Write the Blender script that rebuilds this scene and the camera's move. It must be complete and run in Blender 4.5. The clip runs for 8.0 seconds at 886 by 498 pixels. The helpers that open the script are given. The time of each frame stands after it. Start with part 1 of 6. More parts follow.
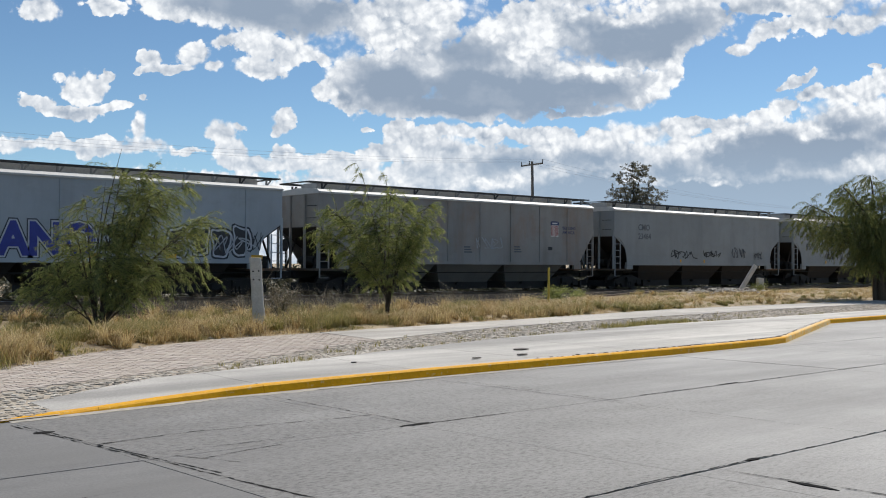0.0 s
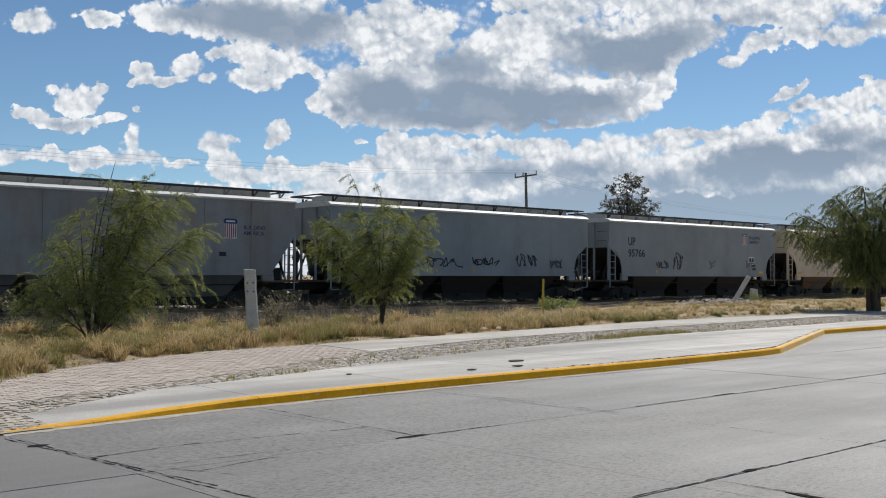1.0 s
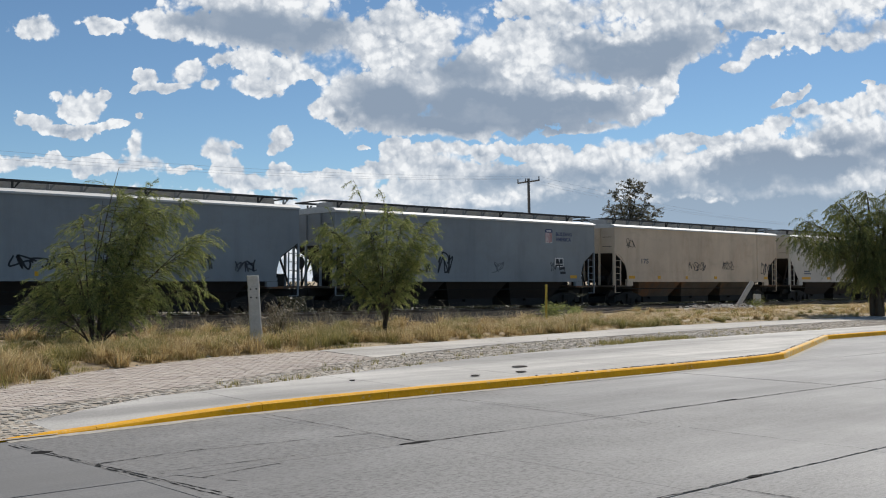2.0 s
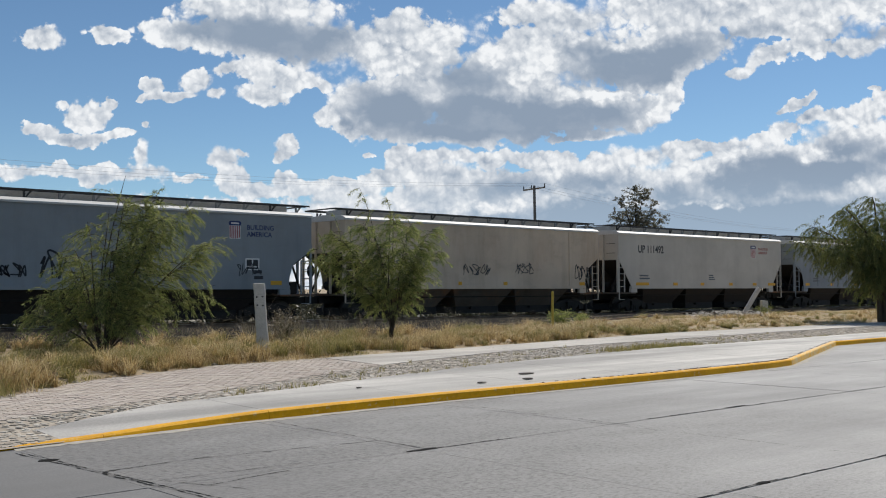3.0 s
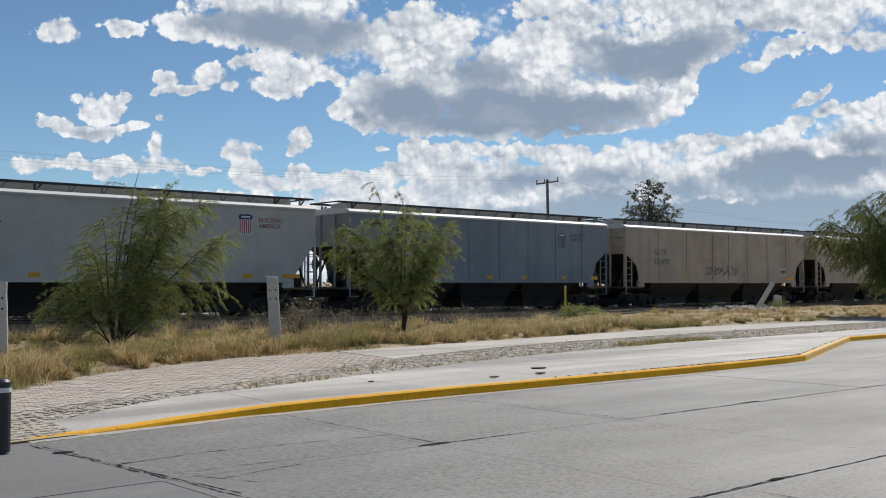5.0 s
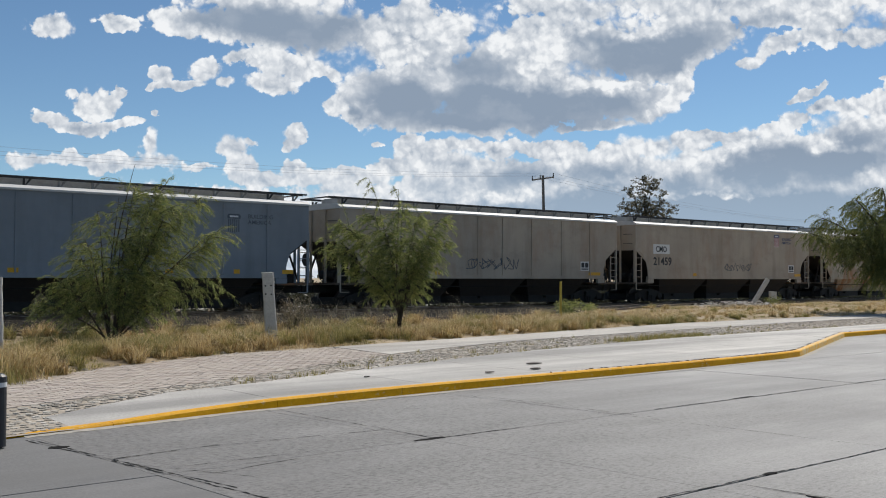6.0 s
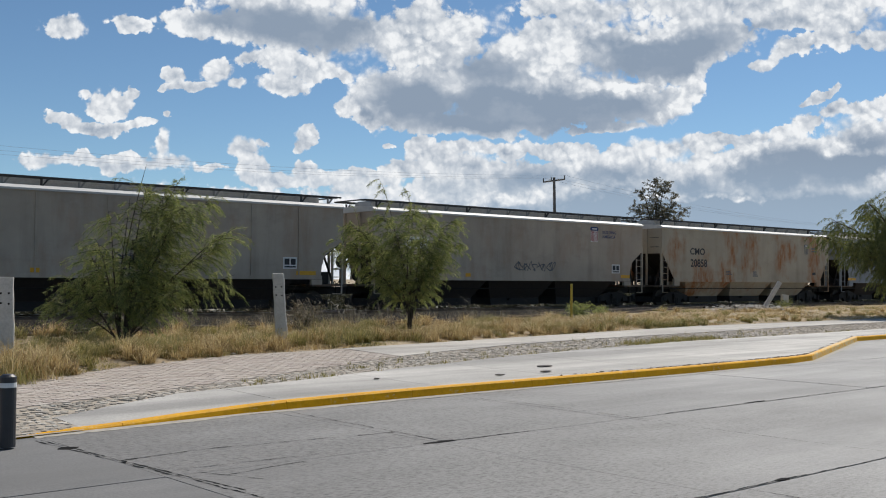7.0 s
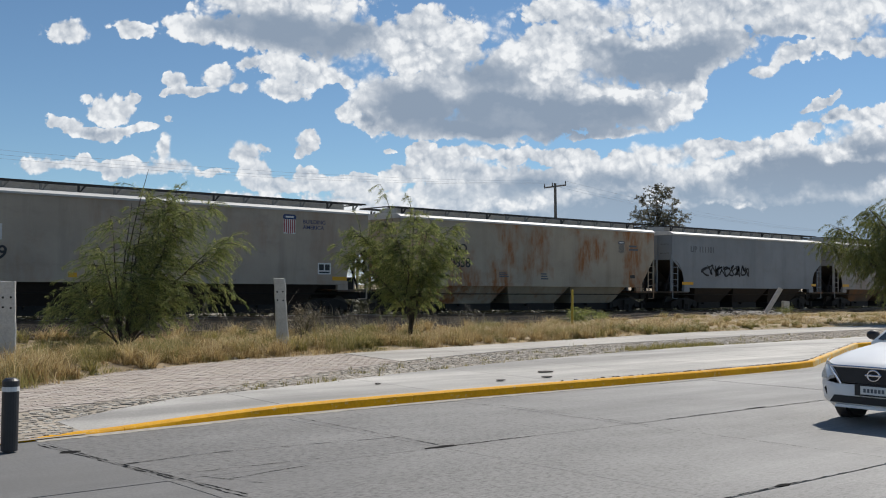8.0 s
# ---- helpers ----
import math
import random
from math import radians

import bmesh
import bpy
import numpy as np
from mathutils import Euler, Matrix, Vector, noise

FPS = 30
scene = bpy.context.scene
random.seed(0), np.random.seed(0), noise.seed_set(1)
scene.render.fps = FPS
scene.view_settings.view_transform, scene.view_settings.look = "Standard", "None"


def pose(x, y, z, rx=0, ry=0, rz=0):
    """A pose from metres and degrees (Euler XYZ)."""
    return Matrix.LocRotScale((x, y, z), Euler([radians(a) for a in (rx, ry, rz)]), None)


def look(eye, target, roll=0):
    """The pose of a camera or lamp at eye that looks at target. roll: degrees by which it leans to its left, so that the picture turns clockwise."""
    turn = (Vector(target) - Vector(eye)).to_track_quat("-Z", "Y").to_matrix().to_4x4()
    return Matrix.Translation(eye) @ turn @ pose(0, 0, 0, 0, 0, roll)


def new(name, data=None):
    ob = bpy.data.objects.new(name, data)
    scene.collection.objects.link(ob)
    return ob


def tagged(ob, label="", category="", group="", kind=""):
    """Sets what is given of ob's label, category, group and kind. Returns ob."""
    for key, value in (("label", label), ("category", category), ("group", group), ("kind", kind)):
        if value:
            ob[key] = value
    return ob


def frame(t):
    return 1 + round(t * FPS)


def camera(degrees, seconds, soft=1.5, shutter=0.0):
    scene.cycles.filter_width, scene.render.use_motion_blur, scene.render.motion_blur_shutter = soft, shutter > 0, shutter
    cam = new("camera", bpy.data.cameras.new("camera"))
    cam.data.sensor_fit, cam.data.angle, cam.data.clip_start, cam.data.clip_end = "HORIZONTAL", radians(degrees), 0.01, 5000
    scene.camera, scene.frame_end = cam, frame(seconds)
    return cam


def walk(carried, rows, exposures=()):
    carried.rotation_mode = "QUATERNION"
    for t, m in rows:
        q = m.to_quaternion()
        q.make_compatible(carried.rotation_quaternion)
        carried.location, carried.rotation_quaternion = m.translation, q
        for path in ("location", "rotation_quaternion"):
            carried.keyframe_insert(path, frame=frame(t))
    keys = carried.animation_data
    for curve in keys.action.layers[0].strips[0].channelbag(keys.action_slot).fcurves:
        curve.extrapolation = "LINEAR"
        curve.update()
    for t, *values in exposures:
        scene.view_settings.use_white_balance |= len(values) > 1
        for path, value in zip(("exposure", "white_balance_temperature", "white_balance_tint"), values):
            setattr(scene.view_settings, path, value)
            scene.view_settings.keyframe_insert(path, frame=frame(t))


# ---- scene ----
from math import cos, sin, tan, pi

# camera: a phone held by hand at standing height, turning slightly
cam = camera(47.55, 8.0, soft=1.05)
EYE = 1.65
PATH = [
    (0.0, 0.0, 0.0, 0.0, 0.85, -0.28, -40.82), (0.5, -0.009, 0.001, 0.0, 1.52, -0.04, -41.95),
    (1.0, -0.012, 0.019, 0.0, 1.50, -0.17, -41.18), (1.5, -0.019, 0.020, 0.003, 1.58, -0.13, -41.09),
    (3.0, -0.016, 0.035, -0.008, 2.26, 0.10, -40.69), (3.5, -0.027, 0.021, 0.003, 2.13, 0.17, -40.39),
    (4.0, -0.024, 0.017, 0.004, 2.24, 0.06, -40.02), (4.5, -0.010, 0.043, 0.006, 2.02, -0.06, -39.89),
    (6.0, -0.023, 0.022, -0.004, 1.66, -0.13, -40.21), (6.5, -0.009, 0.054, 0.009, 1.27, -0.17, -40.02),
    (7.0, 0.007, 0.055, 0.003, 1.75, -0.40, -39.60), (7.5, 0.002, 0.071, 0.005, 2.12, -0.47, -39.33),
    (8.0, -0.020, 0.036, 0.001, 2.06, -0.55, -39.55)]
EXPOSURE = [(0.0, 0.15), (0.5, 0.06), (1.0, 0.03), (8.0, 0.0)]
walk(cam, [(t, pose(x, y, EYE + z, 0, 0, yaw) @ pose(0, 0, 0, 90 + pitch) @ pose(0, 0, 0, 0, 0, -roll))
           for t, x, y, z, pitch, roll, yaw in PATH], EXPOSURE)

# ---- sky and sun ----
SUN_AZ, SUN_EL = 73.0, 50.0       # degrees from +y towards +x, and above the horizon
world = bpy.data.worlds.new("sky")
scene.world = world
world.use_nodes = True
WT = world.node_tree
WT.nodes.clear()


def wmath(op, a, b=None, c=None, clamp=False):
    n = WT.nodes.new("ShaderNodeMath")
    n.operation, n.use_clamp = op, clamp
    for i, v in enumerate((a, b, c)):
        if v is None:
            continue
        if isinstance(v, (int, float)):
            n.inputs[i].default_value = v
        else:
            WT.links.new(v, n.inputs[i])
    return n.outputs[0]


def wvec(op, a, b=None, scale=None):
    n = WT.nodes.new("ShaderNodeVectorMath")
    n.operation = op
    for i, v in enumerate((a, b)):
        if v is None:
            continue
        if isinstance(v, tuple):
            n.inputs[i].default_value = v
        else:
            WT.links.new(v, n.inputs[i])
    if scale is not None:
        n.inputs["Scale"].default_value = scale
    return n.outputs["Value" if op == "DOT_PRODUCT" else "Vector"]


def wnoise(vec, scale, detail=6.0, rough=0.55):
    n = WT.nodes.new("ShaderNodeTexNoise")
    n.inputs["Scale"].default_value, n.inputs["Detail"].default_value, n.inputs["Roughness"].default_value = scale, detail, rough
    WT.links.new(vec, n.inputs["Vector"])
    return n


def wmix(fac, a, b):
    n = WT.nodes.new("ShaderNodeMix")
    n.data_type = "RGBA"
    for k, v in ((0, fac), (6, a), (7, b)):
        if isinstance(v, tuple):
            n.inputs[k].default_value = (*v, 1)
        elif isinstance(v, (int, float)):
            n.inputs[k].default_value = v
        else:
            WT.links.new(v, n.inputs[k])
    return n.outputs[2]


def wramp(x, lo, hi, smooth=True):
    n = WT.nodes.new("ShaderNodeMapRange")
    n.interpolation_type = "SMOOTHSTEP" if smooth else "LINEAR"
    n.inputs["From Min"].default_value, n.inputs["From Max"].default_value = lo, hi
    WT.links.new(x, n.inputs["Value"])
    return n.outputs["Result"]


nishita = WT.nodes.new("ShaderNodeTexSky")
nishita.sky_type, nishita.sun_disc = "NISHITA", False
nishita.sun_elevation, nishita.sun_rotation = radians(SUN_EL), radians(SUN_AZ)
nishita.altitude, nishita.air_density, nishita.dust_density, nishita.ozone_density = 1800, 1.0, 0.4, 2.0
SKY_STRENGTH = 0.085

# a flat chart of the sky over the track: u to the side, v upwards, in tangents
way = WT.nodes.new("ShaderNodeTexCoord").outputs["Generated"]
CH = radians(40.8)
ahead = wvec("DOT_PRODUCT", way, (sin(CH), cos(CH), 0.0))
aside = wvec("DOT_PRODUCT", way, (cos(CH), -sin(CH), 0.0))
upward = wvec("DOT_PRODUCT", way, (0.0, 0.0, 1.0))
front = wmath("MAXIMUM", ahead, 0.15)
comb = WT.nodes.new("ShaderNodeCombineXYZ")
WT.links.new(wmath("DIVIDE", aside, front), comb.inputs[0])
WT.links.new(wmath("DIVIDE", upward, front), comb.inputs[1])
chart = comb.outputs[0]
big = wnoise(chart, 9.0, 3.0, 0.5)
billow = wnoise(chart, 30.0, 6.0, 0.58)
warp = wvec("ADD", wvec("SCALE", wvec("SUBTRACT", big.outputs["Color"], (0.5, 0.5, 0.5)), scale=0.028),
            wvec("SCALE", wvec("SUBTRACT", billow.outputs["Color"], (0.5, 0.5, 0.5)), scale=0.030))
warped = wvec("ADD", chart, warp)
puffs = {"cloud": None, "shade": None, "light": None}


def puff(kind, u, v, wide, high, lean=0.0, weight=1.0):
    """One soft oval of cloud (or of its grey underside) on the chart of the sky."""
    m = WT.nodes.new("ShaderNodeMapping")
    m.vector_type = "TEXTURE"
    m.inputs["Location"].default_value = (u, v, 0)
    m.inputs["Rotation"].default_value = (0, 0, radians(lean))
    m.inputs["Scale"].default_value = (wide, high, 1)
    WT.links.new(warped, m.inputs["Vector"])
    g = WT.nodes.new("ShaderNodeTexGradient")
    g.gradient_type = "SPHERICAL"
    WT.links.new(m.outputs[0], g.inputs[0])
    f = wmath("MULTIPLY", g.outputs["Fac"], weight)
    puffs[kind] = f if puffs[kind] is None else wmath("SMOOTH_MAX", puffs[kind], f, 0.16)


# small clouds
puff("cloud", -0.406, 0.254, 0.034, 0.023)
puff("cloud", -0.356, 0.177, 0.039, 0.021)
puff("cloud", -0.406, 0.161, 0.035, 0.011, 8)
puff("cloud", -0.374, 0.154, 0.059, 0.011)
puff("cloud", -0.325, 0.155, 0.026, 0.008, -10)
puff("cloud", -0.383, 0.187, 0.013, 0.007)
puff("cloud", -0.334, 0.185, 0.013, 0.008)
puff("cloud", -0.297, 0.164, 0.008, 0.007, 40)
puff("cloud", -0.244, 0.208, 0.025, 0.019)
puff("cloud", -0.286, 0.205, 0.021, 0.013, 10)
puff("cloud", -0.271, 0.193, 0.048, 0.010)
puff("cloud", -0.302, 0.192, 0.013, 0.006, 20)
puff("cloud", -0.228, 0.194, 0.013, 0.013)
puff("cloud", -0.160, 0.141, 0.015, 0.014)
puff("cloud", -0.167, 0.134, 0.009, 0.008)
puff("cloud", 0.357, 0.184, 0.028, 0.008, 18)
puff("cloud", 0.343, 0.177, 0.016, 0.007, 20)
puff("cloud", 0.431, 0.199, 0.012, 0.006)
# the large grey cloud and its bright edges
puff("cloud", -0.337, 0.259, 0.036, 0.012, -10)
puff("cloud", -0.252, 0.257, 0.075, 0.022, -8)
puff("cloud", -0.182, 0.250, 0.096, 0.032)
puff("cloud", -0.126, 0.251, 0.062, 0.038)
puff("cloud", -0.193, 0.221, 0.041, 0.015)
puff("cloud", -0.157, 0.211, 0.049, 0.022)
puff("cloud", -0.185, 0.194, 0.036, 0.016)
puff("cloud", -0.125, 0.202, 0.019, 0.008, 15)
puff("cloud", -0.215, 0.220, 0.018, 0.008)
puff("cloud", -0.047, 0.240, 0.117, 0.048)
puff("cloud", -0.053, 0.184, 0.096, 0.055)
puff("cloud", -0.121, 0.170, 0.023, 0.023)
puff("cloud", -0.101, 0.158, 0.023, 0.012)
puff("cloud", 0.009, 0.156, 0.144, 0.019)
puff("cloud", 0.065, 0.184, 0.178, 0.055)
puff("cloud", 0.121, 0.235, 0.178, 0.055)
puff("cloud", 0.172, 0.178, 0.075, 0.037, 8)
puff("cloud", 0.224, 0.191, 0.021, 0.032, -12)
puff("cloud", 0.200, 0.168, 0.041, 0.015, 20)
puff("cloud", 0.144, 0.152, 0.075, 0.008, 4)
puff("cloud", 0.228, 0.240, 0.089, 0.045, 8)
puff("cloud", 0.225, 0.214, 0.048, 0.021, 14)
puff("cloud", 0.293, 0.217, 0.030, 0.011, 14)
puff("cloud", 0.330, 0.229, 0.041, 0.015, 14)
puff("cloud", 0.369, 0.239, 0.049, 0.015, 8)
puff("cloud", 0.419, 0.244, 0.062, 0.016, 12)
puff("cloud", 0.346, 0.257, 0.103, 0.018)
puff("cloud", 0.470, 0.257, 0.082, 0.027, 10)
puff("cloud", 0.307, 0.283, 0.223, 0.035, 0, 1.0)
puff("cloud", -0.188, 0.283, 0.128, 0.030, 0, 1.0)
puff("cloud", 0.121, 0.274, 0.101, 0.027, 0, 1.0)
# the bank along the horizon
puff("cloud", 0.206, 0.038, 0.607, 0.088, 0, 2.2)
puff("cloud", -0.424, 0.121, 0.043, 0.012)
puff("cloud", -0.387, 0.121, 0.026, 0.010)
puff("cloud", -0.351, 0.115, 0.041, 0.010)
puff("cloud", -0.338, 0.122, 0.018, 0.010)
puff("cloud", -0.306, 0.132, 0.013, 0.022, -22)
puff("cloud", -0.301, 0.115, 0.041, 0.012, -6)
puff("cloud", -0.260, 0.110, 0.030, 0.006, -6)
puff("cloud", -0.220, 0.130, 0.026, 0.016)
puff("cloud", -0.202, 0.133, 0.011, 0.006)
puff("cloud", -0.211, 0.113, 0.025, 0.019)
puff("cloud", -0.193, 0.101, 0.048, 0.014)
puff("cloud", -0.160, 0.113, 0.023, 0.012)
puff("cloud", -0.148, 0.103, 0.048, 0.012)
puff("cloud", -0.092, 0.100, 0.062, 0.011)
puff("cloud", -0.045, 0.136, 0.023, 0.015)
puff("cloud", -0.028, 0.122, 0.043, 0.021)
puff("cloud", -0.058, 0.110, 0.041, 0.014)
puff("cloud", -0.075, 0.133, 0.011, 0.006)
puff("cloud", -0.002, 0.128, 0.027, 0.015)
puff("cloud", -0.008, 0.105, 0.069, 0.027)
puff("cloud", 0.017, 0.130, 0.023, 0.015)
puff("cloud", 0.049, 0.128, 0.037, 0.016)
puff("cloud", 0.082, 0.130, 0.040, 0.015)
puff("cloud", 0.107, 0.119, 0.041, 0.027)
puff("cloud", 0.155, 0.124, 0.036, 0.016)
puff("cloud", 0.194, 0.130, 0.055, 0.018)
puff("cloud", 0.229, 0.137, 0.038, 0.015)
puff("cloud", 0.257, 0.142, 0.032, 0.012)
puff("cloud", 0.285, 0.137, 0.029, 0.014)
puff("cloud", 0.312, 0.147, 0.027, 0.012, 10)
puff("cloud", 0.338, 0.156, 0.030, 0.014, 10)
puff("cloud", 0.364, 0.168, 0.032, 0.013)
puff("cloud", 0.388, 0.166, 0.029, 0.014)
puff("cloud", 0.419, 0.173, 0.025, 0.018, 25)
puff("cloud", 0.444, 0.184, 0.027, 0.021, 20)
puff("cloud", 0.487, 0.184, 0.055, 0.034)
puff("cloud", 0.076, 0.100, 0.151, 0.034)
puff("cloud", 0.189, 0.100, 0.178, 0.044)
puff("cloud", 0.301, 0.108, 0.171, 0.052, 6)
puff("cloud", 0.414, 0.122, 0.137, 0.062, 8)
puff("cloud", 0.121, 0.043, 0.686, 0.058)
puff("cloud", -0.300, 0.038, 0.480, 0.075)
# grey undersides
puff("shade", -0.171, 0.251, 0.097, 0.028, -8, 1.5)
puff("shade", -0.227, 0.261, 0.065, 0.019, -6, 1.2)
puff("shade", -0.120, 0.257, 0.052, 0.026)
puff("shade", -0.176, 0.190, 0.030, 0.008, 0, 0.5)
puff("shade", -0.053, 0.178, 0.084, 0.040, 0, 1.15)
puff("shade", 0.026, 0.170, 0.149, 0.036, 0, 1.5)
puff("shade", 0.127, 0.167, 0.116, 0.026, 4, 1.5)
puff("shade", -0.030, 0.218, 0.058, 0.026, 0, 0.6)
puff("shade", 0.026, 0.209, 0.065, 0.032)
puff("shade", 0.183, 0.222, 0.084, 0.030, 8, 1.5)
puff("shade", 0.231, 0.237, 0.071, 0.028, 10, 1.1)
puff("shade", 0.155, 0.237, 0.058, 0.026, 0, 0.8)
puff("shade", 0.284, 0.251, 0.078, 0.017, 8, 0.7)
puff("shade", 0.425, 0.257, 0.058, 0.014, 8, 0.7)
puff("shade", 0.200, 0.184, 0.039, 0.019, 10, 0.6)
puff("shade", -0.101, 0.163, 0.023, 0.013, -10, 0.7)
puff("shade", -0.367, 0.155, 0.045, 0.009, 0, 0.6)
puff("shade", -0.255, 0.195, 0.032, 0.006, 0, 0.35)
puff("shade", 0.065, 0.100, 0.084, 0.023, 0, 0.8)
puff("shade", 0.155, 0.102, 0.071, 0.017, 0, 0.8)
puff("shade", 0.223, 0.094, 0.071, 0.019, 0, 0.8)
puff("shade", 0.318, 0.111, 0.084, 0.031, 8, 1.4)
puff("shade", 0.380, 0.111, 0.090, 0.023, 10, 1.3)
puff("shade", 0.402, 0.136, 0.058, 0.018, 10, 0.9)
puff("shade", 0.442, 0.130, 0.045, 0.023, 0, 0.9)
puff("shade", 0.262, 0.115, 0.039, 0.014, 0, 0.5)
puff("shade", 0.262, 0.066, 0.336, 0.040, 0, 1.4)
puff("shade", -0.013, 0.094, 0.058, 0.014, 0, 0.5)
puff("shade", -0.126, 0.094, 0.058, 0.008, 0, 0.35)
puff("shade", -0.407, 0.112, 0.058, 0.006, 0, 0.4)
# bright heads in front of the grey
puff("light", 0.096, 0.233, 0.023, 0.026, 0, 1.5)
puff("light", 0.075, 0.213, 0.019, 0.013, 0, 1.3)
puff("light", 0.043, 0.235, 0.016, 0.017, 0, 1.2)
puff("light", 0.003, 0.250, 0.039, 0.019, 0, 1.2)
puff("light", -0.036, 0.240, 0.039, 0.014, 0, 0.9)
puff("light", -0.047, 0.220, 0.036, 0.013, 8, 1.3)
puff("light", -0.075, 0.209, 0.017, 0.008, 10)
puff("light", 0.164, 0.194, 0.065, 0.005, 4, 1.2)
puff("light", 0.116, 0.197, 0.026, 0.006, -20)
puff("light", 0.228, 0.190, 0.016, 0.026, -14, 1.4)
puff("light", 0.211, 0.173, 0.026, 0.009, 30, 1.2)
puff("light", 0.189, 0.250, 0.039, 0.012, 10, 1.1)
puff("light", 0.133, 0.254, 0.026, 0.013)
puff("light", -0.115, 0.169, 0.010, 0.017, 20, 1.1)
puff("light", 0.374, 0.132, 0.021, 0.010, 10, 1.3)
puff("light", 0.256, 0.119, 0.028, 0.014, 10, 1.1)
puff("light", 0.290, 0.131, 0.032, 0.017)
puff("light", 0.419, 0.161, 0.030, 0.018, 20)
puff("light", 0.194, 0.084, 0.065, 0.006, 0, 0.8)
puff("light", 0.267, 0.085, 0.058, 0.005, 0, 0.7)
puff("light", 0.048, 0.083, 0.052, 0.008, 0, 0.9)
puff("light", 0.200, 0.125, 0.039, 0.010, 0, 0.9)
puff("light", 0.110, 0.115, 0.013, 0.023, 0, 0.9)
puff("light", 0.155, 0.123, 0.026, 0.009)

# the rest of the sky: scattered fair-weather clouds, thinner away from the sun
rest = wramp(wnoise(way, 2.6, 8.0, 0.6).outputs["Fac"], 0.52, 0.66)
aside_far = wramp(wmath("ABSOLUTE", wmath("DIVIDE", aside, front)), 0.50, 0.62)
above = wramp(wmath("DIVIDE", upward, front), 0.30, 0.40)
behind = wramp(ahead, 0.45, 0.30)
outside = wmath("MAXIMUM", wmath("MAXIMUM", aside_far, above), behind)
inside = wmath("SUBTRACT", 1.0, outside)
fine = wnoise(chart, 44.0, 7.0, 0.62)
wisps = wnoise(chart, 15.0, 4.0, 0.55)


def heads(vec, scale):
    """Rounded cloud heads: smooth cells, high in the middle."""
    n = WT.nodes.new("ShaderNodeTexVoronoi")
    n.feature = "SMOOTH_F1"
    n.inputs["Scale"].default_value, n.inputs["Smoothness"].default_value = scale, 0.25
    WT.links.new(vec, n.inputs["Vector"])
    return n.outputs["Distance"]


def cauliflower(vec):
    """Heads upon heads, in four sizes: the hollows between them are high."""
    total = None
    for scale, share in ((28.0, 0.36), (60.0, 0.32), (125.0, 0.22), (260.0, 0.10)):
        h = wmath("MULTIPLY", heads(vec, scale), share)
        total = h if total is None else wmath("ADD", total, h)
    return total


curled = wvec("ADD", chart, wvec("SCALE", wvec("SUBTRACT", fine.outputs["Color"], (0.5, 0.5, 0.5)), scale=0.016))
crease = cauliflower(curled)
sunward = cauliflower(wvec("ADD", curled, (0.0030, 0.0055, 0.0)))
rag = wmath("ADD", wmath("MULTIPLY", wmath("SUBTRACT", fine.outputs["Fac"], 0.5), 0.42), wmath("MULTIPLY", wmath("SUBTRACT", wisps.outputs["Fac"], 0.5), 0.36))
ruffle = wmath("ADD", rag, wmath("MULTIPLY", wmath("SUBTRACT", 0.38, crease), 0.75))
edge = wmath("ADD", puffs["cloud"], wmath("MULTIPLY", ruffle, wramp(puffs["cloud"], 0.10, 0.27)))
# crisp heads, and soft fringes where the cloud thins out
fringe = wmath("ADD", 0.11, wmath("MULTIPLY", wramp(wnoise(chart, 11.0, 2.0).outputs["Fac"], 0.45, 0.68), 0.30))
veil = wmath("DIVIDE", wmath("SUBTRACT", edge, 0.15), fringe, clamp=True)
veil = wramp(veil, 0.0, 1.0)
cover = wmath("ADD", wmath("MULTIPLY", veil, inside), wmath("MULTIPLY", rest, outside))
mottle = wmath("ADD", wmath("MULTIPLY", wmath("SUBTRACT", crease, 0.40), 0.16), wmath("MULTIPLY", wmath("SUBTRACT", wisps.outputs["Fac"], 0.5), 0.40))
dull = wmath("SUBTRACT", wmath("ADD", puffs["shade"], mottle), wmath("MULTIPLY", wramp(wmath("ADD", puffs["light"], wmath("MULTIPLY", wmath("SUBTRACT", 0.40, crease), 0.5)), 0.0, 0.9), 0.85))
grey = wmath("ADD", wmath("MULTIPLY", wramp(dull, -0.16, 0.88), inside),
             wmath("MULTIPLY", wramp(wnoise(way, 4.0, 6.0).outputs["Fac"], 0.3, 0.6), outside))
core = wramp(edge, 0.25, 0.95)
slope_light = wmath("MULTIPLY", wmath("SUBTRACT", sunward, crease), 1.5)
calm = wmath("SUBTRACT", 1.0, wmath("MULTIPLY", grey, 0.94))
texture = wmath("MULTIPLY", wmath("SUBTRACT", wmath("MULTIPLY", wmath("SUBTRACT", crease, 0.36), 1.1), slope_light), calm)
gloom = wmath("ADD", wmath("ADD", wmath("MULTIPLY", grey, 0.92), wmath("MULTIPLY", core, 0.16)), texture)
drift = wnoise(wvec("MULTIPLY", chart, (1.0, 1.7, 1.0)), 13.0, 6.0, 0.58)
gloom = wmath("ADD", gloom, wmath("MULTIPLY", wmath("SUBTRACT", drift.outputs["Fac"], 0.50), 0.55))
gloom = wmath("MINIMUM", wmath("MAXIMUM", gloom, 0.0), 1.0)
low = wramp(wmath("DIVIDE", upward, front), 0.14, 0.05)
cloud_colour = wmix(gloom, (0.88, 0.90, 0.92), wmix(low, (0.265, 0.335, 0.435), (0.325, 0.425, 0.545)))
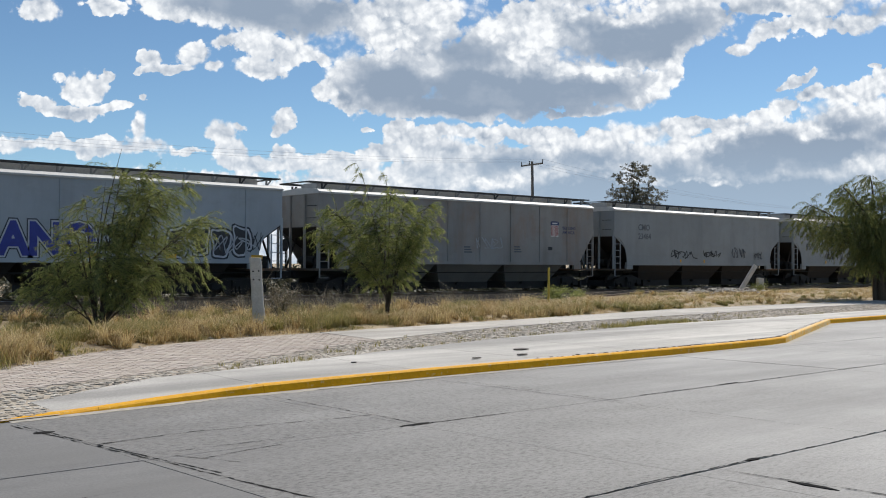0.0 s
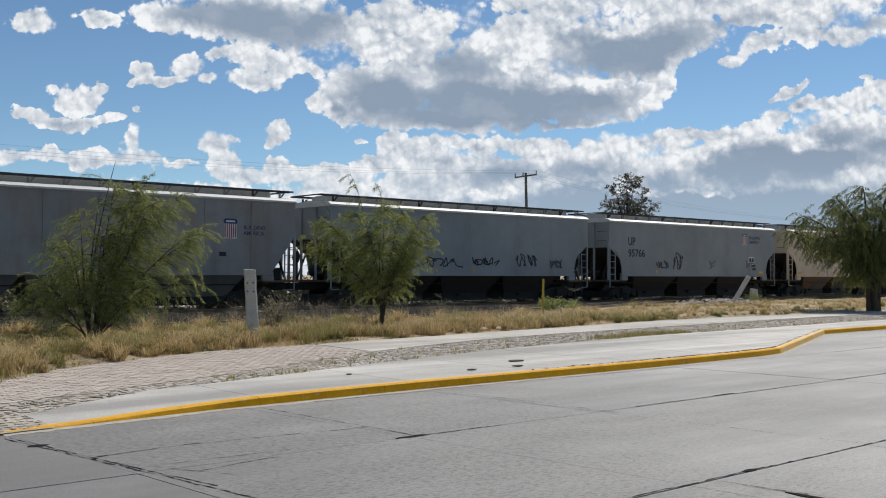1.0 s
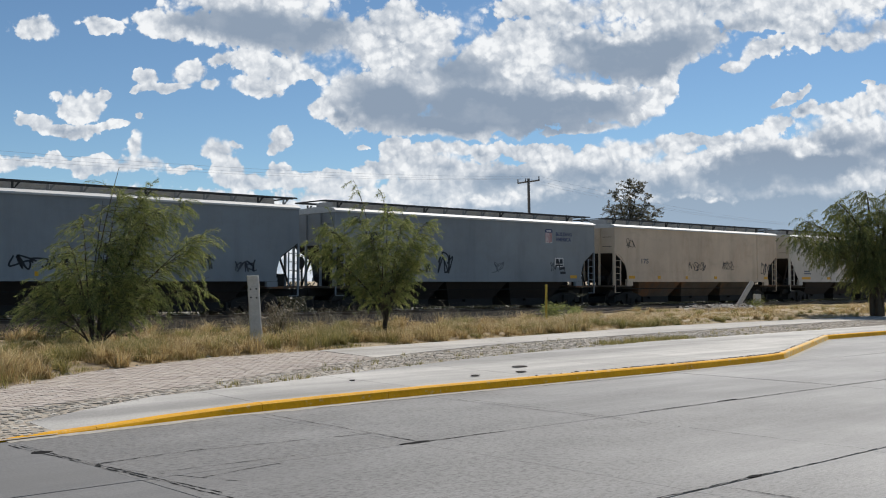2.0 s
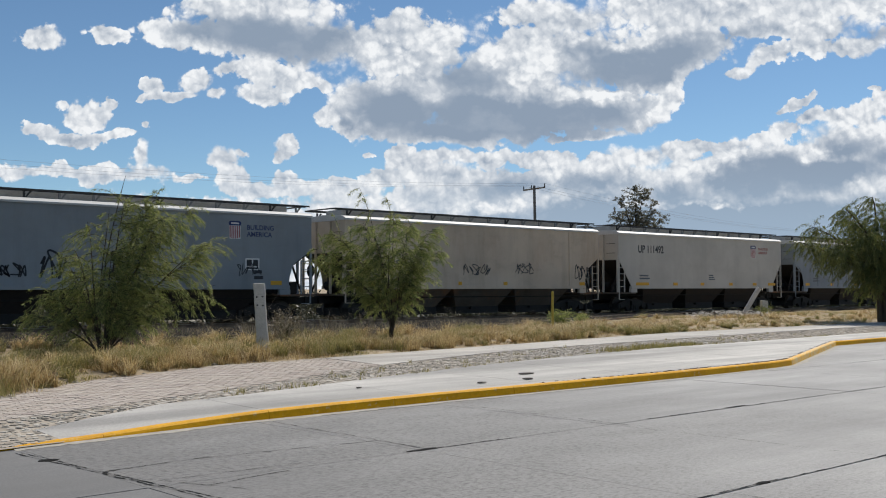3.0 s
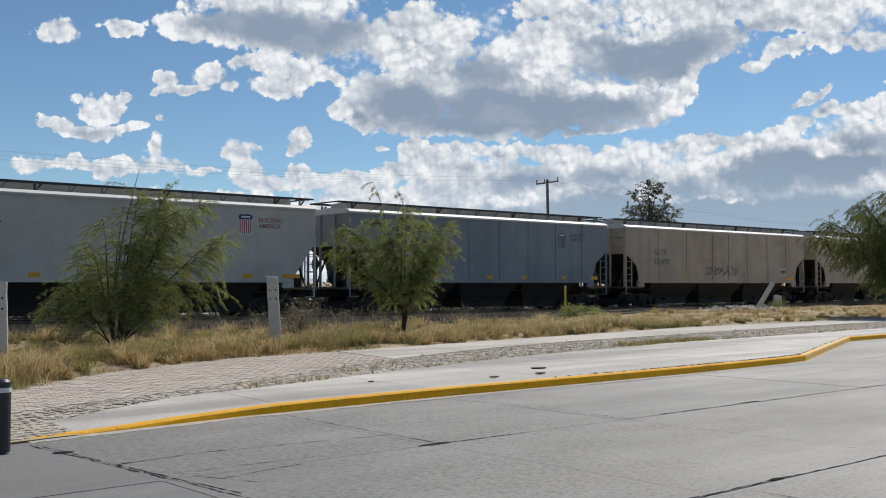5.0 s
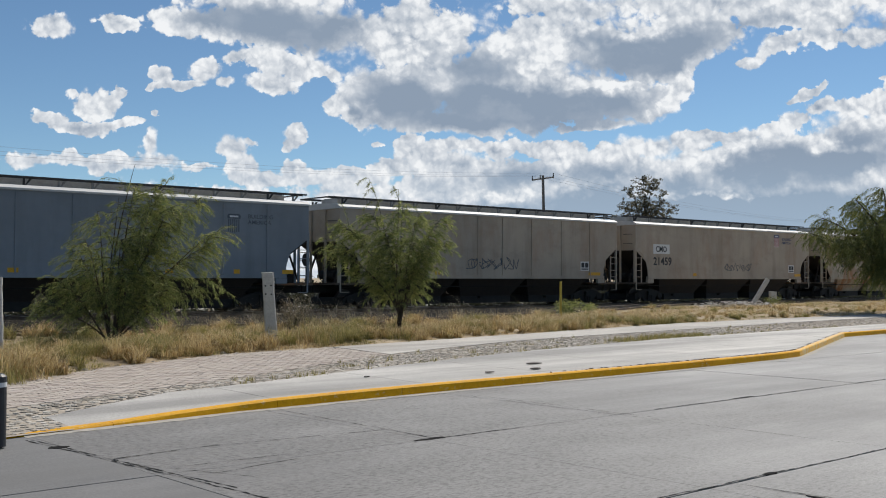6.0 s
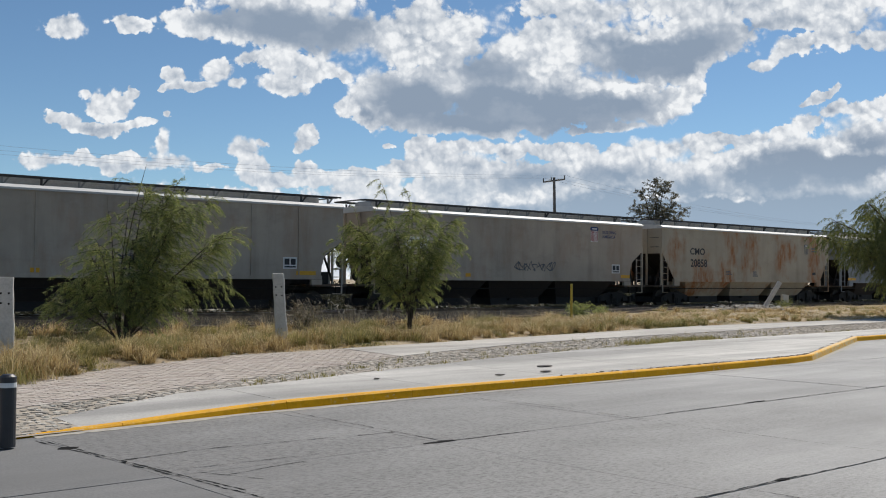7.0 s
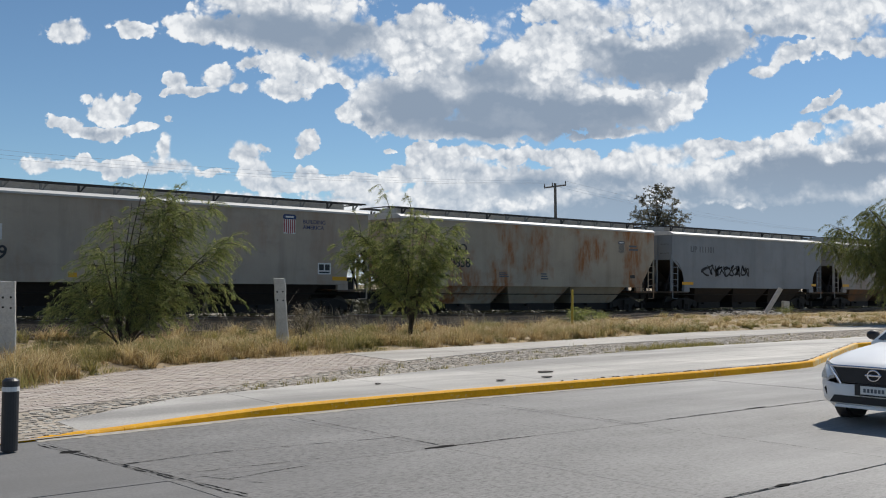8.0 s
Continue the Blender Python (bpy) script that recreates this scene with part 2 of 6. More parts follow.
blue = wvec("SCALE", wvec("MULTIPLY", nishita.outputs[0], (0.84, 0.985, 1.03)), scale=SKY_STRENGTH)
sky_colour = wmix(cover, blue, cloud_colour)
bg = WT.nodes.new("ShaderNodeBackground")
WT.links.new(sky_colour, bg.inputs["Color"])
bg.inputs["Strength"].default_value = 1.0
WT.links.new(bg.outputs[0], WT.nodes.new("ShaderNodeOutputWorld").inputs["Surface"])

sun = new("sun", bpy.data.lights.new("sun", "SUN"))
sun.data.energy, sun.data.angle, sun.data.color = 4.7, radians(0.55), (1.0, 0.945, 0.86)
SUN_DIR = Vector((sin(radians(SUN_AZ)) * cos(radians(SUN_EL)), cos(radians(SUN_AZ)) * cos(radians(SUN_EL)), sin(radians(SUN_EL))))
sun.matrix_world = look(SUN_DIR * 60, (0, 0, 0))


# ---- materials ----
class Mat:
    """A node material with a few short ways to wire it."""

    def __init__(self, name, rough=0.7, metal=0.0):
        self.m = bpy.data.materials.new(name)
        self.m.use_nodes = True
        self.t = self.m.node_tree
        self.b = self.t.nodes["Principled BSDF"]
        self.b.inputs["Roughness"].default_value, self.b.inputs["Metallic"].default_value = rough, metal

    def coord(self, scale=(1, 1, 1), out="Object"):
        c, m = self.t.nodes.new("ShaderNodeTexCoord"), self.t.nodes.new("ShaderNodeMapping")
        m.inputs["Scale"].default_value = scale
        self.t.links.new(c.outputs[out], m.inputs["Vector"])
        return m.outputs[0]

    def noise(self, scale, stretch=(1, 1, 1), detail=5.0, rough=0.6, world=False):
        n = self.t.nodes.new("ShaderNodeTexNoise")
        n.inputs["Scale"].default_value, n.inputs["Detail"].default_value, n.inputs["Roughness"].default_value = scale, detail, rough
        if world:
            g, m = self.t.nodes.new("ShaderNodeNewGeometry"), self.t.nodes.new("ShaderNodeMapping")
            m.inputs["Scale"].default_value = stretch
            self.t.links.new(g.outputs["Position"], m.inputs["Vector"])
            self.t.links.new(m.outputs[0], n.inputs["Vector"])
        else:
            self.t.links.new(self.coord(stretch), n.inputs["Vector"])
        return n.outputs["Fac"]

    def voronoi(self, scale, stretch=(1, 1, 1), feature="F1"):
        n = self.t.nodes.new("ShaderNodeTexVoronoi")
        n.feature = feature
        n.inputs["Scale"].default_value = scale
        self.t.links.new(self.coord(stretch), n.inputs["Vector"])
        return n.outputs["Distance"]

    def random(self, island=False):
        if island:
            return self.t.nodes.new("ShaderNodeNewGeometry").outputs["Random Per Island"]
        return self.t.nodes.new("ShaderNodeObjectInfo").outputs["Random"]

    def ramp(self, x, *stops):
        n = self.t.nodes.new("ShaderNodeValToRGB")
        while len(n.color_ramp.elements) < len(stops):
            n.color_ramp.elements.new(0.5)
        for e, (p, c) in zip(n.color_ramp.elements, stops):
            e.position = p
            e.color = (*c, 1) if isinstance(c, tuple) else (c, c, c, 1)
        self.t.links.new(x, n.inputs[0])
        return n.outputs[0]

    def math(self, op, a, b):
        n = self.t.nodes.new("ShaderNodeMath")
        n.operation = op
        for i, v in enumerate((a, b)):
            if isinstance(v, (int, float)):
                n.inputs[i].default_value = v
            else:
                self.t.links.new(v, n.inputs[i])
        return n.outputs[0]

    def mix(self, fac, a, b, how="MIX"):
        n = self.t.nodes.new("ShaderNodeMix")
        n.data_type, n.blend_type = "RGBA", how
        for k, v in ((0, fac), (6, a), (7, b)):
            if isinstance(v, tuple):
                n.inputs[k].default_value = (*v, 1)
            elif isinstance(v, (int, float)):
                n.inputs[k].default_value = v
            else:
                self.t.links.new(v, n.inputs[k])
        return n.outputs[2]

    def colour(self, c):
        if isinstance(c, tuple):
            self.b.inputs["Base Color"].default_value = (*c, 1)
        else:
            self.t.links.new(c, self.b.inputs["Base Color"])
        return self

    def bump(self, h, strength=0.3, dist=0.02):
        n = self.t.nodes.new("ShaderNodeBump")
        n.inputs["Strength"].default_value, n.inputs["Distance"].default_value = strength, dist
        self.t.links.new(h, n.inputs["Height"])
        self.t.links.new(n.outputs[0], self.b.inputs["Normal"])
        return self

    def rough(self, x):
        self.t.links.new(x, self.b.inputs["Roughness"])
        return self


def simple(name, c, rough=0.7, metal=0.0, vary=0.25, scale=6.0, bump=0.2):
    """A plain material with grain and blotches of two sizes."""
    k = Mat(name, rough, metal)
    if rough >= 0.9:
        k.b.inputs["Specular IOR Level"].default_value = 0.05
    n = k.mix(0.5, k.noise(scale), k.noise(scale * 7))
    k.colour(k.mix(k.ramp(n, (0.3, 0.0), (0.7, 1.0)), tuple(v * (1 - vary) for v in c), tuple(min(1, v * (1 + vary)) for v in c)))
    return k.bump(k.noise(scale * 9), bump, 0.01).m


def concrete(name, dark, light, streak, world=True):
    k = Mat(name, 0.85)
    a = k.noise(0.35, (1, 1, 1), 6, 0.6, world)
    b = k.noise(2.2, streak, 6, 0.65, world)
    c = k.noise(38.0, (1, 1, 1), 4, 0.7, world)
    f = k.math("ADD", k.math("MULTIPLY", a, 0.55), k.math("MULTIPLY", b, 0.45))
    base = k.mix(k.ramp(f, (0.36, 0.0), (0.64, 1.0)), dark, light)
    base = k.mix(0.45, base, k.ramp(c, (0.3, 0.45), (0.7, 1.4)), "MULTIPLY")
    tracks = k.noise(0.55, (0.06, 1.0, 1.0), 4, 0.55, world)
    base = k.mix(k.ramp(tracks, (0.46, 0.0), (0.62, 0.6)), base, (0.13, 0.127, 0.122))
    base = k.mix(k.ramp(k.random(), (0.0, 0.0), (1.0, 0.16)), base, (0.16, 0.155, 0.15))
    base = k.mix(k.ramp(k.noise(1.1, (1, 1, 1), 8, 0.75, world), (0.64, 0.0), (0.76, 0.5)), base, (0.12, 0.115, 0.11))
    k.colour(base)
    k.bump(k.math("ADD", c, k.math("MULTIPLY", b, 0.6)), 0.35, 0.012)
    return k.m




def road_concrete():
    """Brushed carriageway concrete: pale lanes, and a pitted, worn stretch by the kerb that thins out unevenly."""
    k = Mat("road_concrete", 0.8)
    a = k.noise(0.30, (0.7, 1.3, 1), 5, 0.6, True)
    streak = k.noise(2.4, (0.07, 2.2, 1.0), 6, 0.65, True)
    grain = k.noise(42.0, (0.8, 1.2, 1), 4, 0.7, True)
    base = k.mix(k.ramp(k.math("ADD", k.math("MULTIPLY", a, 0.7), k.math("MULTIPLY", streak, 0.3)), (0.34, 0.0), (0.66, 1.0)), (0.25, 0.245, 0.238), (0.385, 0.378, 0.364))
    split, geo = k.t.nodes.new("ShaderNodeSeparateXYZ"), k.t.nodes.new("ShaderNodeNewGeometry")
    k.t.links.new(geo.outputs["Position"], split.inputs[0])
    run = k.ramp(k.math("MULTIPLY", split.outputs[0], 0.05), (0.18, 1.0), (0.42, 0.62), (0.75, 0.10))
    across = k.ramp(k.math("MULTIPLY", split.outputs[1], 0.08), (0.34, 0.62), (0.66, 1.0))
    worn = k.math("ADD", k.math("MULTIPLY", run, across), k.math("MULTIPLY", k.math("SUBTRACT", k.noise(0.55, (0.5, 1.2, 1), 5, 0.6, True), 0.5), 1.1))
    worn = k.ramp(worn, (0.15, 0.0), (0.85, 1.0))
    base = k.mix(k.math("MULTIPLY", worn, 0.80), base, (0.155, 0.151, 0.145))
    base = k.mix(0.4, base, k.ramp(grain, (0.3, 0.5), (0.7, 1.35)), "MULTIPLY")
    pit = k.noise(20.0, (0.6, 1.4, 1.0), 6, 0.8, True)
    base = k.mix(k.math("MULTIPLY", k.ramp(pit, (0.48, 0.0), (0.62, 0.9)), k.math("ADD", k.math("MULTIPLY", worn, 0.9), 0.10)), base, (0.055, 0.053, 0.05))
    smear = k.noise(0.42, (0.22, 0.9, 1.0), 5, 0.6, True)
    base = k.mix(k.ramp(smear, (0.50, 0.0), (0.68, 0.6)), base, (0.165, 0.162, 0.158))
    base = k.mix(k.ramp(k.random(), (0.0, 0.0), (1.0, 0.09)), base, (0.16, 0.155, 0.15))
    k.colour(base)
    return k.bump(k.math("ADD", grain, k.math("MULTIPLY", streak, 0.6)), 0.45, 0.012).m


M_ROAD = road_concrete()
M_ROAD_OLD = concrete("older_dark_concrete", (0.125, 0.124, 0.122), (0.185, 0.182, 0.178), (0.4, 1.2, 1.0))
M_WALKWAY = concrete("pale_concrete", (0.42, 0.402, 0.37), (0.60, 0.575, 0.535), (0.5, 1.2, 1.0))
M_DUSTBED = simple("gutter_dust", (0.37, 0.345, 0.30), 0.95, 0, 0.3, 9)
M_PATH = concrete("smooth_footpath_concrete", (0.36, 0.335, 0.30), (0.52, 0.49, 0.445), (0.3, 1.4, 1.0))
M_TAR = simple("joint_filler", (0.017, 0.0165, 0.016), 0.9)


def kerb_paint(name, bare):
    k = Mat(name, 0.6)
    chip = k.ramp(k.noise(7.0, (1, 1, 1.6), 8, 0.7, True), (0.585 - bare, 0.0), (0.63 - bare, 1.0))
    rub = k.ramp(k.noise(1.3, (1, 1, 1), 5, 0.6, True), (0.35, 0.0), (0.75, 1.0))
    y = k.mix(rub, (0.78, 0.39, 0.006), (0.64, 0.30, 0.006))
    k.b.inputs["Specular IOR Level"].default_value = 0.15
    y = k.mix(k.ramp(k.noise(18, (1, 1, 1), 5, 0.7, True), (0.45, 0.0), (0.85, 0.4)), y, (0.25, 0.12, 0.004))
    k.colour(k.mix(k.math("MULTIPLY", chip, k.math("ADD", k.math("MULTIPLY", rub, 0.8), 0.15 + 2 * bare)), y, (0.62, 0.50, 0.27)))
    return k.bump(k.noise(24.0, (1, 1, 1), 5, 0.7, True), 0.4, 0.01).m


M_KERB, M_KERB_WORN = kerb_paint("yellow_kerb_paint", 0.0), kerb_paint("worn_kerb_paint", 0.13)


def earth():
    k = Mat("dry_earth", 0.95)
    a, b = k.noise(0.5, (1, 1, 1), 6, 0.6, True), k.noise(6.0, (1, 1, 1), 8, 0.7, True)
    c = k.mix(k.ramp(a, (0.35, 0.0), (0.65, 1.0)), (0.27, 0.205, 0.125), (0.42, 0.335, 0.22))
    c = k.mix(k.ramp(b, (0.35, 0.0), (0.7, 0.45)), c, (0.17, 0.13, 0.08))
    k.colour(c)
    return k.bump(b, 0.6, 0.05).m


M_EARTH = earth()


def piece_stone(name, tones, rough=0.85, island=True, grain=30.0, dust=0.5):
    k = Mat(name, rough)
    k.b.inputs["Specular IOR Level"].default_value = 0.1
    r = k.random(island)
    c = k.ramp(r, *tones)
    c = k.mix(k.ramp(k.noise(grain, (1, 1, 1), 5, 0.7, True), (0.35, 0.0), (0.8, 0.4)), c, (0.15, 0.135, 0.115) if dust > 0.1 else (0.03, 0.027, 0.023))
    c = k.mix(k.ramp(k.noise(0.7, (1, 1, 1), 6, 0.65, True), (0.45, 0.0), (0.75, dust)), c, (0.46, 0.41, 0.34))
    k.colour(c)
    return k.bump(k.noise(grain, (1, 1, 1), 5, 0.7, True), 0.5, 0.01).m


COBBLES = ((0.0, (0.20, 0.182, 0.155)), (0.35, (0.31, 0.285, 0.245)), (0.7, (0.44, 0.405, 0.355)), (1.0, (0.55, 0.515, 0.46)))
PAVERS = ((0.0, (0.38, 0.325, 0.285)), (0.5, (0.45, 0.395, 0.35)), (1.0, (0.51, 0.455, 0.41)))
M_COBBLE, M_COBBLES = piece_stone("cobble_stone", COBBLES, island=False), piece_stone("cobble_stones", COBBLES)
M_PAVER, M_PAVERS = piece_stone("paver", PAVERS, island=False, grain=60), piece_stone("pavers", PAVERS, grain=60)
M_MORTAR = simple("mortar", (0.36, 0.315, 0.26), 0.95, vary=0.3)


def wagon_paint(name, c, dirt=0.5, rust=0.0):
    """Old covered-hopper paint: run-down grime from the eaves, faded patches, rust."""
    k = Mat(name, 0.6)
    k.b.inputs["Specular IOR Level"].default_value = 0.10
    base = k.mix(k.ramp(k.noise(0.35, (1, 1, 1), 5), (0.35, 0.0), (0.65, 1.0)), tuple(v * 0.88 for v in c), tuple(v * 1.08 for v in c))
    runs = k.noise(1.7, (1.0, 1.0, 0.12), 7, 0.66)
    base = k.mix(k.ramp(runs, (0.48, 0.0), (0.82, 0.62 * dirt)), base, tuple(v * 0.42 for v in (c[0], c[1] * 0.95, c[2] * 0.86)))
    low = k.noise(1.1, (0.6, 1, 1.3), 7, 0.7)
    base = k.mix(k.ramp(low, (0.52, 0.0), (0.78, 0.55 * dirt)), base, (0.20, 0.175, 0.145))
    if rust:
        patch = k.math("MULTIPLY", k.ramp(k.noise(0.55, (1, 1, 0.7), 4), (0.47, 0.0), (0.60, 1.0)),
                       k.ramp(k.noise(3.0, (1, 1, 0.22), 8, 0.72), (0.36, 0.0), (0.58, rust)))
        base = k.mix(patch, base, (0.30, 0.125, 0.045))
    k.colour(base)
    k.rough(k.ramp(low, (0.3, 0.58), (0.7, 0.8)))
    return k.bump(k.noise(1.2, (1, 1, 0.5), 4), 0.12, 0.04).m


M_UNDER = simple("grimy_black_steel", (0.017, 0.0155, 0.014), 0.75, 0.2, 0.4)
# brown steel kept near black: shade beneath the wagons is in this colour
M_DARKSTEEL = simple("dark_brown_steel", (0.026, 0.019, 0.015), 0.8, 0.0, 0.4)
M_ROOF = simple("pale_roof_paint", (0.50, 0.495, 0.48), 0.55, 0.0, 0.14, 3.0, 0.1)
M_BOARD = simple("running_board_steel", (0.030, 0.030, 0.030), 0.7, 0.0, 0.3)
M_HATCH = simple("grimy_hatch_paint", (0.36, 0.355, 0.34), 0.6, 0.0, 0.35, 4)
M_BRACKET = simple("bracket_paint", (0.20, 0.20, 0.19), 0.6, 0.0, 0.3, 8)
M_WHEEL = simple("wheel_steel", (0.045, 0.038, 0.033), 0.6, 0.2, 0.3)
M_RAIL = simple("worn_rail_steel", (0.13, 0.095, 0.075), 0.55, 0.5, 0.35)
M_RAILTOP = simple("polished_rail_head", (0.52, 0.51, 0.50), 0.28, 0.9, 0.1)
M_SLEEPER = simple("old_sleeper_timber", (0.085, 0.070, 0.055), 0.9, 0.0, 0.4)
M_YELLOW = simple("yellow_reflector", (0.66, 0.34, 0.01), 0.5, 0.0, 0.2, 20)
M_INK = simple("black_lettering", (0.020, 0.021, 0.026), 0.6, 0.0, 0.3, 9)
M_FADED = simple("faded_lettering", (0.10, 0.11, 0.13), 0.6, 0.0, 0.3, 9)
M_WHITE = simple("white_marking", (0.66, 0.66, 0.64), 0.6, 0.0, 0.15, 9)
M_NAVY = simple("navy_marking", (0.022, 0.035, 0.12), 0.5, 0.0, 0.2, 9)
M_RED = simple("faded_red_marking", (0.33, 0.07, 0.07), 0.6, 0.0, 0.2, 9)
M_SPRAYBLUE = simple("blue_spray_paint", (0.030, 0.045, 0.28), 0.5, 0.0, 0.25, 4)
M_SPRAYBLACK = simple("black_spray_paint", (0.028, 0.030, 0.036), 0.55, 0.0, 0.35, 6)
M_SPRAYWHITE = simple("white_spray_paint", (0.50, 0.52, 0.56), 0.55, 0.0, 0.2, 6)
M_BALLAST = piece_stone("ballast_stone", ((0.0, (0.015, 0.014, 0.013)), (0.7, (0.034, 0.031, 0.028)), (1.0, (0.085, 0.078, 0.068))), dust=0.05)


# ---- mesh helpers ----
def part(name, bm, material, parent=None, label="", smooth=False):
    """Links a bmesh as one mesh object, under a thing or a part."""
    me = bpy.data.meshes.new(name)
    bm.to_mesh(me)
    bm.free()
    me.materials.append(material)
    if smooth:
        for p in me.polygons:
            p.use_smooth = True
    return place(name, me, parent, label)


def place(name, me, parent=None, label="", m=None):
    ob = new(name, me)
    if parent is not None:
        ob.parent = parent
    if m is not None:
        ob.matrix_basis = m
    if label:
        ob["label"] = label
    return ob


def box(bm, x0, x1, y0, y1, z0, z1):
    v = [bm.verts.new((x, y, z)) for x in (x0, x1) for y in (y0, y1) for z in (z0, z1)]
    for f in ((0, 1, 3, 2), (4, 6, 7, 5), (0, 4, 5, 1), (2, 3, 7, 6), (0, 2, 6, 4), (1, 5, 7, 3)):
        bm.faces.new([v[i] for i in f])
    return v


def boxes(*all_boxes):
    bm = bmesh.new()
    for b in all_boxes:
        box(bm, *b)
    return bm


def prism(bm, outline, axis, a, b):
    """A solid from a 2D outline, drawn out along axis (0, 1 or 2) from a to b."""
    def at(p, w):
        q = list(p)
        q.insert(axis, w)
        return bm.verts.new(q)
    lo, hi = [at(p, a) for p in outline], [at(p, b) for p in outline]
    n = len(outline)
    faces = [bm.faces.new(lo), bm.faces.new(hi[::-1])]
    for i in range(n):
        faces.append(bm.faces.new((lo[i], hi[i], hi[(i + 1) % n], lo[(i + 1) % n])))
    bmesh.ops.recalc_face_normals(bm, faces=faces)
    return bm


def rod(bm, a, b, r0, r1=None, n=8, caps=True):
    """A round bar from a to b, tapering from r0 to r1."""
    a, b = Vector(a), Vector(b)
    r1 = r0 if r1 is None else r1
    d = (b - a).normalized()
    s = d.orthogonal().normalized()
    t = d.cross(s)
    ring = [[bm.verts.new(c + (s * cos(2 * pi * i / n) + t * sin(2 * pi * i / n)) * r) for i in range(n)] for c, r in ((a, r0), (b, r1))]
    for i in range(n):
        bm.faces.new((ring[0][i], ring[0][(i + 1) % n], ring[1][(i + 1) % n], ring[1][i]))
    if caps:
        bm.faces.new(ring[0][::-1]), bm.faces.new(ring[1])
    return bm


def bevel(bm, width, segments=1):
    bmesh.ops.bevel(bm, geom=bm.edges[:], offset=width, segments=segments, affect="EDGES", clamp_overlap=True)
    return bm


def sheet(name, verts, faces, material, kind="", label="", parent=None):
    me = bpy.data.meshes.new(name)
    me.from_pydata(verts, [], faces)
    me.materials.append(material)
    me.update()
    ob = place(name, me, parent, label)
    return tagged(ob, kind=kind)


def lettering(name, words, size, material, parent, x, z, y=-0.006, squeeze=1.0, label="", bold=0.010):
    """Painted letters, a few millimetres proud of a side that faces -y."""
    c = bpy.data.curves.new(name, "FONT")
    c.body, c.size, c.extrude, c.align_x, c.resolution_u, c.offset = words, size, 0.002, "LEFT", 3, bold
    tmp = bpy.data.objects.new(name, c)
    scene.collection.objects.link(tmp)
    me = bpy.data.meshes.new_from_object(tmp.evaluated_get(bpy.context.evaluated_depsgraph_get()))
    bpy.data.objects.remove(tmp)
    me.materials.clear()
    me.materials.append(material)
    me.transform(Matrix.Diagonal((squeeze, 1, 1, 1)))
    me.transform(pose(x, y, z, 90))
    return place(name, me, parent, label)


def marking(name, words, material, parent, x, z, wide, high, y=-0.006, bold=0.012):
    """Painted letters that fill a box on a side facing -y: its left end, foot, width and height."""
    ob = lettering(name, words, 0.6, material, parent, 0, 0, y, bold=bold)
    xs, zs = [v.co.x for v in ob.data.vertices], [v.co.z for v in ob.data.vertices]
    for v in ob.data.vertices:
        v.co.x = x + (v.co.x - min(xs)) / (max(xs) - min(xs)) * wide
        v.co.z = z + (v.co.z - min(zs)) / (max(zs) - min(zs)) * high
    return ob


def along(line, x):
    """The y of a line of plan points at x."""
    return float(np.interp(x, [p[0] for p in line], [p[1] for p in line]))


# ---- plan of the street side ----
KERB = [(-40, 10.0), (2.0, 10.42), (3.33, 10.74), (4.5, 10.87), (5.2, 10.95), (6.0, 11.04), (7.67, 11.10), (9.43, 11.15), (12.1, 11.14), (15.1, 11.14), (17.07, 11.2), (18.6, 11.27),
        (19.5, 11.40), (27.0, 14.40), (29.5, 14.5), (140, 15.5)]
KERB_RISE = [(2.4, 0.012), (3.84, 0.035), (4.5, 0.05), (5.2, 0.08), (6.0, 0.10), (6.8, 0.125), (9.4, 0.13), (40, 0.135)]
SLAB_BACK = [(3.8, 11.4), (5.84, 12.4), (7.5, 12.8), (10.4, 13.7), (11.6, 14.0), (14, 14.65), (17, 15.2), (20.8, 15.7), (26.3, 15.95), (32.7, 16.3), (140, 18.5)]
STONE_BACK = [(-40, 9.9), (0.0, 11.1), (3.3, 11.9), (4.2, 12.3), (5.9, 12.95), (8.3, 14.0), (12.2, 15.9), (13.7, 16.4), (16.4, 17.2), (20, 17.75), (24, 18.1), (31, 18.7), (38.4, 19.1), (140, 22.5)]
PAVING_BACK = [(-40, 8.0), (-4, 12.2), (3, 13.9), (4.3, 14.6), (6.6, 16.5), (9.5, 17.9), (12.2, 18.2), (15.6, 18.75), (20.8, 19.6), (27.8, 20.7), (34, 20.8), (42, 20.9), (140, 25)]
RAIL_Z = 0.32
TRACK_Y = 35.9


def ground_z(x, y):
    """The height of the ground: the street's bed, the verge, the low track bed."""
    edge = along(PAVING_BACK, x)
    if y < edge - 0.3:
        return -0.08
    z = 0.10 + 0.12 * min(1, max(0, (y - edge + 0.3) / 1.2))
    z += 0.06 * noise.noise((x * 0.35, y * 0.35, 0)) + 0.03 * noise.noise((x * 1.7, y * 1.7, 3))
    if 32.6 < y < 41.7:
        z = 0.0
    return z


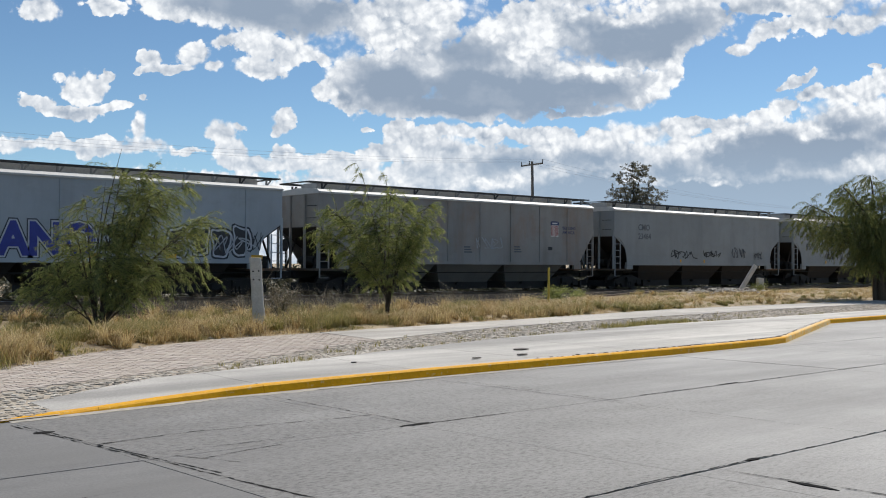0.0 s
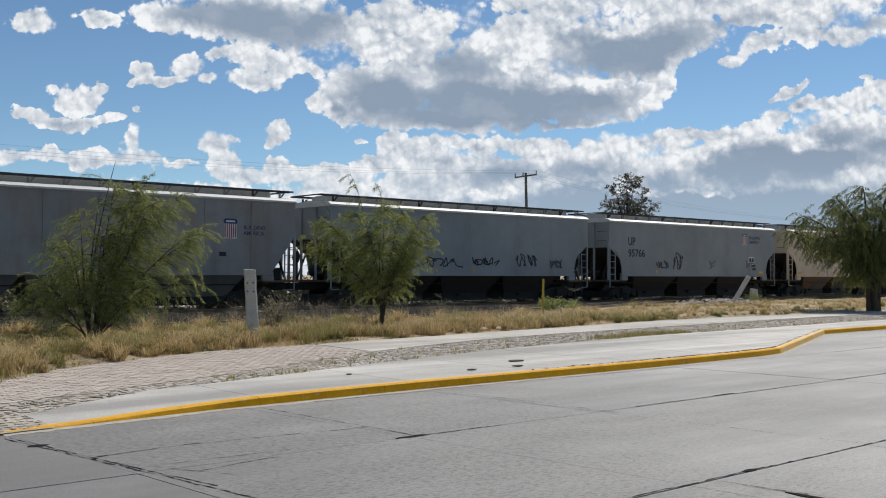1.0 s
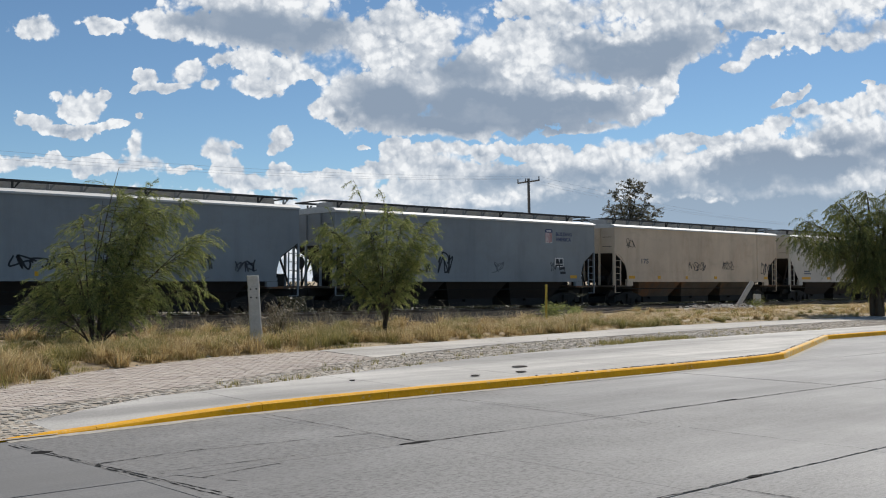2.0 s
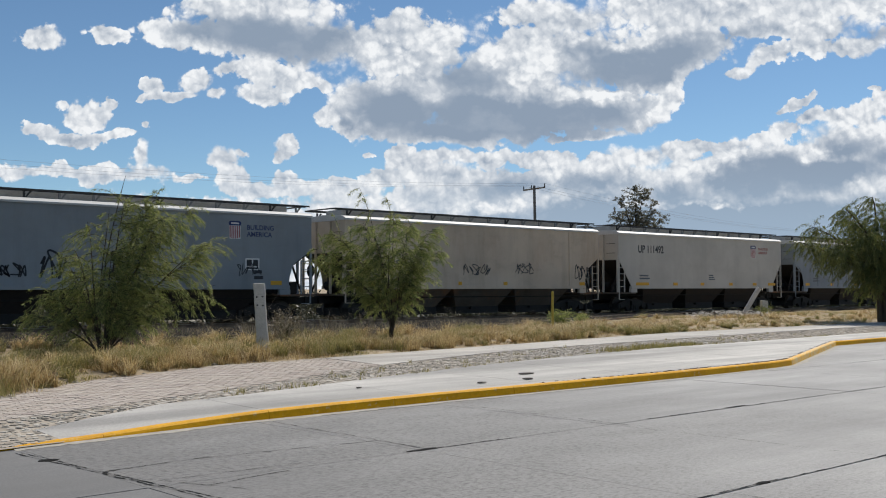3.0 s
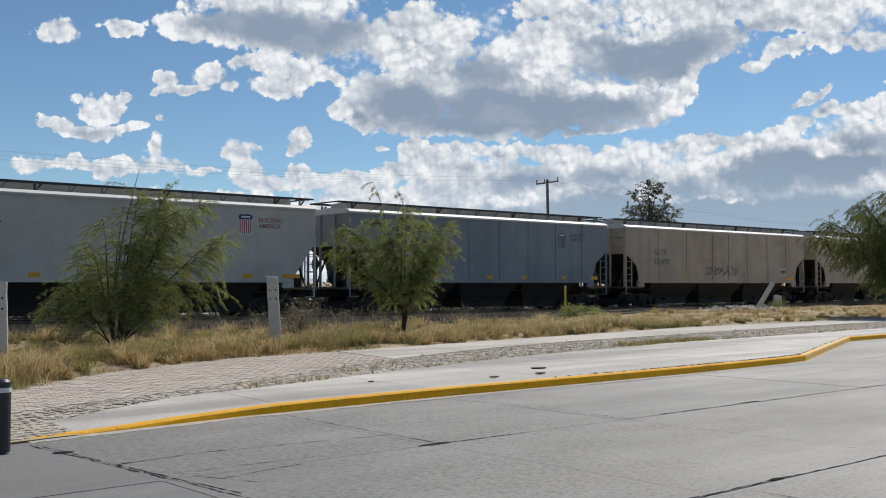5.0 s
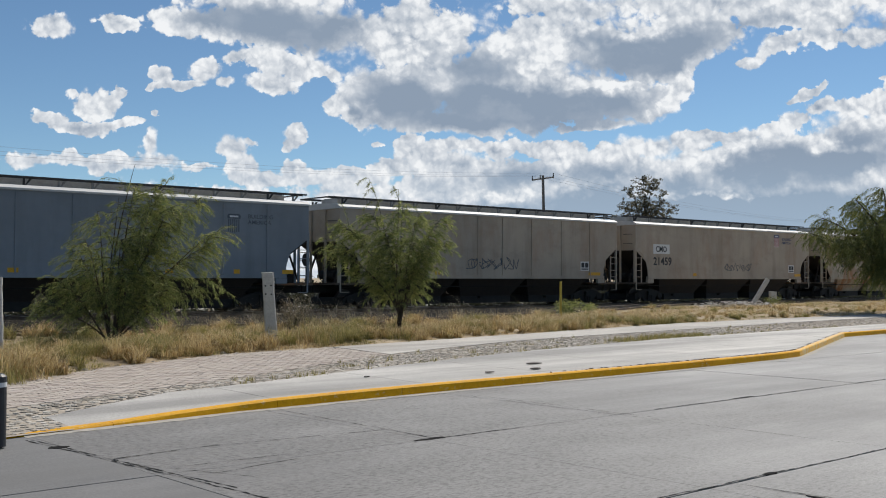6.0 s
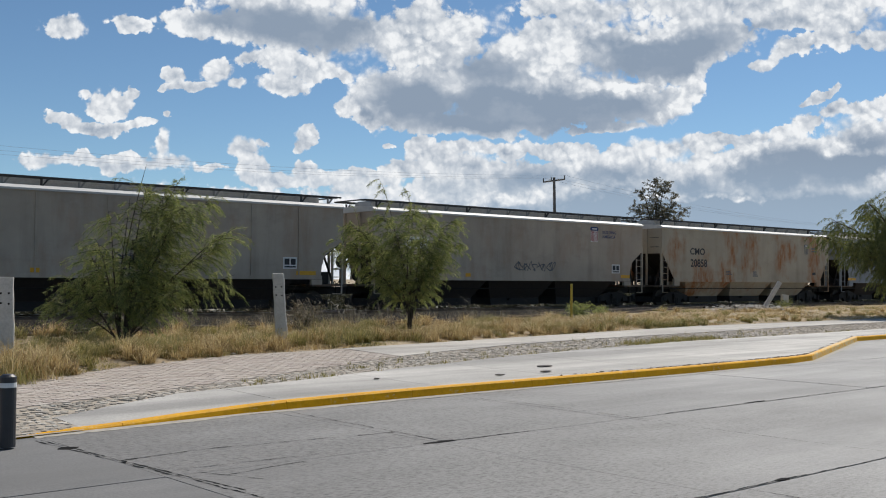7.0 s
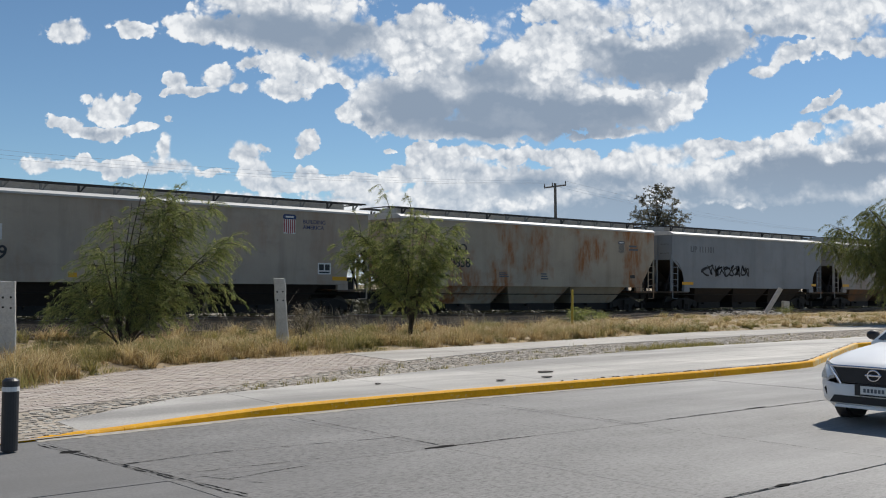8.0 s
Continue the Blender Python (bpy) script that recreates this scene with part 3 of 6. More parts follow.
def ground():
    xs = list(np.concatenate([[-1800, -400, -120, -50], np.arange(-16, 76, 0.9), [90, 120, 180, 400, 1800, 3000]]))
    ys = list(np.concatenate([[-1800, -300, -60, -20], np.arange(7, 42, 0.7), [46, 55, 80, 140, 400, 1500, 3000]]))
    verts = [(x, y, ground_z(x, y) if -20 < x < 130 or y < 8 else 0.18) for y in ys for x in xs]
    n = len(xs)
    faces = [(j * n + i, j * n + i + 1, (j + 1) * n + i + 1, (j + 1) * n + i) for j in range(len(ys) - 1) for i in range(n - 1)]
    tagged(sheet("ground", verts, faces, M_EARTH, "structure"), "dry sandy earth of the verge and beyond the track", "ground")


ground()


def road():
    """The concrete carriageway: a dark bed and slabs with open joints."""
    bed = tagged(part("road", boxes((-60, 240, -14, 14.6, -0.06, -0.022)), M_TAR), "grey concrete carriageway with dark tarred joints", "road", kind="structure")
    far = part("far_slabs", boxes((75.2, 239, -9.3, 14.5, -0.022, -0.002), (-59, -11.1, -9.3, 9.0, -0.022, -0.002)), M_ROAD, bed)
    rows = (-9.4, -6.2, -3.0, 0.9, 4.74, 7.98, 11.0, 14.55)
    rnd = random.Random(4)
    for r, (y0, y1) in enumerate(zip(rows, rows[1:])):
        x = -11.05
        while x < 75:
            nxt = x + 2.93
            lean0, lean1 = (8.0 - y0) * 0.055, (8.0 - y1) * 0.055
            g, gx = 0.007, 0.0035
            dz = rnd.uniform(-0.002, 0.002)
            bm = bmesh.new()
            prism(bm, [(x + lean0 + gx, y0 + g), (nxt + lean0 - gx, y0 + g), (nxt + lean1 - gx, y1 - g), (x + lean1 + gx, y1 - g)], 2, -0.022, dz)
            part("road_slab", bm, M_ROAD_OLD if x < 3.0 else M_ROAD, bed)
            x = nxt
    for cx, cy, w, h in ((3.45, 9.88, 0.11, 0.08), (6.56, 8.0, 0.26, 0.05), (7.6, 4.76, 0.12, 0.04), (12.2, 8.02, 0.25, 0.03), (7.05, 3.9, 0.04, 0.2)):
        bm = bmesh.new()
        prism(bm, [(cx + w * cos(a) * rnd.uniform(0.6, 1.1), cy + h * sin(a) * rnd.uniform(0.6, 1.1)) for a in np.linspace(0, 2 * pi, 12)[:-1]], 2, -0.01, 0.005)
        part("tar_patch", bm, M_TAR, bed, "dark patch of broken joint filler")
    def crack(x0, y0, x1, y1, wide):
        """A jagged open crack, as a dark ribbon on the slab."""
        bm = bmesh.new()
        n = max(6, int(math.hypot(x1 - x0, y1 - y0) * 16))
        px, py = -(y1 - y0), x1 - x0
        l = math.hypot(px, py)
        off, last = 0.0, None
        for i in range(n + 1):
            off = off * 0.8 + rnd.uniform(-0.008, 0.008)
            w = wide * rnd.choice((0.15, 0.3, 0.6, 1.0, 1.3))
            cx, cy = x0 + (x1 - x0) * i / n + px / l * off, y0 + (y1 - y0) * i / n + py / l * off
            pair = [bm.verts.new((cx + px / l * w / 2 * s, cy + py / l * w / 2 * s, 0.0045)) for s in (-1, 1)]
            if last:
                bm.faces.new((last[0], pair[0], pair[1], last[1]))
            last = pair
        part("crack", bm, M_TAR, bed, "jagged dark crack")
    crack(3.59, 8.94, 4.58, 9.03, 0.018)
    crack(4.58, 9.03, 6.6, 8.8, 0.014)
    crack(3.40, 10.5, 3.59, 8.94, 0.016)
    crack(3.59, 8.94, 3.86, 7.1, 0.018)
    crack(3.75, 8.2, 5.2, 8.15, 0.013)
    crack(4.0, 7.75, 4.9, 7.9, 0.012)
    crack(3.35, 10.5, 3.95, 5.9, 0.021)
    crack(3.62, 8.6, 4.2, 7.4, 0.011)
    crack(4.92, 4.755, 11.0, 4.745, 0.015)
    crack(7.02, 4.74, 7.25, 2.6, 0.019)
    crack(6.55, 10.9, 6.62, 7.98, 0.014)
    crack(10.2, 7.985, 18.0, 7.985, 0.019)
    crack(9.38, 10.55, 9.45, 8.0, 0.010)
    crack(9.48, 7.95, 9.66, 4.8, 0.008)
    crack(6.6, 7.98, 7.8, 7.97, 0.024)
    crack(2.0, 6.9, 3.0, 7.0, 0.012)
    crack(9.5, 10.3, 9.62, 7.6, 0.011)
    crack(15.1, 10.8, 15.4, 8.1, 0.012)


road()


def kerbs():
    rise = lambda x: along(KERB_RISE, x)
    base = lambda x, y: 0.022 + 0.115 * min(1, max(0, (y - along(KERB, x)) / 1.3))
    kerb = tagged(new("kerb"), "yellow-painted concrete kerb with worn chipped paint", "kerb", kind="structure")
    kerb.location = (0, 0, 0)
    xs = [2.5, 4.4, 6.6, 8.65, 11.0, 13.4, 15.8, 18.0, 19.5, 21.9, 24.4, 27.0, 29.5, 32.0, 36, 40, 44, 48, 54, 60, 70]
    for a, b in zip(xs, xs[1:]):
        cuts = [a + 0.003] + [p[0] for p in KERB if a + 0.1 < p[0] < b - 0.1] + [b - 0.003]
        bm = bmesh.new()
        front = [(x, along(KERB, x)) for x in cuts]
        rows = []
        for x, y in front:
            z = rise(x)
            rows.append([bm.verts.new(q) for q in ((x, y, -0.03), (x, y + 0.025, z - 0.02), (x, y + 0.045, z), (x - 0.02, y + 0.145, z), (x - 0.02, y + 0.145, -0.03))])
        for r, s in zip(rows, rows[1:]):
            for i in range(4):
                bm.faces.new((r[i], s[i], s[i + 1], r[i + 1]))
        bm.faces.new(rows[0][::-1]), bm.faces.new(rows[-1])
        bmesh.ops.recalc_face_normals(bm, faces=bm.faces[:])
        part("kerb_stone", bm, M_KERB_WORN if 19 < a < 26.5 else M_KERB, kerb)
    # pale dust that has gathered in the gutter
    verts, faces = [], []
    rnd = random.Random(15)
    xs = np.arange(3.4, 40, 0.11)
    for x in xs:
        y = along(KERB, x)
        verts += [(x, y - 0.03 - 0.05 * rnd.random() - 0.04 * (1 + noise.noise((x * 0.9, 0, 4))), 0.0035), (x, y - 0.03, 0.006), (x, y + 0.01, 0.014)]
    for i in range(len(xs) - 1):
        for k in range(2):
            faces.append((i * 3 + k, i * 3 + 3 + k, i * 3 + 4 + k, i * 3 + k + 1))
    tagged(sheet("gutter_dust", verts, faces, M_DUSTBED, "stuff"), "pale dust gathered along the kerb foot", "dust")
    # the pale concrete footway behind it
    walkway = tagged(new("pavement"), "pale concrete footway along the kerb", "pavement", kind="structure")
    xs = [3.95, 6.6, 9.2, 11.8, 14.4, 17.0, 19.6, 22.2, 24.8, 27.4, 30, 33, 36, 40, 44, 50, 60, 80]
    for a, b in zip(xs, xs[1:]):
        cuts = [a + 0.006] + [p[0] for p in KERB + SLAB_BACK if a + 0.1 < p[0] < b - 0.1] + [b - 0.006]
        cuts.sort()
        near = [(x, along(KERB, x) + 0.15, max(0.03, rise(x) - 0.004)) for x in cuts]
        back = [(x - 0.1, along(SLAB_BACK, x), base(x, along(SLAB_BACK, x)) + 0.010) for x in cuts]
        bm = bmesh.new()
        t0, t1 = [bm.verts.new(p) for p in near], [bm.verts.new(p) for p in back]
        b0, b1 = [bm.verts.new((p[0], p[1], -0.05)) for p in near], [bm.verts.new((p[0], p[1], -0.05)) for p in back]
        for i in range(len(cuts) - 1):
            bm.faces.new((t0[i], t0[i + 1], t1[i + 1], t1[i])), bm.faces.new((b0[i], b0[i + 1], t0[i + 1], t0[i])), bm.faces.new((t1[i], t1[i + 1], b1[i + 1], b1[i]))
        bm.faces.new((b0[0], t0[0], t1[0], b1[0])), bm.faces.new((t0[-1], b0[-1], b1[-1], t1[-1]))
        part("footway_slab", bm, M_WALKWAY, walkway)
    # mortar bed under the cobbles and pavers
    xs = sorted(list(np.arange(-14, 80, 0.4)) + [3.945, 3.955])
    verts, faces = [], []
    for x in xs:
        lo = along(SLAB_BACK, x) - 0.02 if x > 3.95 else along(KERB, x)
        hi = along(PAVING_BACK, x) + 0.1
        for k in range(9):
            y = lo + (hi - lo) * k / 8
            verts.append((x, y, base(x, y)))
    for i in range(len(xs) - 1):
        for k in range(8):
            faces.append((i * 9 + k, (i + 1) * 9 + k, (i + 1) * 9 + k + 1, i * 9 + k + 1))
    paving = tagged(sheet("paved_strip", verts, faces, M_MORTAR, "structure"), "strip of cobbles and grey-brown pavers beside the verge", "pavement")
    return paving, base


PAVING, BASE_Z = kerbs()


# ---- the train ----
SPEED = 17.81                     # metres a second, towards -x
SIDE_Y = 34.3
WIDE = 3.2
EAVE, SILL, NOTCH, DECK, BOARD = 4.25, 1.44, 2.83, 1.12, 4.72


def wheelset_mesh():
    bm = bmesh.new()
    for y in (-0.75, 0.75):
        s = 1 if y > 0 else -1
        rod(bm, (0, y, 0), (0, y - s * 0.13, 0), 0.42, 0.42, 20)
        rod(bm, (0, y - s * 0.13, 0), (0, y - s * 0.16, 0), 0.45, 0.45, 20)
        rod(bm, (0, y, 0), (0, y + s * 0.05, 0), 0.16, 0.12, 10)
        for a in range(4):
            w = a * pi / 2
            box(bm, 0.26 * cos(w) - 0.03, 0.26 * cos(w) + 0.03, y - 0.012 if s < 0 else y, y if s < 0 else y + 0.012, 0.26 * sin(w) - 0.03, 0.26 * sin(w) + 0.03)
    rod(bm, (0, -0.95, 0), (0, 0.95, 0), 0.08, 0.08, 10)
    me = bpy.data.meshes.new("wheelset")
    bm.to_mesh(me)
    bm.free()
    me.materials.append(M_WHEEL)
    return me


def sideframe_mesh():
    bm = bmesh.new()
    top = [(-1.12, 0.52), (-1.12, 0.36), (-0.62, 0.36), (-0.42, 0.10), (0.42, 0.10), (0.62, 0.36), (1.12, 0.36), (1.12, 0.52), (0.75, 0.66), (0.3, 0.76), (-0.3, 0.76), (-0.75, 0.66)]
    prism(bm, top, 1, -0.09, 0.09)
    for x in (-0.16, 0.0, 0.16):
        rod(bm, (x, -0.13, 0.16), (x, -0.13, 0.46), 0.07, 0.07, 8)
    box(bm, -1.06, -0.72, -0.13, 0.1, 0.28, 0.50)
    box(bm, 0.72, 1.06, -0.13, 0.1, 0.28, 0.50)
    me = bpy.data.meshes.new("side_frame")
    bm.to_mesh(me)
    bm.free()
    me.materials.append(M_UNDER)
    return me


WHEELSET, SIDEFRAME = wheelset_mesh(), sideframe_mesh()
WAGONS = []                       # wagons and where they start
TURNING = []                      # wheelsets and their place on the truck


def truck(wagon, x):
    t = part("truck", boxes((-0.22, 0.22, 0.35, WIDE - 0.35, 0.42, 0.66), (-0.30, 0.30, WIDE / 2 - 0.3, WIDE / 2 + 0.3, 0.66, 0.76)), M_UNDER, wagon, "black cast-steel two-axle truck")
    t.location = (x, 0, 0)
    part("brake_beam", boxes((-1.3, -1.18, 0.4, WIDE - 0.4, 0.18, 0.5), (1.18, 1.3, 0.4, WIDE - 0.4, 0.18, 0.5), (-1.2, 1.2, WIDE / 2 - 0.1, WIDE / 2 + 0.1, 0.2, 0.44)), M_UNDER, t)
    for y in (0.58, WIDE - 0.58):
        place("side_frame", SIDEFRAME, t, m=pose(0, y, 0, 0, 0, 0 if y < 1 else 180))
    for dx in (-0.89, 0.89):
        TURNING.append((place("wheelset", WHEELSET, t, m=pose(dx, WIDE / 2, 0.42)), dx))
    return t


def side_outline(L, round_cut):
    """A side sheet with its lower corners cut back round the end slopes."""
    cut = []
    for k in range(7):
        a = k / 6
        w = a if not round_cut else 1 - cos(a * pi / 2)
        h = a if not round_cut else sin(a * pi / 2)
        cut.append((1.05 - 1.0 * w, SILL + (NOTCH - SILL) * h) if round_cut else (1.05 - 1.0 * a, SILL + (NOTCH - SILL) * a))
    right = [(L - x, z) for x, z in cut]
    return cut + [(0.0, NOTCH + 0.05), (0.0, EAVE - 0.05), (L, EAVE - 0.05), (L, NOTCH + 0.05)] + right[::-1]


def hopper_wagon(start, end, label, paint, ribs=(), round_cut=True, hopper_paint=None, pale_deck=None):
    """A three-bay covered hopper. start, end: where its body corners stand at the clip's start."""
    L = end - start
    w = tagged(new("hopper_wagon"), label, "freight wagon", group="wagons of the freight train")
    w.matrix_basis = pose(start, SIDE_Y, RAIL_Z)
    # bays default to a dark colour that includes the shade under the body
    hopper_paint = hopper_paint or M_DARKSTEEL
    pale_deck = pale_deck or paint
    # body core with end walls and end slope sheets
    core = [(0.04, NOTCH + 0.02), (0.04, EAVE - 0.04), (L - 0.04, EAVE - 0.04), (L - 0.04, NOTCH + 0.02), (L - 2.2, SILL - 0.1), (2.2, SILL - 0.1)]
    part("body", prism(bmesh.new(), core, 1, 0.03, WIDE - 0.03), paint, w)
    for s in (1, -1):
        X = (lambda x: x) if s > 0 else (lambda x: L - x)
        slope = prism(bmesh.new(), [(X(0.02), NOTCH - 0.02), (X(0.10), NOTCH + 0.06), (X(2.25), SILL - 0.03), (X(2.18), SILL - 0.12)], 1, 0.035, WIDE - 0.035)
        # the sheet's underside shade is put into its dark brown
        part("slope_sheet", slope, M_DARKSTEEL, w, "rusty brown end slope sheet, coloured dark for shade")
    for y0, y1 in ((0.0, 0.028), (WIDE - 0.028, WIDE)):
        part("side_sheet", prism(bmesh.new(), side_outline(L, round_cut), 1, y0, y1), paint, w)
    for y0, y1 in ((-0.035, 0.10), (WIDE - 0.10, WIDE + 0.035)):
        part("side_sill", boxes((1.02, L - 1.02, y0, y1, SILL - 0.13, SILL + 0.02)), paint, w)
    for x in ribs:
        part("side_post", boxes((x * L - 0.028, x * L + 0.028, -0.035, 0.0, SILL + 0.02, EAVE - 0.10)), paint, w)
    # roof: eave angles, cambered sheet, hatch trough
    roof = [(-0.06, EAVE - 0.05), (-0.06, EAVE + 0.02), (0.12, EAVE + 0.12), (0.50, EAVE + 0.17), (WIDE / 2, EAVE + 0.22), (WIDE - 0.50, EAVE + 0.17),
            (WIDE - 0.12, EAVE + 0.12), (WIDE + 0.06, EAVE + 0.02), (WIDE + 0.06, EAVE - 0.05)]
    part("roof", prism(bmesh.new(), roof, 0, -0.02, L + 0.02), M_ROOF, w, "pale grey cambered steel roof")
    hatch = boxes((0.55, L - 0.55, WIDE / 2 - 0.60, WIDE / 2 + 0.60, EAVE + 0.2, EAVE + 0.42))
    part("hatch_trough", hatch, M_HATCH, w)
    n = 5
    for k in range(n):
        a = 0.6 + (L - 1.2) * k / n
        b = 0.6 + (L - 1.2) * (k + 1) / n - 0.05
        lid = [(WIDE / 2 - 0.64, EAVE + 0.38), (WIDE / 2 - 0.64, EAVE + 0.43), (WIDE / 2 - 0.4, EAVE + 0.47), (WIDE / 2 + 0.4, EAVE + 0.47), (WIDE / 2 + 0.64, EAVE + 0.43), (WIDE / 2 + 0.64, EAVE + 0.38)]
        part("hatch_cover", prism(bmesh.new(), lid, 0, a, b), M_HATCH, w)
    for y0, y1 in ((0.42, 0.80), (WIDE - 0.80, WIDE - 0.42)):
        b = bmesh.new()
        for q in range(5):
            yy = y0 + (y1 - y0) * q / 5
            box(b, -0.18, L + 0.18, yy, yy + 0.05, BOARD - (0.06 if q in (0, 4) else 0.035), BOARD)
        k = 0.3
        while k < L:
            box(b, k - 0.02, k + 0.02, y0, y1, BOARD - 0.055, BOARD - 0.036)
            k += 0.6
        part("running_board", b, M_BOARD, w, "dark steel roof walkway")
    k, step = 0.45, (L - 0.9) / 13
    for i in range(14):
        for y in (0.44, WIDE - 0.49):
            s = bmesh.new()
            x = k + step * i
            box(s, x - 0.035, x + 0.035, y, y + 0.05, EAVE + 0.08, BOARD - 0.086)
            prism(s, [(x + 0.04, EAVE + 0.16), (x + 0.07, EAVE + 0.16), (x + 0.26, BOARD - 0.09), (x + 0.18, BOARD - 0.09)], 1, y + 0.02, y + 0.08)
            part("bracket", s, M_BRACKET if i % 4 else M_BOARD, w)
    for x in (-0.2, L + 0.02):
        part("end_walkway", boxes((x, x + 0.18, 0.5, WIDE - 0.5, BOARD - 0.035, BOARD)), M_BOARD, w)
    # ends: deck, posts, ladders, grab bars
    for s in (1, -1):
        X = (lambda x: x) if s > 0 else (lambda x: L - x)
        bx = lambda a, b, *r: (min(X(a), X(b)), max(X(a), X(b)), *r)
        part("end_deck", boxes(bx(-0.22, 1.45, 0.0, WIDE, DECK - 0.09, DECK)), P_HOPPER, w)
        part("bolster_pad", boxes(bx(1.0, 1.5, -0.03, 0.12, DECK - 0.02, SILL - 0.135)), pale_deck, w)
        for y in (0.02, 1.0, WIDE - 1.1, WIDE - 0.12):
            part("end_post", boxes(bx(-0.05, 0.035, y, y + 0.09, DECK, EAVE - 0.08 if y in (1.0, WIDE - 1.1) else NOTCH + 0.3)), paint, w)
        for y in (-0.02, WIDE - 0.02):
            lad = bmesh.new()
            for x in (0.02, 0.46):
                box(lad, *bx(x, x + 0.05, y, y + 0.045, DECK - (0.38 if x < 0.1 else 0.0), NOTCH + (0.02 if x < 0.1 else -0.35)))
            for z in (0.72, 1.40, 1.74, 2.08, 2.42):
                box(lad, *bx(0.06, 0.48, y + 0.01, y + 0.035, z, z + 0.03))
            part("ladder", lad, paint, w)
        part("centre_sill", boxes(bx(-0.35, 2.4, WIDE / 2 - 0.22, WIDE / 2 + 0.22, 0.70, DECK - 0.09)), M_UNDER, w)
        co = boxes(bx(-0.62, -0.35, WIDE / 2 - 0.10, WIDE / 2 + 0.10, 0.72, 0.98))
        prism(co, [(X(-0.62), WIDE / 2 - 0.18), (X(-0.86), WIDE / 2 - 0.15), (X(-0.86), WIDE / 2 + 0.02), (X(-0.76), WIDE / 2 + 0.05), (X(-0.74), WIDE / 2 + 0.17), (X(-0.62), WIDE / 2 + 0.18)], 2, 0.68, 1.0)
        part("coupler", co, M_UNDER, w)
        for z in (3.2, 3.7):
            gr = bmesh.new()
            rod(gr, (X(-0.10), 0.25, z), (X(-0.10), 0.75, z), 0.012, 0.012, 6)
            for y in (0.25, 0.75):
                rod(gr, (X(-0.10), y, z), (X(0.05), y, z), 0.012, 0.012, 6)
            part("grab_bar", gr, M_BOARD, w)
        web = prism(bmesh.new(), [(X(0.35), DECK), (X(2.1), DECK), (X(2.1), SILL), (X(0.35), NOTCH - 0.28)], 1, WIDE / 2 - 0.02, WIDE / 2 + 0.02)
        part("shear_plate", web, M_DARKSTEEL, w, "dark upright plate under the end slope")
        for y in (0.55, WIDE - 0.55):
            brace = bmesh.new()
            rod(brace, (X(0.1), y, DECK), (X(0.62), y, NOTCH - 0.42), 0.045, 0.045, 6)
            part("slope_brace", brace, M_DARKSTEEL, w)
            part("slope_post", boxes(bx(0.95, 1.04, y - 0.05, y + 0.05, DECK, NOTCH - 0.62)), M_DARKSTEEL, w)
        truck(w, X(1.75))
    # brake gear on one end
    bw = bmesh.new()
    rod(bw, (-0.12, 2.35, 2.1), (-0.15, 2.35, 2.1), 0.28, 0.28, 16)
    rod(bw, (-0.12, 2.35, 1.1), (-0.12, 2.35, 2.1), 0.025, 0.025, 6)
    part("brake_wheel", bw, M_UNDER, w)
    cyl = bmesh.new()
    rod(cyl, (0.30, 0.62, 1.42), (0.95, 0.62, 1.42), 0.17, 0.17, 12)
    rod(cyl, (0.95, 0.62, 1.42), (1.25, 0.62, 1.42), 0.05, 0.04, 8)
    box(cyl, 0.4, 0.85, 0.5, 0.74, DECK, 1.28)
    part("brake_cylinder", cyl, M_UNDER, w)
    part("control_valve", bevel(boxes((L - 0.8, L - 0.45, 0.35, 0.8, DECK, 1.62), (L - 1.05, L - 0.8, 0.42, 0.7, DECK, 1.45)), 0.03), M_UNDER, w)
    tank = bmesh.new()
    rod(tank, (0.55, 1.0, 1.45), (0.55, 2.1, 1.45), 0.20, 0.20, 12)
    part("air_reservoir", tank, M_UNDER, w)
    # hopper bays under the sill
    bay = (L - 4.3) / 3
    for k in range(3):
        a = 2.15 + bay * k
        bm = bmesh.new()
        top = [(a + 0.02, 0.10), (a + bay - 0.02, 0.10), (a + bay - 0.02, WIDE - 0.10), (a + 0.02, WIDE - 0.10)]
        mid = a + bay / 2
        half = bay / 2 - 0.62
        low = [(mid - half, 0.62), (mid + half, 0.62), (mid + half, WIDE - 0.62), (mid - half, WIDE - 0.62)]
        tv, lv = [bm.verts.new((x, y, SILL - 0.1)) for x, y in top], [bm.verts.new((x, y, 0.50)) for x, y in low]
        bm.faces.new(tv), bm.faces.new(lv[::-1])
        for i in range(4):
            bm.faces.new((tv[i], lv[i], lv[(i + 1) % 4], tv[(i + 1) % 4]))
        bmesh.ops.recalc_face_normals(bm, faces=bm.faces[:])
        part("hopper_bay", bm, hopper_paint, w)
        gate = boxes((mid - half, mid + half, 0.58, WIDE - 0.58, 0.17, 0.50), (mid - half - 0.12, mid - half, 0.5, 0.9, 0.34, 0.46), (mid - half - 0.3, mid + half + 0.3, WIDE / 2 - 0.16, WIDE / 2 + 0.16, 0.62, 0.92))
        rod(gate, (mid - 0.5, 0.4, 0.44), (mid - 0.5, 0.8, 0.44), 0.06, 0.06, 8)
        part("outlet_gate", gate, M_UNDER, w)
    part("train_pipe", rod(bmesh.new(), (0.2, 0.35, 0.95), (L - 0.2, 0.35, 0.95), 0.03, 0.03, 6), M_UNDER, w)
    WAGONS.append((w, start))
    return w, L


def reflectors(w, L, marks):
    for f, wide in marks:
        part("reflector", boxes((f * L - wide / 2, f * L + wide / 2, -0.012, -0.001, SILL + 0.04, SILL + 0.20)), M_YELLOW, w, "yellow reflective plate")


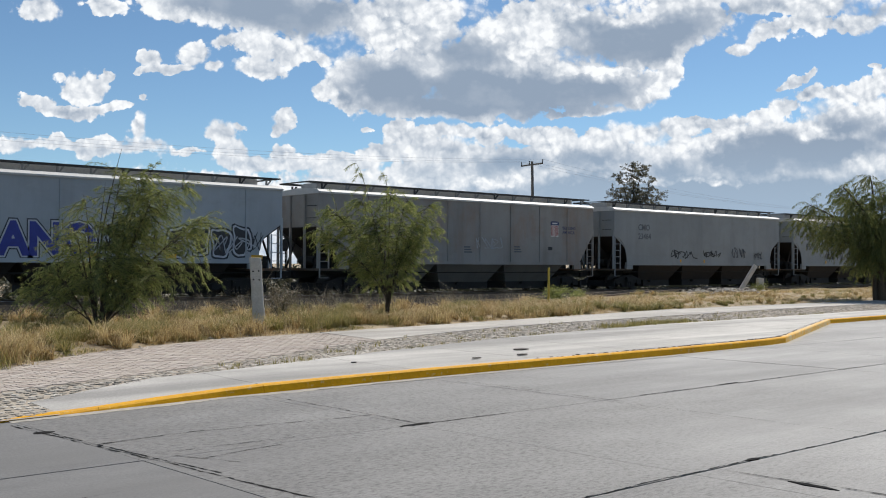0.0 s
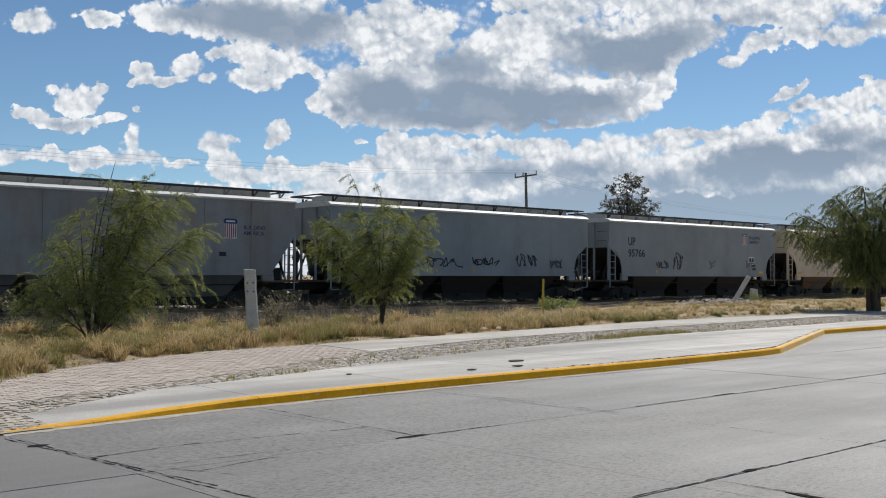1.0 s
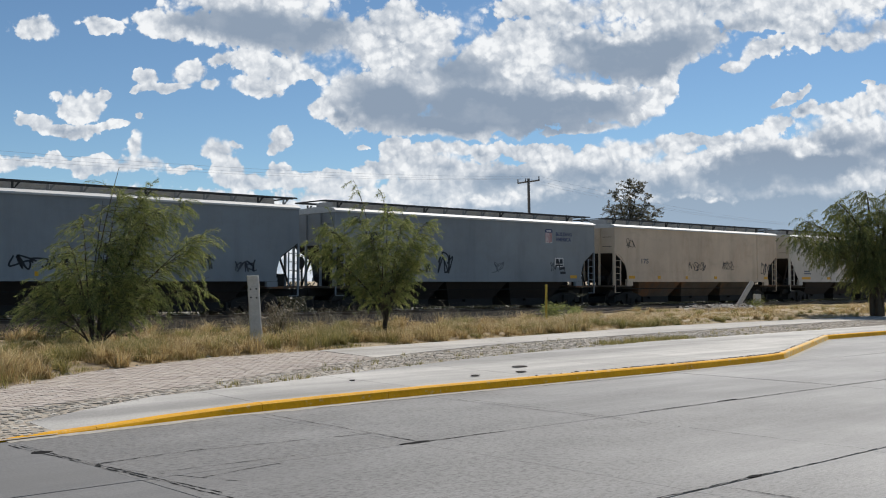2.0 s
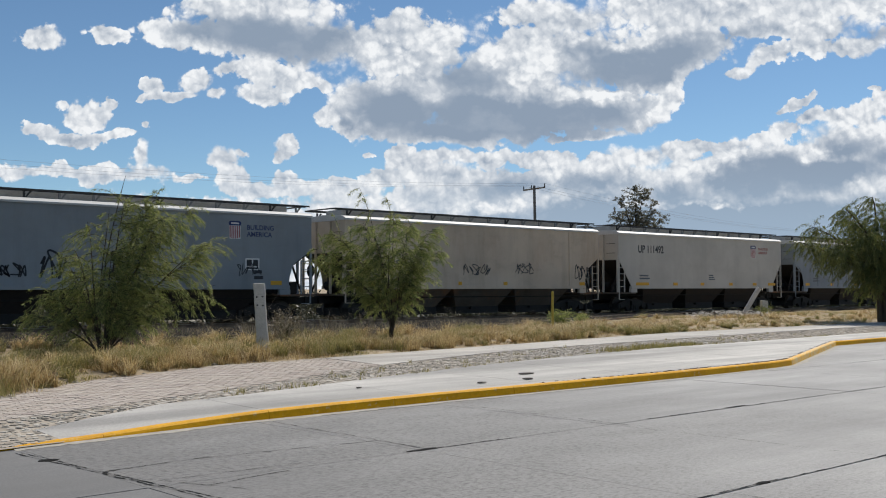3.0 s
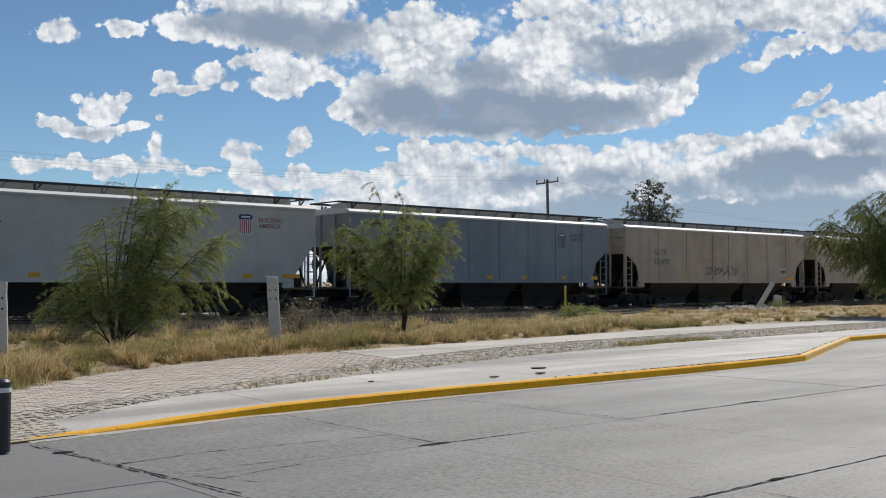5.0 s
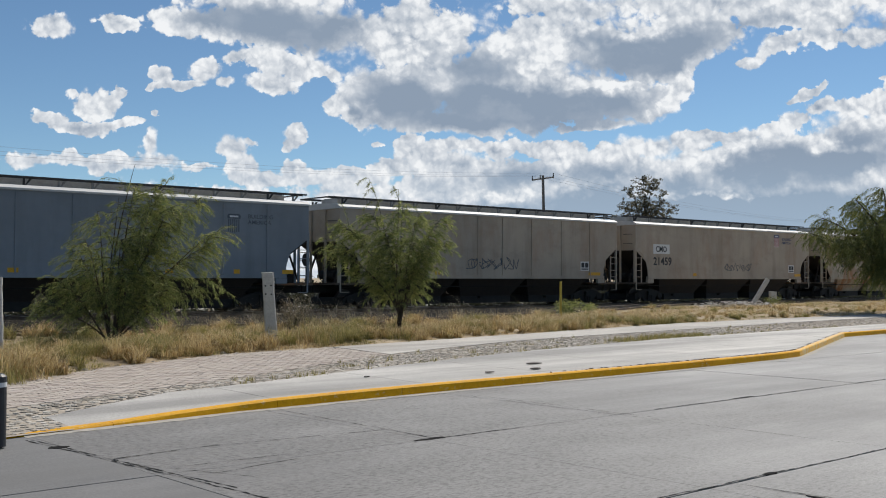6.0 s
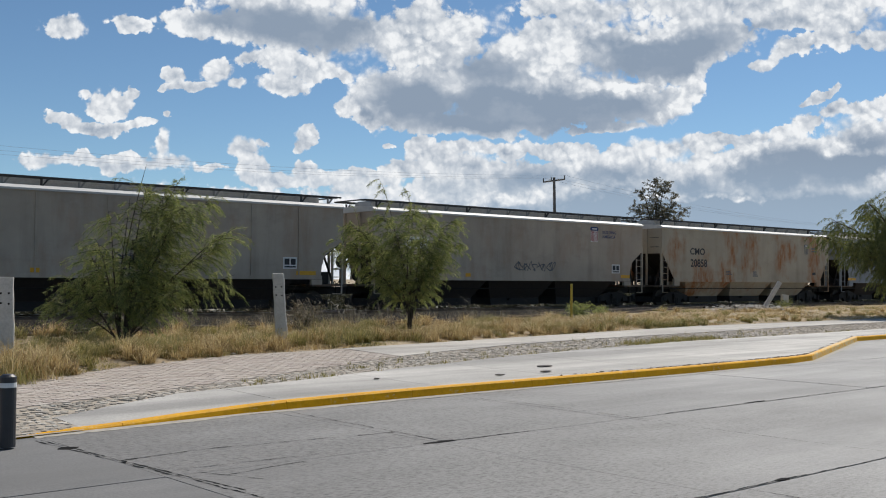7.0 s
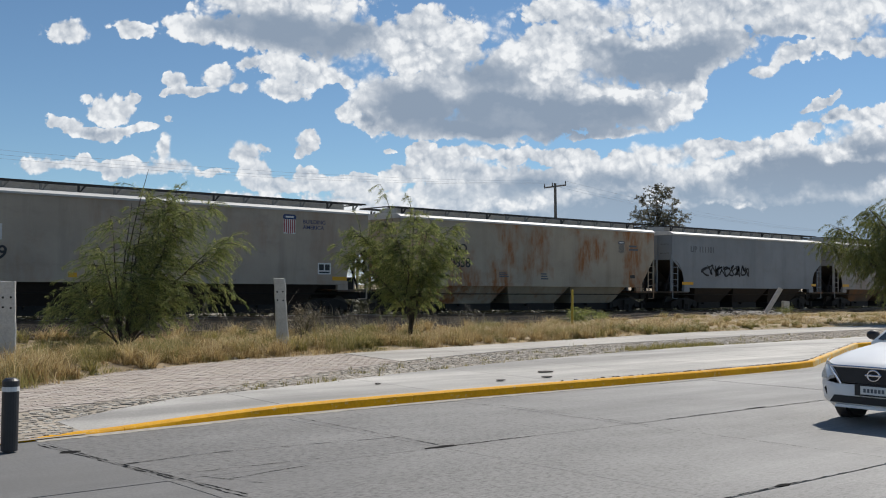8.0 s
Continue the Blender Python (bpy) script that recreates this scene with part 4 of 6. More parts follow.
def stencil(w, x, z, wide, high, material=None, rows=3):
    """Small unreadable data lettering as plain bars."""
    bm = bmesh.new()
    for r in range(rows):
        zz = z - high * r / rows
        box(bm, x, x + wide * (0.75 + 0.25 * ((r * 7) % 3) / 2), -0.006, -0.001, zz - high / rows * 0.55, zz)
    part("data_lettering", bm, material or M_FADED, w, "small unreadable data lettering")


def shield(w, x, z, size=0.9, faded=False):
    """A shield sign with a dark top band and upright stripes, drawn as plain shapes."""
    s = size
    out = [(x, z + 0.3 * s), (x - 0.02 * s, z + 0.42 * s), (x + 0.06 * s, z + 0.5 * s), (x + 0.54 * s, z + 0.5 * s), (x + 0.62 * s, z + 0.42 * s), (x + 0.6 * s, z + 0.3 * s)]
    part("sign_band", prism(bmesh.new(), out, 1, -0.006, -0.001), M_FADED if faded else M_NAVY, w, "dark blue band of a shield sign")
    part("sign_panel", boxes((x + 0.10 * s, x + 0.50 * s, -0.009, -0.0065, z + 0.36 * s, z + 0.43 * s)), M_WHITE, w)
    if not faded:
        part("sign_field", boxes((x + 0.02 * s, x + 0.58 * s, -0.004, -0.001, z - 0.30 * s, z + 0.295 * s)), M_WHITE, w)
    for k in range(6):
        a = x + 0.03 * s + k * 0.095 * s
        part("sign_stripe", boxes((a, a + 0.05 * s, -0.007, -0.0045, z - 0.30 * s + 0.05 * s * abs(k - 2.5) / 2.5, z + 0.285 * s)), M_RED if not faded else M_FADED, w)


def data_panel(w, x, z):
    """A white panel with two dark squares and a short bar."""
    part("data_panel", boxes((x, x + 0.62, -0.004, -0.001, z, z + 0.46)), M_WHITE, w, "small white data panel")
    part("panel_mark", boxes((x + 0.06, x + 0.28, -0.008, -0.0045, z + 0.16, z + 0.40), (x + 0.34, x + 0.56, -0.008, -0.0045, z + 0.16, z + 0.40), (x + 0.06, x + 0.56, -0.008, -0.0045, z + 0.05, z + 0.11)), M_INK, w)


def scrawl(w, x, z, wide, high, material, seed, loops=5, thick=0.035, label="sprayed tag", y=-0.004):
    """A sprayed tag: looping strokes, unreadable, as flat ribbons."""
    rnd = random.Random(seed)
    bm = bmesh.new()
    step = wide / loops
    for k in range(loops):
        cx = x + step * (k + 0.5)
        knots = [Vector((cx + step * rnd.uniform(-0.95, 0.95), 0, z + high * h + rnd.uniform(-0.12, 0.12) * high))
                 for h in rnd.choice(((-0.45, 0.4, -0.4, 0.35, 0.0), (0.45, -0.4, 0.1, -0.45, 0.3), (0.4, 0.0, -0.4, -0.1, 0.45, 0.1), (-0.4, -0.3, 0.5, 0.3, -0.45), (-0.42, -0.40, 0.1, 0.2, -0.1)))]
        pts = []
        for i in range(len(knots) - 1):
            p0, p1, p2, p3 = knots[max(0, i - 1)], knots[i], knots[i + 1], knots[min(len(knots) - 1, i + 2)]
            for j in range(6):
                t = j / 6
                pts.append(0.5 * (2 * p1 + (p2 - p0) * t + (2 * p0 - 5 * p1 + 4 * p2 - p3) * t * t + (3 * p1 - p0 - 3 * p2 + p3) * t ** 3))
        pts.append(knots[-1])
        for p, q in zip(pts, pts[1:]):
            d = (q - p)
            if d.length < 1e-4:
                continue
            nrm = Vector((-d.z, 0, d.x)).normalized() * thick / 2
            d = d.normalized() * thick * 0.3
            vs = [bm.verts.new((v.x, y - 0.0004 * (k % 4), v.z)) for v in (p - d - nrm, q + d - nrm, q + d + nrm, p - d + nrm)]
            bm.faces.new(vs)
    return tagged(part("spray_tag", bm, material, w, label), kind="stuff")


def bubble(w, x, z, wide, high, fill, outline, seed):
    """One fat sprayed letter form: a dark edge, a pale outline, a coloured fill with holes."""
    def blob(grow, y):
        bm = bmesh.new()
        pts = []
        r2 = random.Random(seed)
        for i in range(22):
            a = 2 * pi * i / 22
            r = 1 + 0.16 * sin(3 * a + seed) + 0.10 * sin(5 * a + 2 * seed) + r2.uniform(-0.03, 0.03)
            q = abs(cos(a)) ** 0.6 * (1 if cos(a) > 0 else -1), abs(sin(a)) ** 0.6 * (1 if sin(a) > 0 else -1)
            pts.append((x + (wide / 2 * r + grow) * q[0], z + (high / 2 * r + grow) * q[1]))
        prism(bm, pts, 1, y, y + 0.0015)
        return bm
    off = 0.0005 * (seed % 3)
    part("spray_edge", blob(0.14, -0.0035 - off), M_SPRAYBLACK, w)
    part("spray_outline", blob(0.075, -0.0065 - off), outline, w)
    part("spray_fill", blob(0.0, -0.0095 - off), fill, w, "fat sprayed letter form")


def spray_word(w, words, x, z, size, fill):
    """Large sprayed letters in three coats: dark edge, pale outline, fill."""
    lettering("spray_edge", words, size, M_SPRAYBLACK, w, x, z, -0.004, 0.95, bold=0.16)
    lettering("spray_outline", words, size, M_SPRAYWHITE, w, x, z, -0.009, 0.95, bold=0.12)
    lettering("spray_fill", words, size, fill, w, x, z, -0.014, 0.95, "fat blue sprayed letters", bold=0.065)


P_BLUEGREY = wagon_paint("blue_grey_wagon_paint", (0.41, 0.445, 0.475), 0.45)
P_COOLGREY = wagon_paint("cool_grey_wagon_paint", (0.285, 0.305, 0.315), 0.45)
P_GREY = wagon_paint("grey_wagon_paint", (0.315, 0.305, 0.29), 0.7, 0.25)
P_PALE = wagon_paint("pale_grey_wagon_paint", (0.52, 0.49, 0.44), 0.3)
P_TAN = wagon_paint("tan_grey_wagon_paint", (0.60, 0.495, 0.38), 0.55, 0.15)
P_DUST = wagon_paint("dusty_grey_wagon_paint", (0.43, 0.37, 0.30), 0.75, 0.2)
P_RUST = wagon_paint("rust_streaked_wagon_paint", (0.40, 0.355, 0.28), 0.6, 0.95)
# hopper paints: grime, and under-body shade painted in as a darker base
P_HOPPER = wagon_paint("shaded_grimy_hopper_paint", (0.115, 0.095, 0.076), 0.9, 0.5)
P_GREY_SHADED = wagon_paint("shaded_grey_hopper_paint", (0.17, 0.16, 0.145), 0.8)
P_SLATE = wagon_paint("slate_wagon_paint", (0.25, 0.275, 0.30), 0.5)
EIGHT = tuple((k + 0.5) / 8.5 for k in range(1, 8))


def train():
    # graffiti wagon
    w, L = hopper_wagon(5.0, 21.2, "blue-grey covered hopper wagon covered in sprayed graffiti letters", P_BLUEGREY, (0.12, 0.46, 0.66, 0.90))
    reflectors(w, L, ((0.535, 0.5), (0.71, 0.4), (0.93, 0.5)))
    spray_word(w, "ANO", 5.45, 1.60, 1.5, M_SPRAYBLUE)
    for i in range(4):
        bubble(w, 11.75 + i * 0.88, 2.10 + 0.08 * (i % 2), 0.66, 0.95, M_SPRAYBLACK, M_SPRAYWHITE, 11 + i)
    scrawl(w, 11.4, 2.1, 3.4, 0.75, M_SPRAYWHITE, 6, 7, 0.045, y=-0.015)
    scrawl(w, 8.6, 2.2, 2.2, 0.8, M_SPRAYBLACK, 9, 5, 0.06)
    scrawl(w, 8.6, 2.25, 2.2, 0.9, M_SPRAYWHITE, 12, 5, 0.04, y=-0.007)
    scrawl(w, 14.55, 2.2, 0.7, 0.9, M_SPRAYBLACK, 5, 3)
    # ribbed wagon with a shield
    w, L = hopper_wagon(22.94, 39.9, "grey ribbed covered hopper wagon with a shield sign", P_GREY, EIGHT, False, P_GREY_SHADED)
    shield(w, 13.76, 3.00, 0.95)
    marking("slogan", "BUILDING\nAMERICA", M_NAVY, w, 14.6, 2.86, 0.98, 0.38, bold=0.004)
    scrawl(w, 0.52 * L, 2.35, 1.5, 0.55, M_SPRAYWHITE, 8, 5)
    stencil(w, 0.47 * L, 2.15, 0.5, 0.35)
    stencil(w, 0.80 * L, 2.2, 0.4, 0.3, M_INK, 1)
    stencil(w, 0.66 * L, 2.2, 0.5, 0.35)
    # smooth wagon with low tags
    w, L = hopper_wagon(41.6, 57.75, "pale blue-grey smooth covered hopper wagon with small black tags", P_COOLGREY, (), True)
    marking("mark", "CMO", M_FADED, w, 2.0, 3.2, 1.0, 0.34)
    marking("number", "23464", M_FADED, w, 2.0, 2.72, 1.1, 0.33)
    scrawl(w, 4.9, 1.95, 2.3, 0.45, M_SPRAYBLACK, 21, 5, 0.06)
    scrawl(w, 8.0, 2.0, 1.7, 0.35, M_SPRAYBLACK, 22, 6, 0.06)
    scrawl(w, 11.0, 2.05, 1.4, 0.55, M_FADED, 23, 5, 0.06)
    scrawl(w, 13.1, 1.9, 1.1, 0.4, M_FADED, 24, 5, 0.05)
    reflectors(w, L, ((0.36, 0.12), (0.50, 0.12)))
    # smooth wagon with large number
    w, L = hopper_wagon(59.5, 75.86, "cool grey smooth covered hopper wagon with black numbers", P_COOLGREY, (), True)
    shield(w, 12.64, 3.50, 0.85)
    data_panel(w, 13.35, 2.05)
    marking("mark", "UP", M_INK, w, 1.58, 2.98, 0.62, 0.45)
    marking("number", "95766", M_INK, w, 1.58, 2.36, 1.45, 0.42)
    marking("slogan", "BUILDING\nAMERICA", M_NAVY, w, 13.4, 3.34, 1.2, 0.46, bold=0.010)
    scrawl(w, 0.25 * L, 1.95, 1.1, 0.4, M_SPRAYBLACK, 31, 5, 0.05)
    scrawl(w, 0.35 * L, 2.15, 0.7, 0.8, M_SPRAYBLACK, 32, 3, 0.07)
    scrawl(w, 0.55 * L, 2.0, 0.7, 0.5, M_FADED, 33, 3)
    scrawl(w, 0.80 * L, 2.1, 0.9, 0.45, M_SPRAYBLACK, 34, 4)
    stencil(w, 0.84 * L, 2.05, 0.45, 0.45, M_INK, 2)
    reflectors(w, L, ((0.90, 0.5), (0.25, 0.15)))
    # tan wagon
    w, L = hopper_wagon(77.5, 93.5, "tan-grey covered hopper wagon with black tags and yellow plates", P_TAN, (0.86,), True, P_HOPPER)
    marking("number", "175", M_FADED, w, 2.27, 2.31, 0.62, 0.26)
    scrawl(w, 0.06 * L, 3.4, 0.75, 0.45, M_SPRAYBLACK, 41, 4, 0.03)
    scrawl(w, 0.42 * L, 2.2, 1.5, 0.5, M_SPRAYBLACK, 42, 6, 0.04)
    scrawl(w, 0.62 * L, 2.3, 1.3, 0.5, M_SPRAYBLACK, 43, 5, 0.04)
    scrawl(w, 0.89 * L, 2.15, 1.2, 0.8, M_SPRAYBLACK, 44, 5, 0.05)
    reflectors(w, L, ((0.09, 0.5), (0.24, 0.25), (0.40, 0.2), (0.58, 0.25), (0.92, 0.4)))
    # pale wagon
    w, L = hopper_wagon(95.12, 111.05, "pale grey clean covered hopper wagon with black numbers", P_PALE, (), False)
    shield(w, 12.5, 3.44, 0.95)
    marking("number", "UP 111492", M_INK, w, 1.65, 3.24, 2.22, 0.42)
    marking("slogan", "BUILDING\nAMERICA", M_RED, w, 13.35, 3.41, 1.05, 0.40, bold=0.004)
    stencil(w, 0.11 * L, 2.05, 1.0, 0.3, M_FADED, 2)
    stencil(w, 0.51 * L, 2.1, 0.6, 0.35, M_FADED, 3)
    reflectors(w, L, ((0.125, 1.1), (0.31, 0.4), (0.47, 0.35), (0.65, 0.35), (0.81, 0.4), (0.93, 0.8)))
    # slate ribbed wagon
    w, L = hopper_wagon(112.7, 128.75, "slate-blue ribbed covered hopper wagon with yellow plates", P_SLATE, EIGHT, True)
    shield(w, 0.775 * L, 3.3, 0.9, True)
    marking("mark", "UP", M_INK, w, 2.47, 3.30, 0.80, 0.44)
    marking("number", "99472", M_INK, w, 2.34, 2.72, 1.83, 0.46)
    marking("slogan", "BUILDING\nAMERICA", M_FADED, w, 13.3, 3.38, 1.1, 0.38, bold=0.004)
    stencil(w, 0.14 * L, 1.98, 0.9, 0.3, M_FADED, 2)
    reflectors(w, L, ((0.095, 0.5), (0.29, 0.35), (0.49, 0.35), (0.63, 0.3), (0.80, 0.25), (0.94, 0.5)))
    # long tan ribbed wagon
    w, L = hopper_wagon(130.25, 147.7, "dusty tan covered hopper wagon with uneven ribs", P_DUST, (0.16, 0.30, 0.44, 0.53, 0.64, 0.76, 0.88), True)
    marking("mark", "GATX", M_FADED, w, 2.37, 2.82, 1.1, 0.32)
    marking("number", "552479", M_FADED, w, 2.36, 2.30, 1.26, 0.33)
    data_panel(w, 0.84 * L, 1.72)
    scrawl(w, 0.40 * L, 2.0, 3.2, 0.5, M_FADED, 61, 9, 0.04)
    reflectors(w, L, ((0.30, 0.3), (0.90, 0.9)))
    # dusty wagon with patched number
    w, L = hopper_wagon(149.25, 166.7, "dusty grey covered hopper wagon with a white number patch", P_DUST, (), True)
    part("number_patch", boxes((1.5, 2.93, -0.004, -0.001, 2.68, 3.2)), M_WHITE, w, "white painted patch")
    marking("mark", "CMO", M_INK, w, 1.72, 2.78, 0.95, 0.32, -0.009)
    marking("number", "21459", M_INK, w, 1.5, 2.05, 1.6, 0.45)
    marking("slogan", "BUILDING\nAMERICA", M_NAVY, w, 14.28, 3.50, 1.06, 0.38, bold=0.004)
    shield(w, 13.39, 3.58, 0.95)
    scrawl(w, 0.47 * L, 2.0, 2.6, 0.4, M_FADED, 71, 9, 0.04)
    data_panel(w, 0.86 * L, 1.72)
    reflectors(w, L, ((0.30, 0.3), (0.92, 0.7)))
    # rusty wagon
    w, L = hopper_wagon(168.35, 185.4, "tan covered hopper wagon with broad rust streaks", P_RUST, (), False, P_RUST)
    marking("mark", "CMO", M_INK, w, 2.46, 2.82, 1.35, 0.38)
    marking("number", "20858", M_INK, w, 2.50, 2.14, 1.52, 0.44)
    shield(w, 0.83 * L, 3.3, 0.8, True)
    stencil(w, 0.88 * L, 3.5, 0.8, 0.35, M_FADED, 2)
    stencil(w, 0.885 * L, 1.95, 0.5, 0.3, M_INK, 1)
    stencil(w, 0.34 * L, 1.95, 0.6, 0.25)
    stencil(w, 0.50 * L, 1.95, 0.5, 0.35)
    # blue-grey wagon with a tag
    w, L = hopper_wagon(186.95, 202.2, "slate-blue smooth covered hopper wagon with a sprayed tag", P_SLATE, (), True)
    marking("number", "UP 111101", M_FADED, w, 1.64, 3.30, 2.15, 0.34)
    scrawl(w, 2.8, 2.3, 4.5, 0.6, M_SPRAYBLACK, 81, 11, 0.09)
    reflectors(w, L, ((0.09, 1.0), (0.94, 0.5)))
    w, L = hopper_wagon(203.8, 219.9, "grey covered hopper wagon at the tail of the train", P_GREY, (), True, P_HOPPER)
    stencil(w, 0.12 * L, 3.2, 1.4, 0.8, M_FADED, 2)
    reflectors(w, L, ((0.09, 0.8),))


train()


# ---- track and siding ----
def rail_pair(name, line, label, gauge=1.5):
    """Two rails along a plan line, with polished heads."""
    track = tagged(new(name), label, "railway track", kind="structure")
    for side in (-1, 1):
        foot, head = bmesh.new(), bmesh.new()
        pts = []
        for i, p in enumerate(line):
            a, b = Vector(line[max(0, i - 1)]), Vector(line[min(len(line) - 1, i + 1)])
            n = Vector((-(b - a).y, (b - a).x)).normalized()
            pts.append((p[0] + n.x * side * gauge / 2, p[1] + n.y * side * gauge / 2, n))
        def run(bm, outline):
            rows = [[bm.verts.new((x + n.x * o, y + n.y * o, z)) for o, z in outline] for x, y, n in pts]
            k = len(outline)
            for r, s in zip(rows, rows[1:]):
                for i in range(k):
                    bm.faces.new((r[i], s[i], s[(i + 1) % k], r[(i + 1) % k]))
            bm.faces.new(rows[0]), bm.faces.new(rows[-1][::-1])
            bmesh.ops.recalc_face_normals(bm, faces=bm.faces[:])
            return bm
        z = RAIL_Z
        part("rail", run(foot, [(-0.075, z - 0.17), (0.075, z - 0.17), (0.075, z - 0.155), (0.012, z - 0.12), (0.012, z - 0.04), (0.034, z - 0.03), (0.034, z - 0.006), (-0.034, z - 0.006), (-0.034, z - 0.03), (-0.012, z - 0.04), (-0.012, z - 0.12), (-0.075, z - 0.155)]), M_RAIL, track, "rusty brown steel rail")
        part("rail_head", run(head, [(-0.03, z - 0.006), (0.03, z - 0.006), (0.026, z), (-0.026, z)]), M_RAILTOP if name == "railway_track" else M_RAIL, track)
    return track


MAIN = rail_pair("railway_track", [(-60, TRACK_Y), (240, TRACK_Y)], "main railway track with polished rail heads on dark ballast")
SIDING_LINE = [(-40, 25.4), (-10, 25.4), (8, 25.4), (18, 25.45), (23, 25.8), (28, 27.2), (33, 29.2), (38.5, 31.4), (44, 33.4), (50, 35.0), (56, 35.8)]
rail_pair("siding_track", SIDING_LINE, "overgrown siding track half buried in grass")
sleeper = bpy.data.meshes.new("sleeper")
_b = bevel(boxes((-0.12, 0.12, -1.25, 1.25, -0.2, 0.0)), 0.012)
_b.to_mesh(sleeper), _b.free()
sleeper.materials.append(M_SLEEPER)
for k in range(130):
    place("sleeper", sleeper, MAIN, m=pose(-4 + 0.6 * k, TRACK_Y + random.uniform(-0.03, 0.03), RAIL_Z - 0.172, 0, 0, random.uniform(-1, 1)))


def stones(name, count, where, size, material, label, category, seed, flat=0.6):
    """Loose stones as one mesh of many small rough lumps."""
    rnd = np.random.RandomState(seed)
    shape = np.array([(1, 0, 0), (0, 1, 0), (-1, 0, 0), (0, -1, 0), (0, 0, 1), (0.6, 0.6, 0.55), (-0.6, 0.6, 0.5)])
    tri = [(0, 5, 4), (0, 1, 5), (1, 6, 5), (5, 6, 4), (1, 2, 6), (2, 4, 6), (2, 3, 4), (3, 0, 4)]
    verts, faces = [], []
    for i in range(count):
        x, y, z = where(rnd)
        a, s = rnd.uniform(0, 2 * pi), rnd.uniform(*size)
        v = shape * s * rnd.uniform(0.7, 1.2, (7, 1)) * (1, 1, flat)
        ca, sa = cos(a), sin(a)
        base = len(verts)
        verts += [(x + ca * p - sa * q, y + sa * p + ca * q, z + r) for p, q, r in v]
        faces += [tuple(base + j for j in t) for t in tri]
    return tagged(sheet(name, verts, faces, material, "stuff"), label, category)


def ballast_spot(r):
    y = r.uniform(32.9, 39.0)
    h = 0.16 if 34.2 < y < 37.7 else 0.16 - 0.10 * max(34.2 - y, y - 37.7)
    return r.uniform(-4, 74), y, h + r.uniform(-0.02, 0.02)


bed = bmesh.new()
prism(bed, [(32.5, -0.02), (34.1, 0.145), (37.8, 0.145), (39.2, 0.13), (41.6, 0.13), (41.9, -0.02)], 0, -60, 240)
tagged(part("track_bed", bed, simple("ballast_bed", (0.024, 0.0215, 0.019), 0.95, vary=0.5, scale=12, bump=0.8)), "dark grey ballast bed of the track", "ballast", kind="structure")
yard_v, yard_f = [], []
for i, x in enumerate(np.arange(-20, 56, 1.0)):
    lo = along(SIDING_LINE, x) - 0.55
    yard_v += [(x, lo + (33.2 - lo) * k / 6 if lo < 33 else 33 + 0.02 * k, ground_z(x, min(32.4, lo + (33.2 - lo) * k / 6)) + 0.05 - (0.065 if k == 0 else 0)) for k in range(7)]
    if i:
        yard_f += [((i - 1) * 7 + k, i * 7 + k, i * 7 + k + 1, (i - 1) * 7 + k + 1) for k in range(6)]
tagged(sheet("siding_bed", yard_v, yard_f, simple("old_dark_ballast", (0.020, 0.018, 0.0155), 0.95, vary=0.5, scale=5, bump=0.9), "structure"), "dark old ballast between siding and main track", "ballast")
def yard_spot(r):
    x = r.uniform(2, 50)
    lo = along(SIDING_LINE, x) - 0.5
    y = lo + (33.2 - lo) * r.rand()
    return x, y, ground_z(x, min(y, 32.4)) + 0.045


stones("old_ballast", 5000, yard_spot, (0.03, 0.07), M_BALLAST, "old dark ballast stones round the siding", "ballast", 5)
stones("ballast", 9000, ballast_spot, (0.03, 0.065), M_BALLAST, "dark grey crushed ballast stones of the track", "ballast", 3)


# ---- paving pieces ----
def lump(rnd, s):
    """A rounded cobble."""
    bm = bmesh.new()
    n = 7
    rim = [bm.verts.new((s * cos(2 * pi * i / n) * rnd.uniform(0.8, 1.1), s * 0.85 * sin(2 * pi * i / n) * rnd.uniform(0.8, 1.1), -0.03)) for i in range(n)]
    top = [bm.verts.new((v.co.x * 0.82, v.co.y * 0.82, 0.005 + rnd.uniform(-0.004, 0.004))) for v in rim]
    for i in range(n):
        bm.faces.new((rim[i], rim[(i + 1) % n], top[(i + 1) % n], top[i]))
    bm.faces.new(top)
    me = bpy.data.meshes.new("cobble")
    bm.to_mesh(me)
    bm.free()
    me.materials.append(M_COBBLE)
    return me


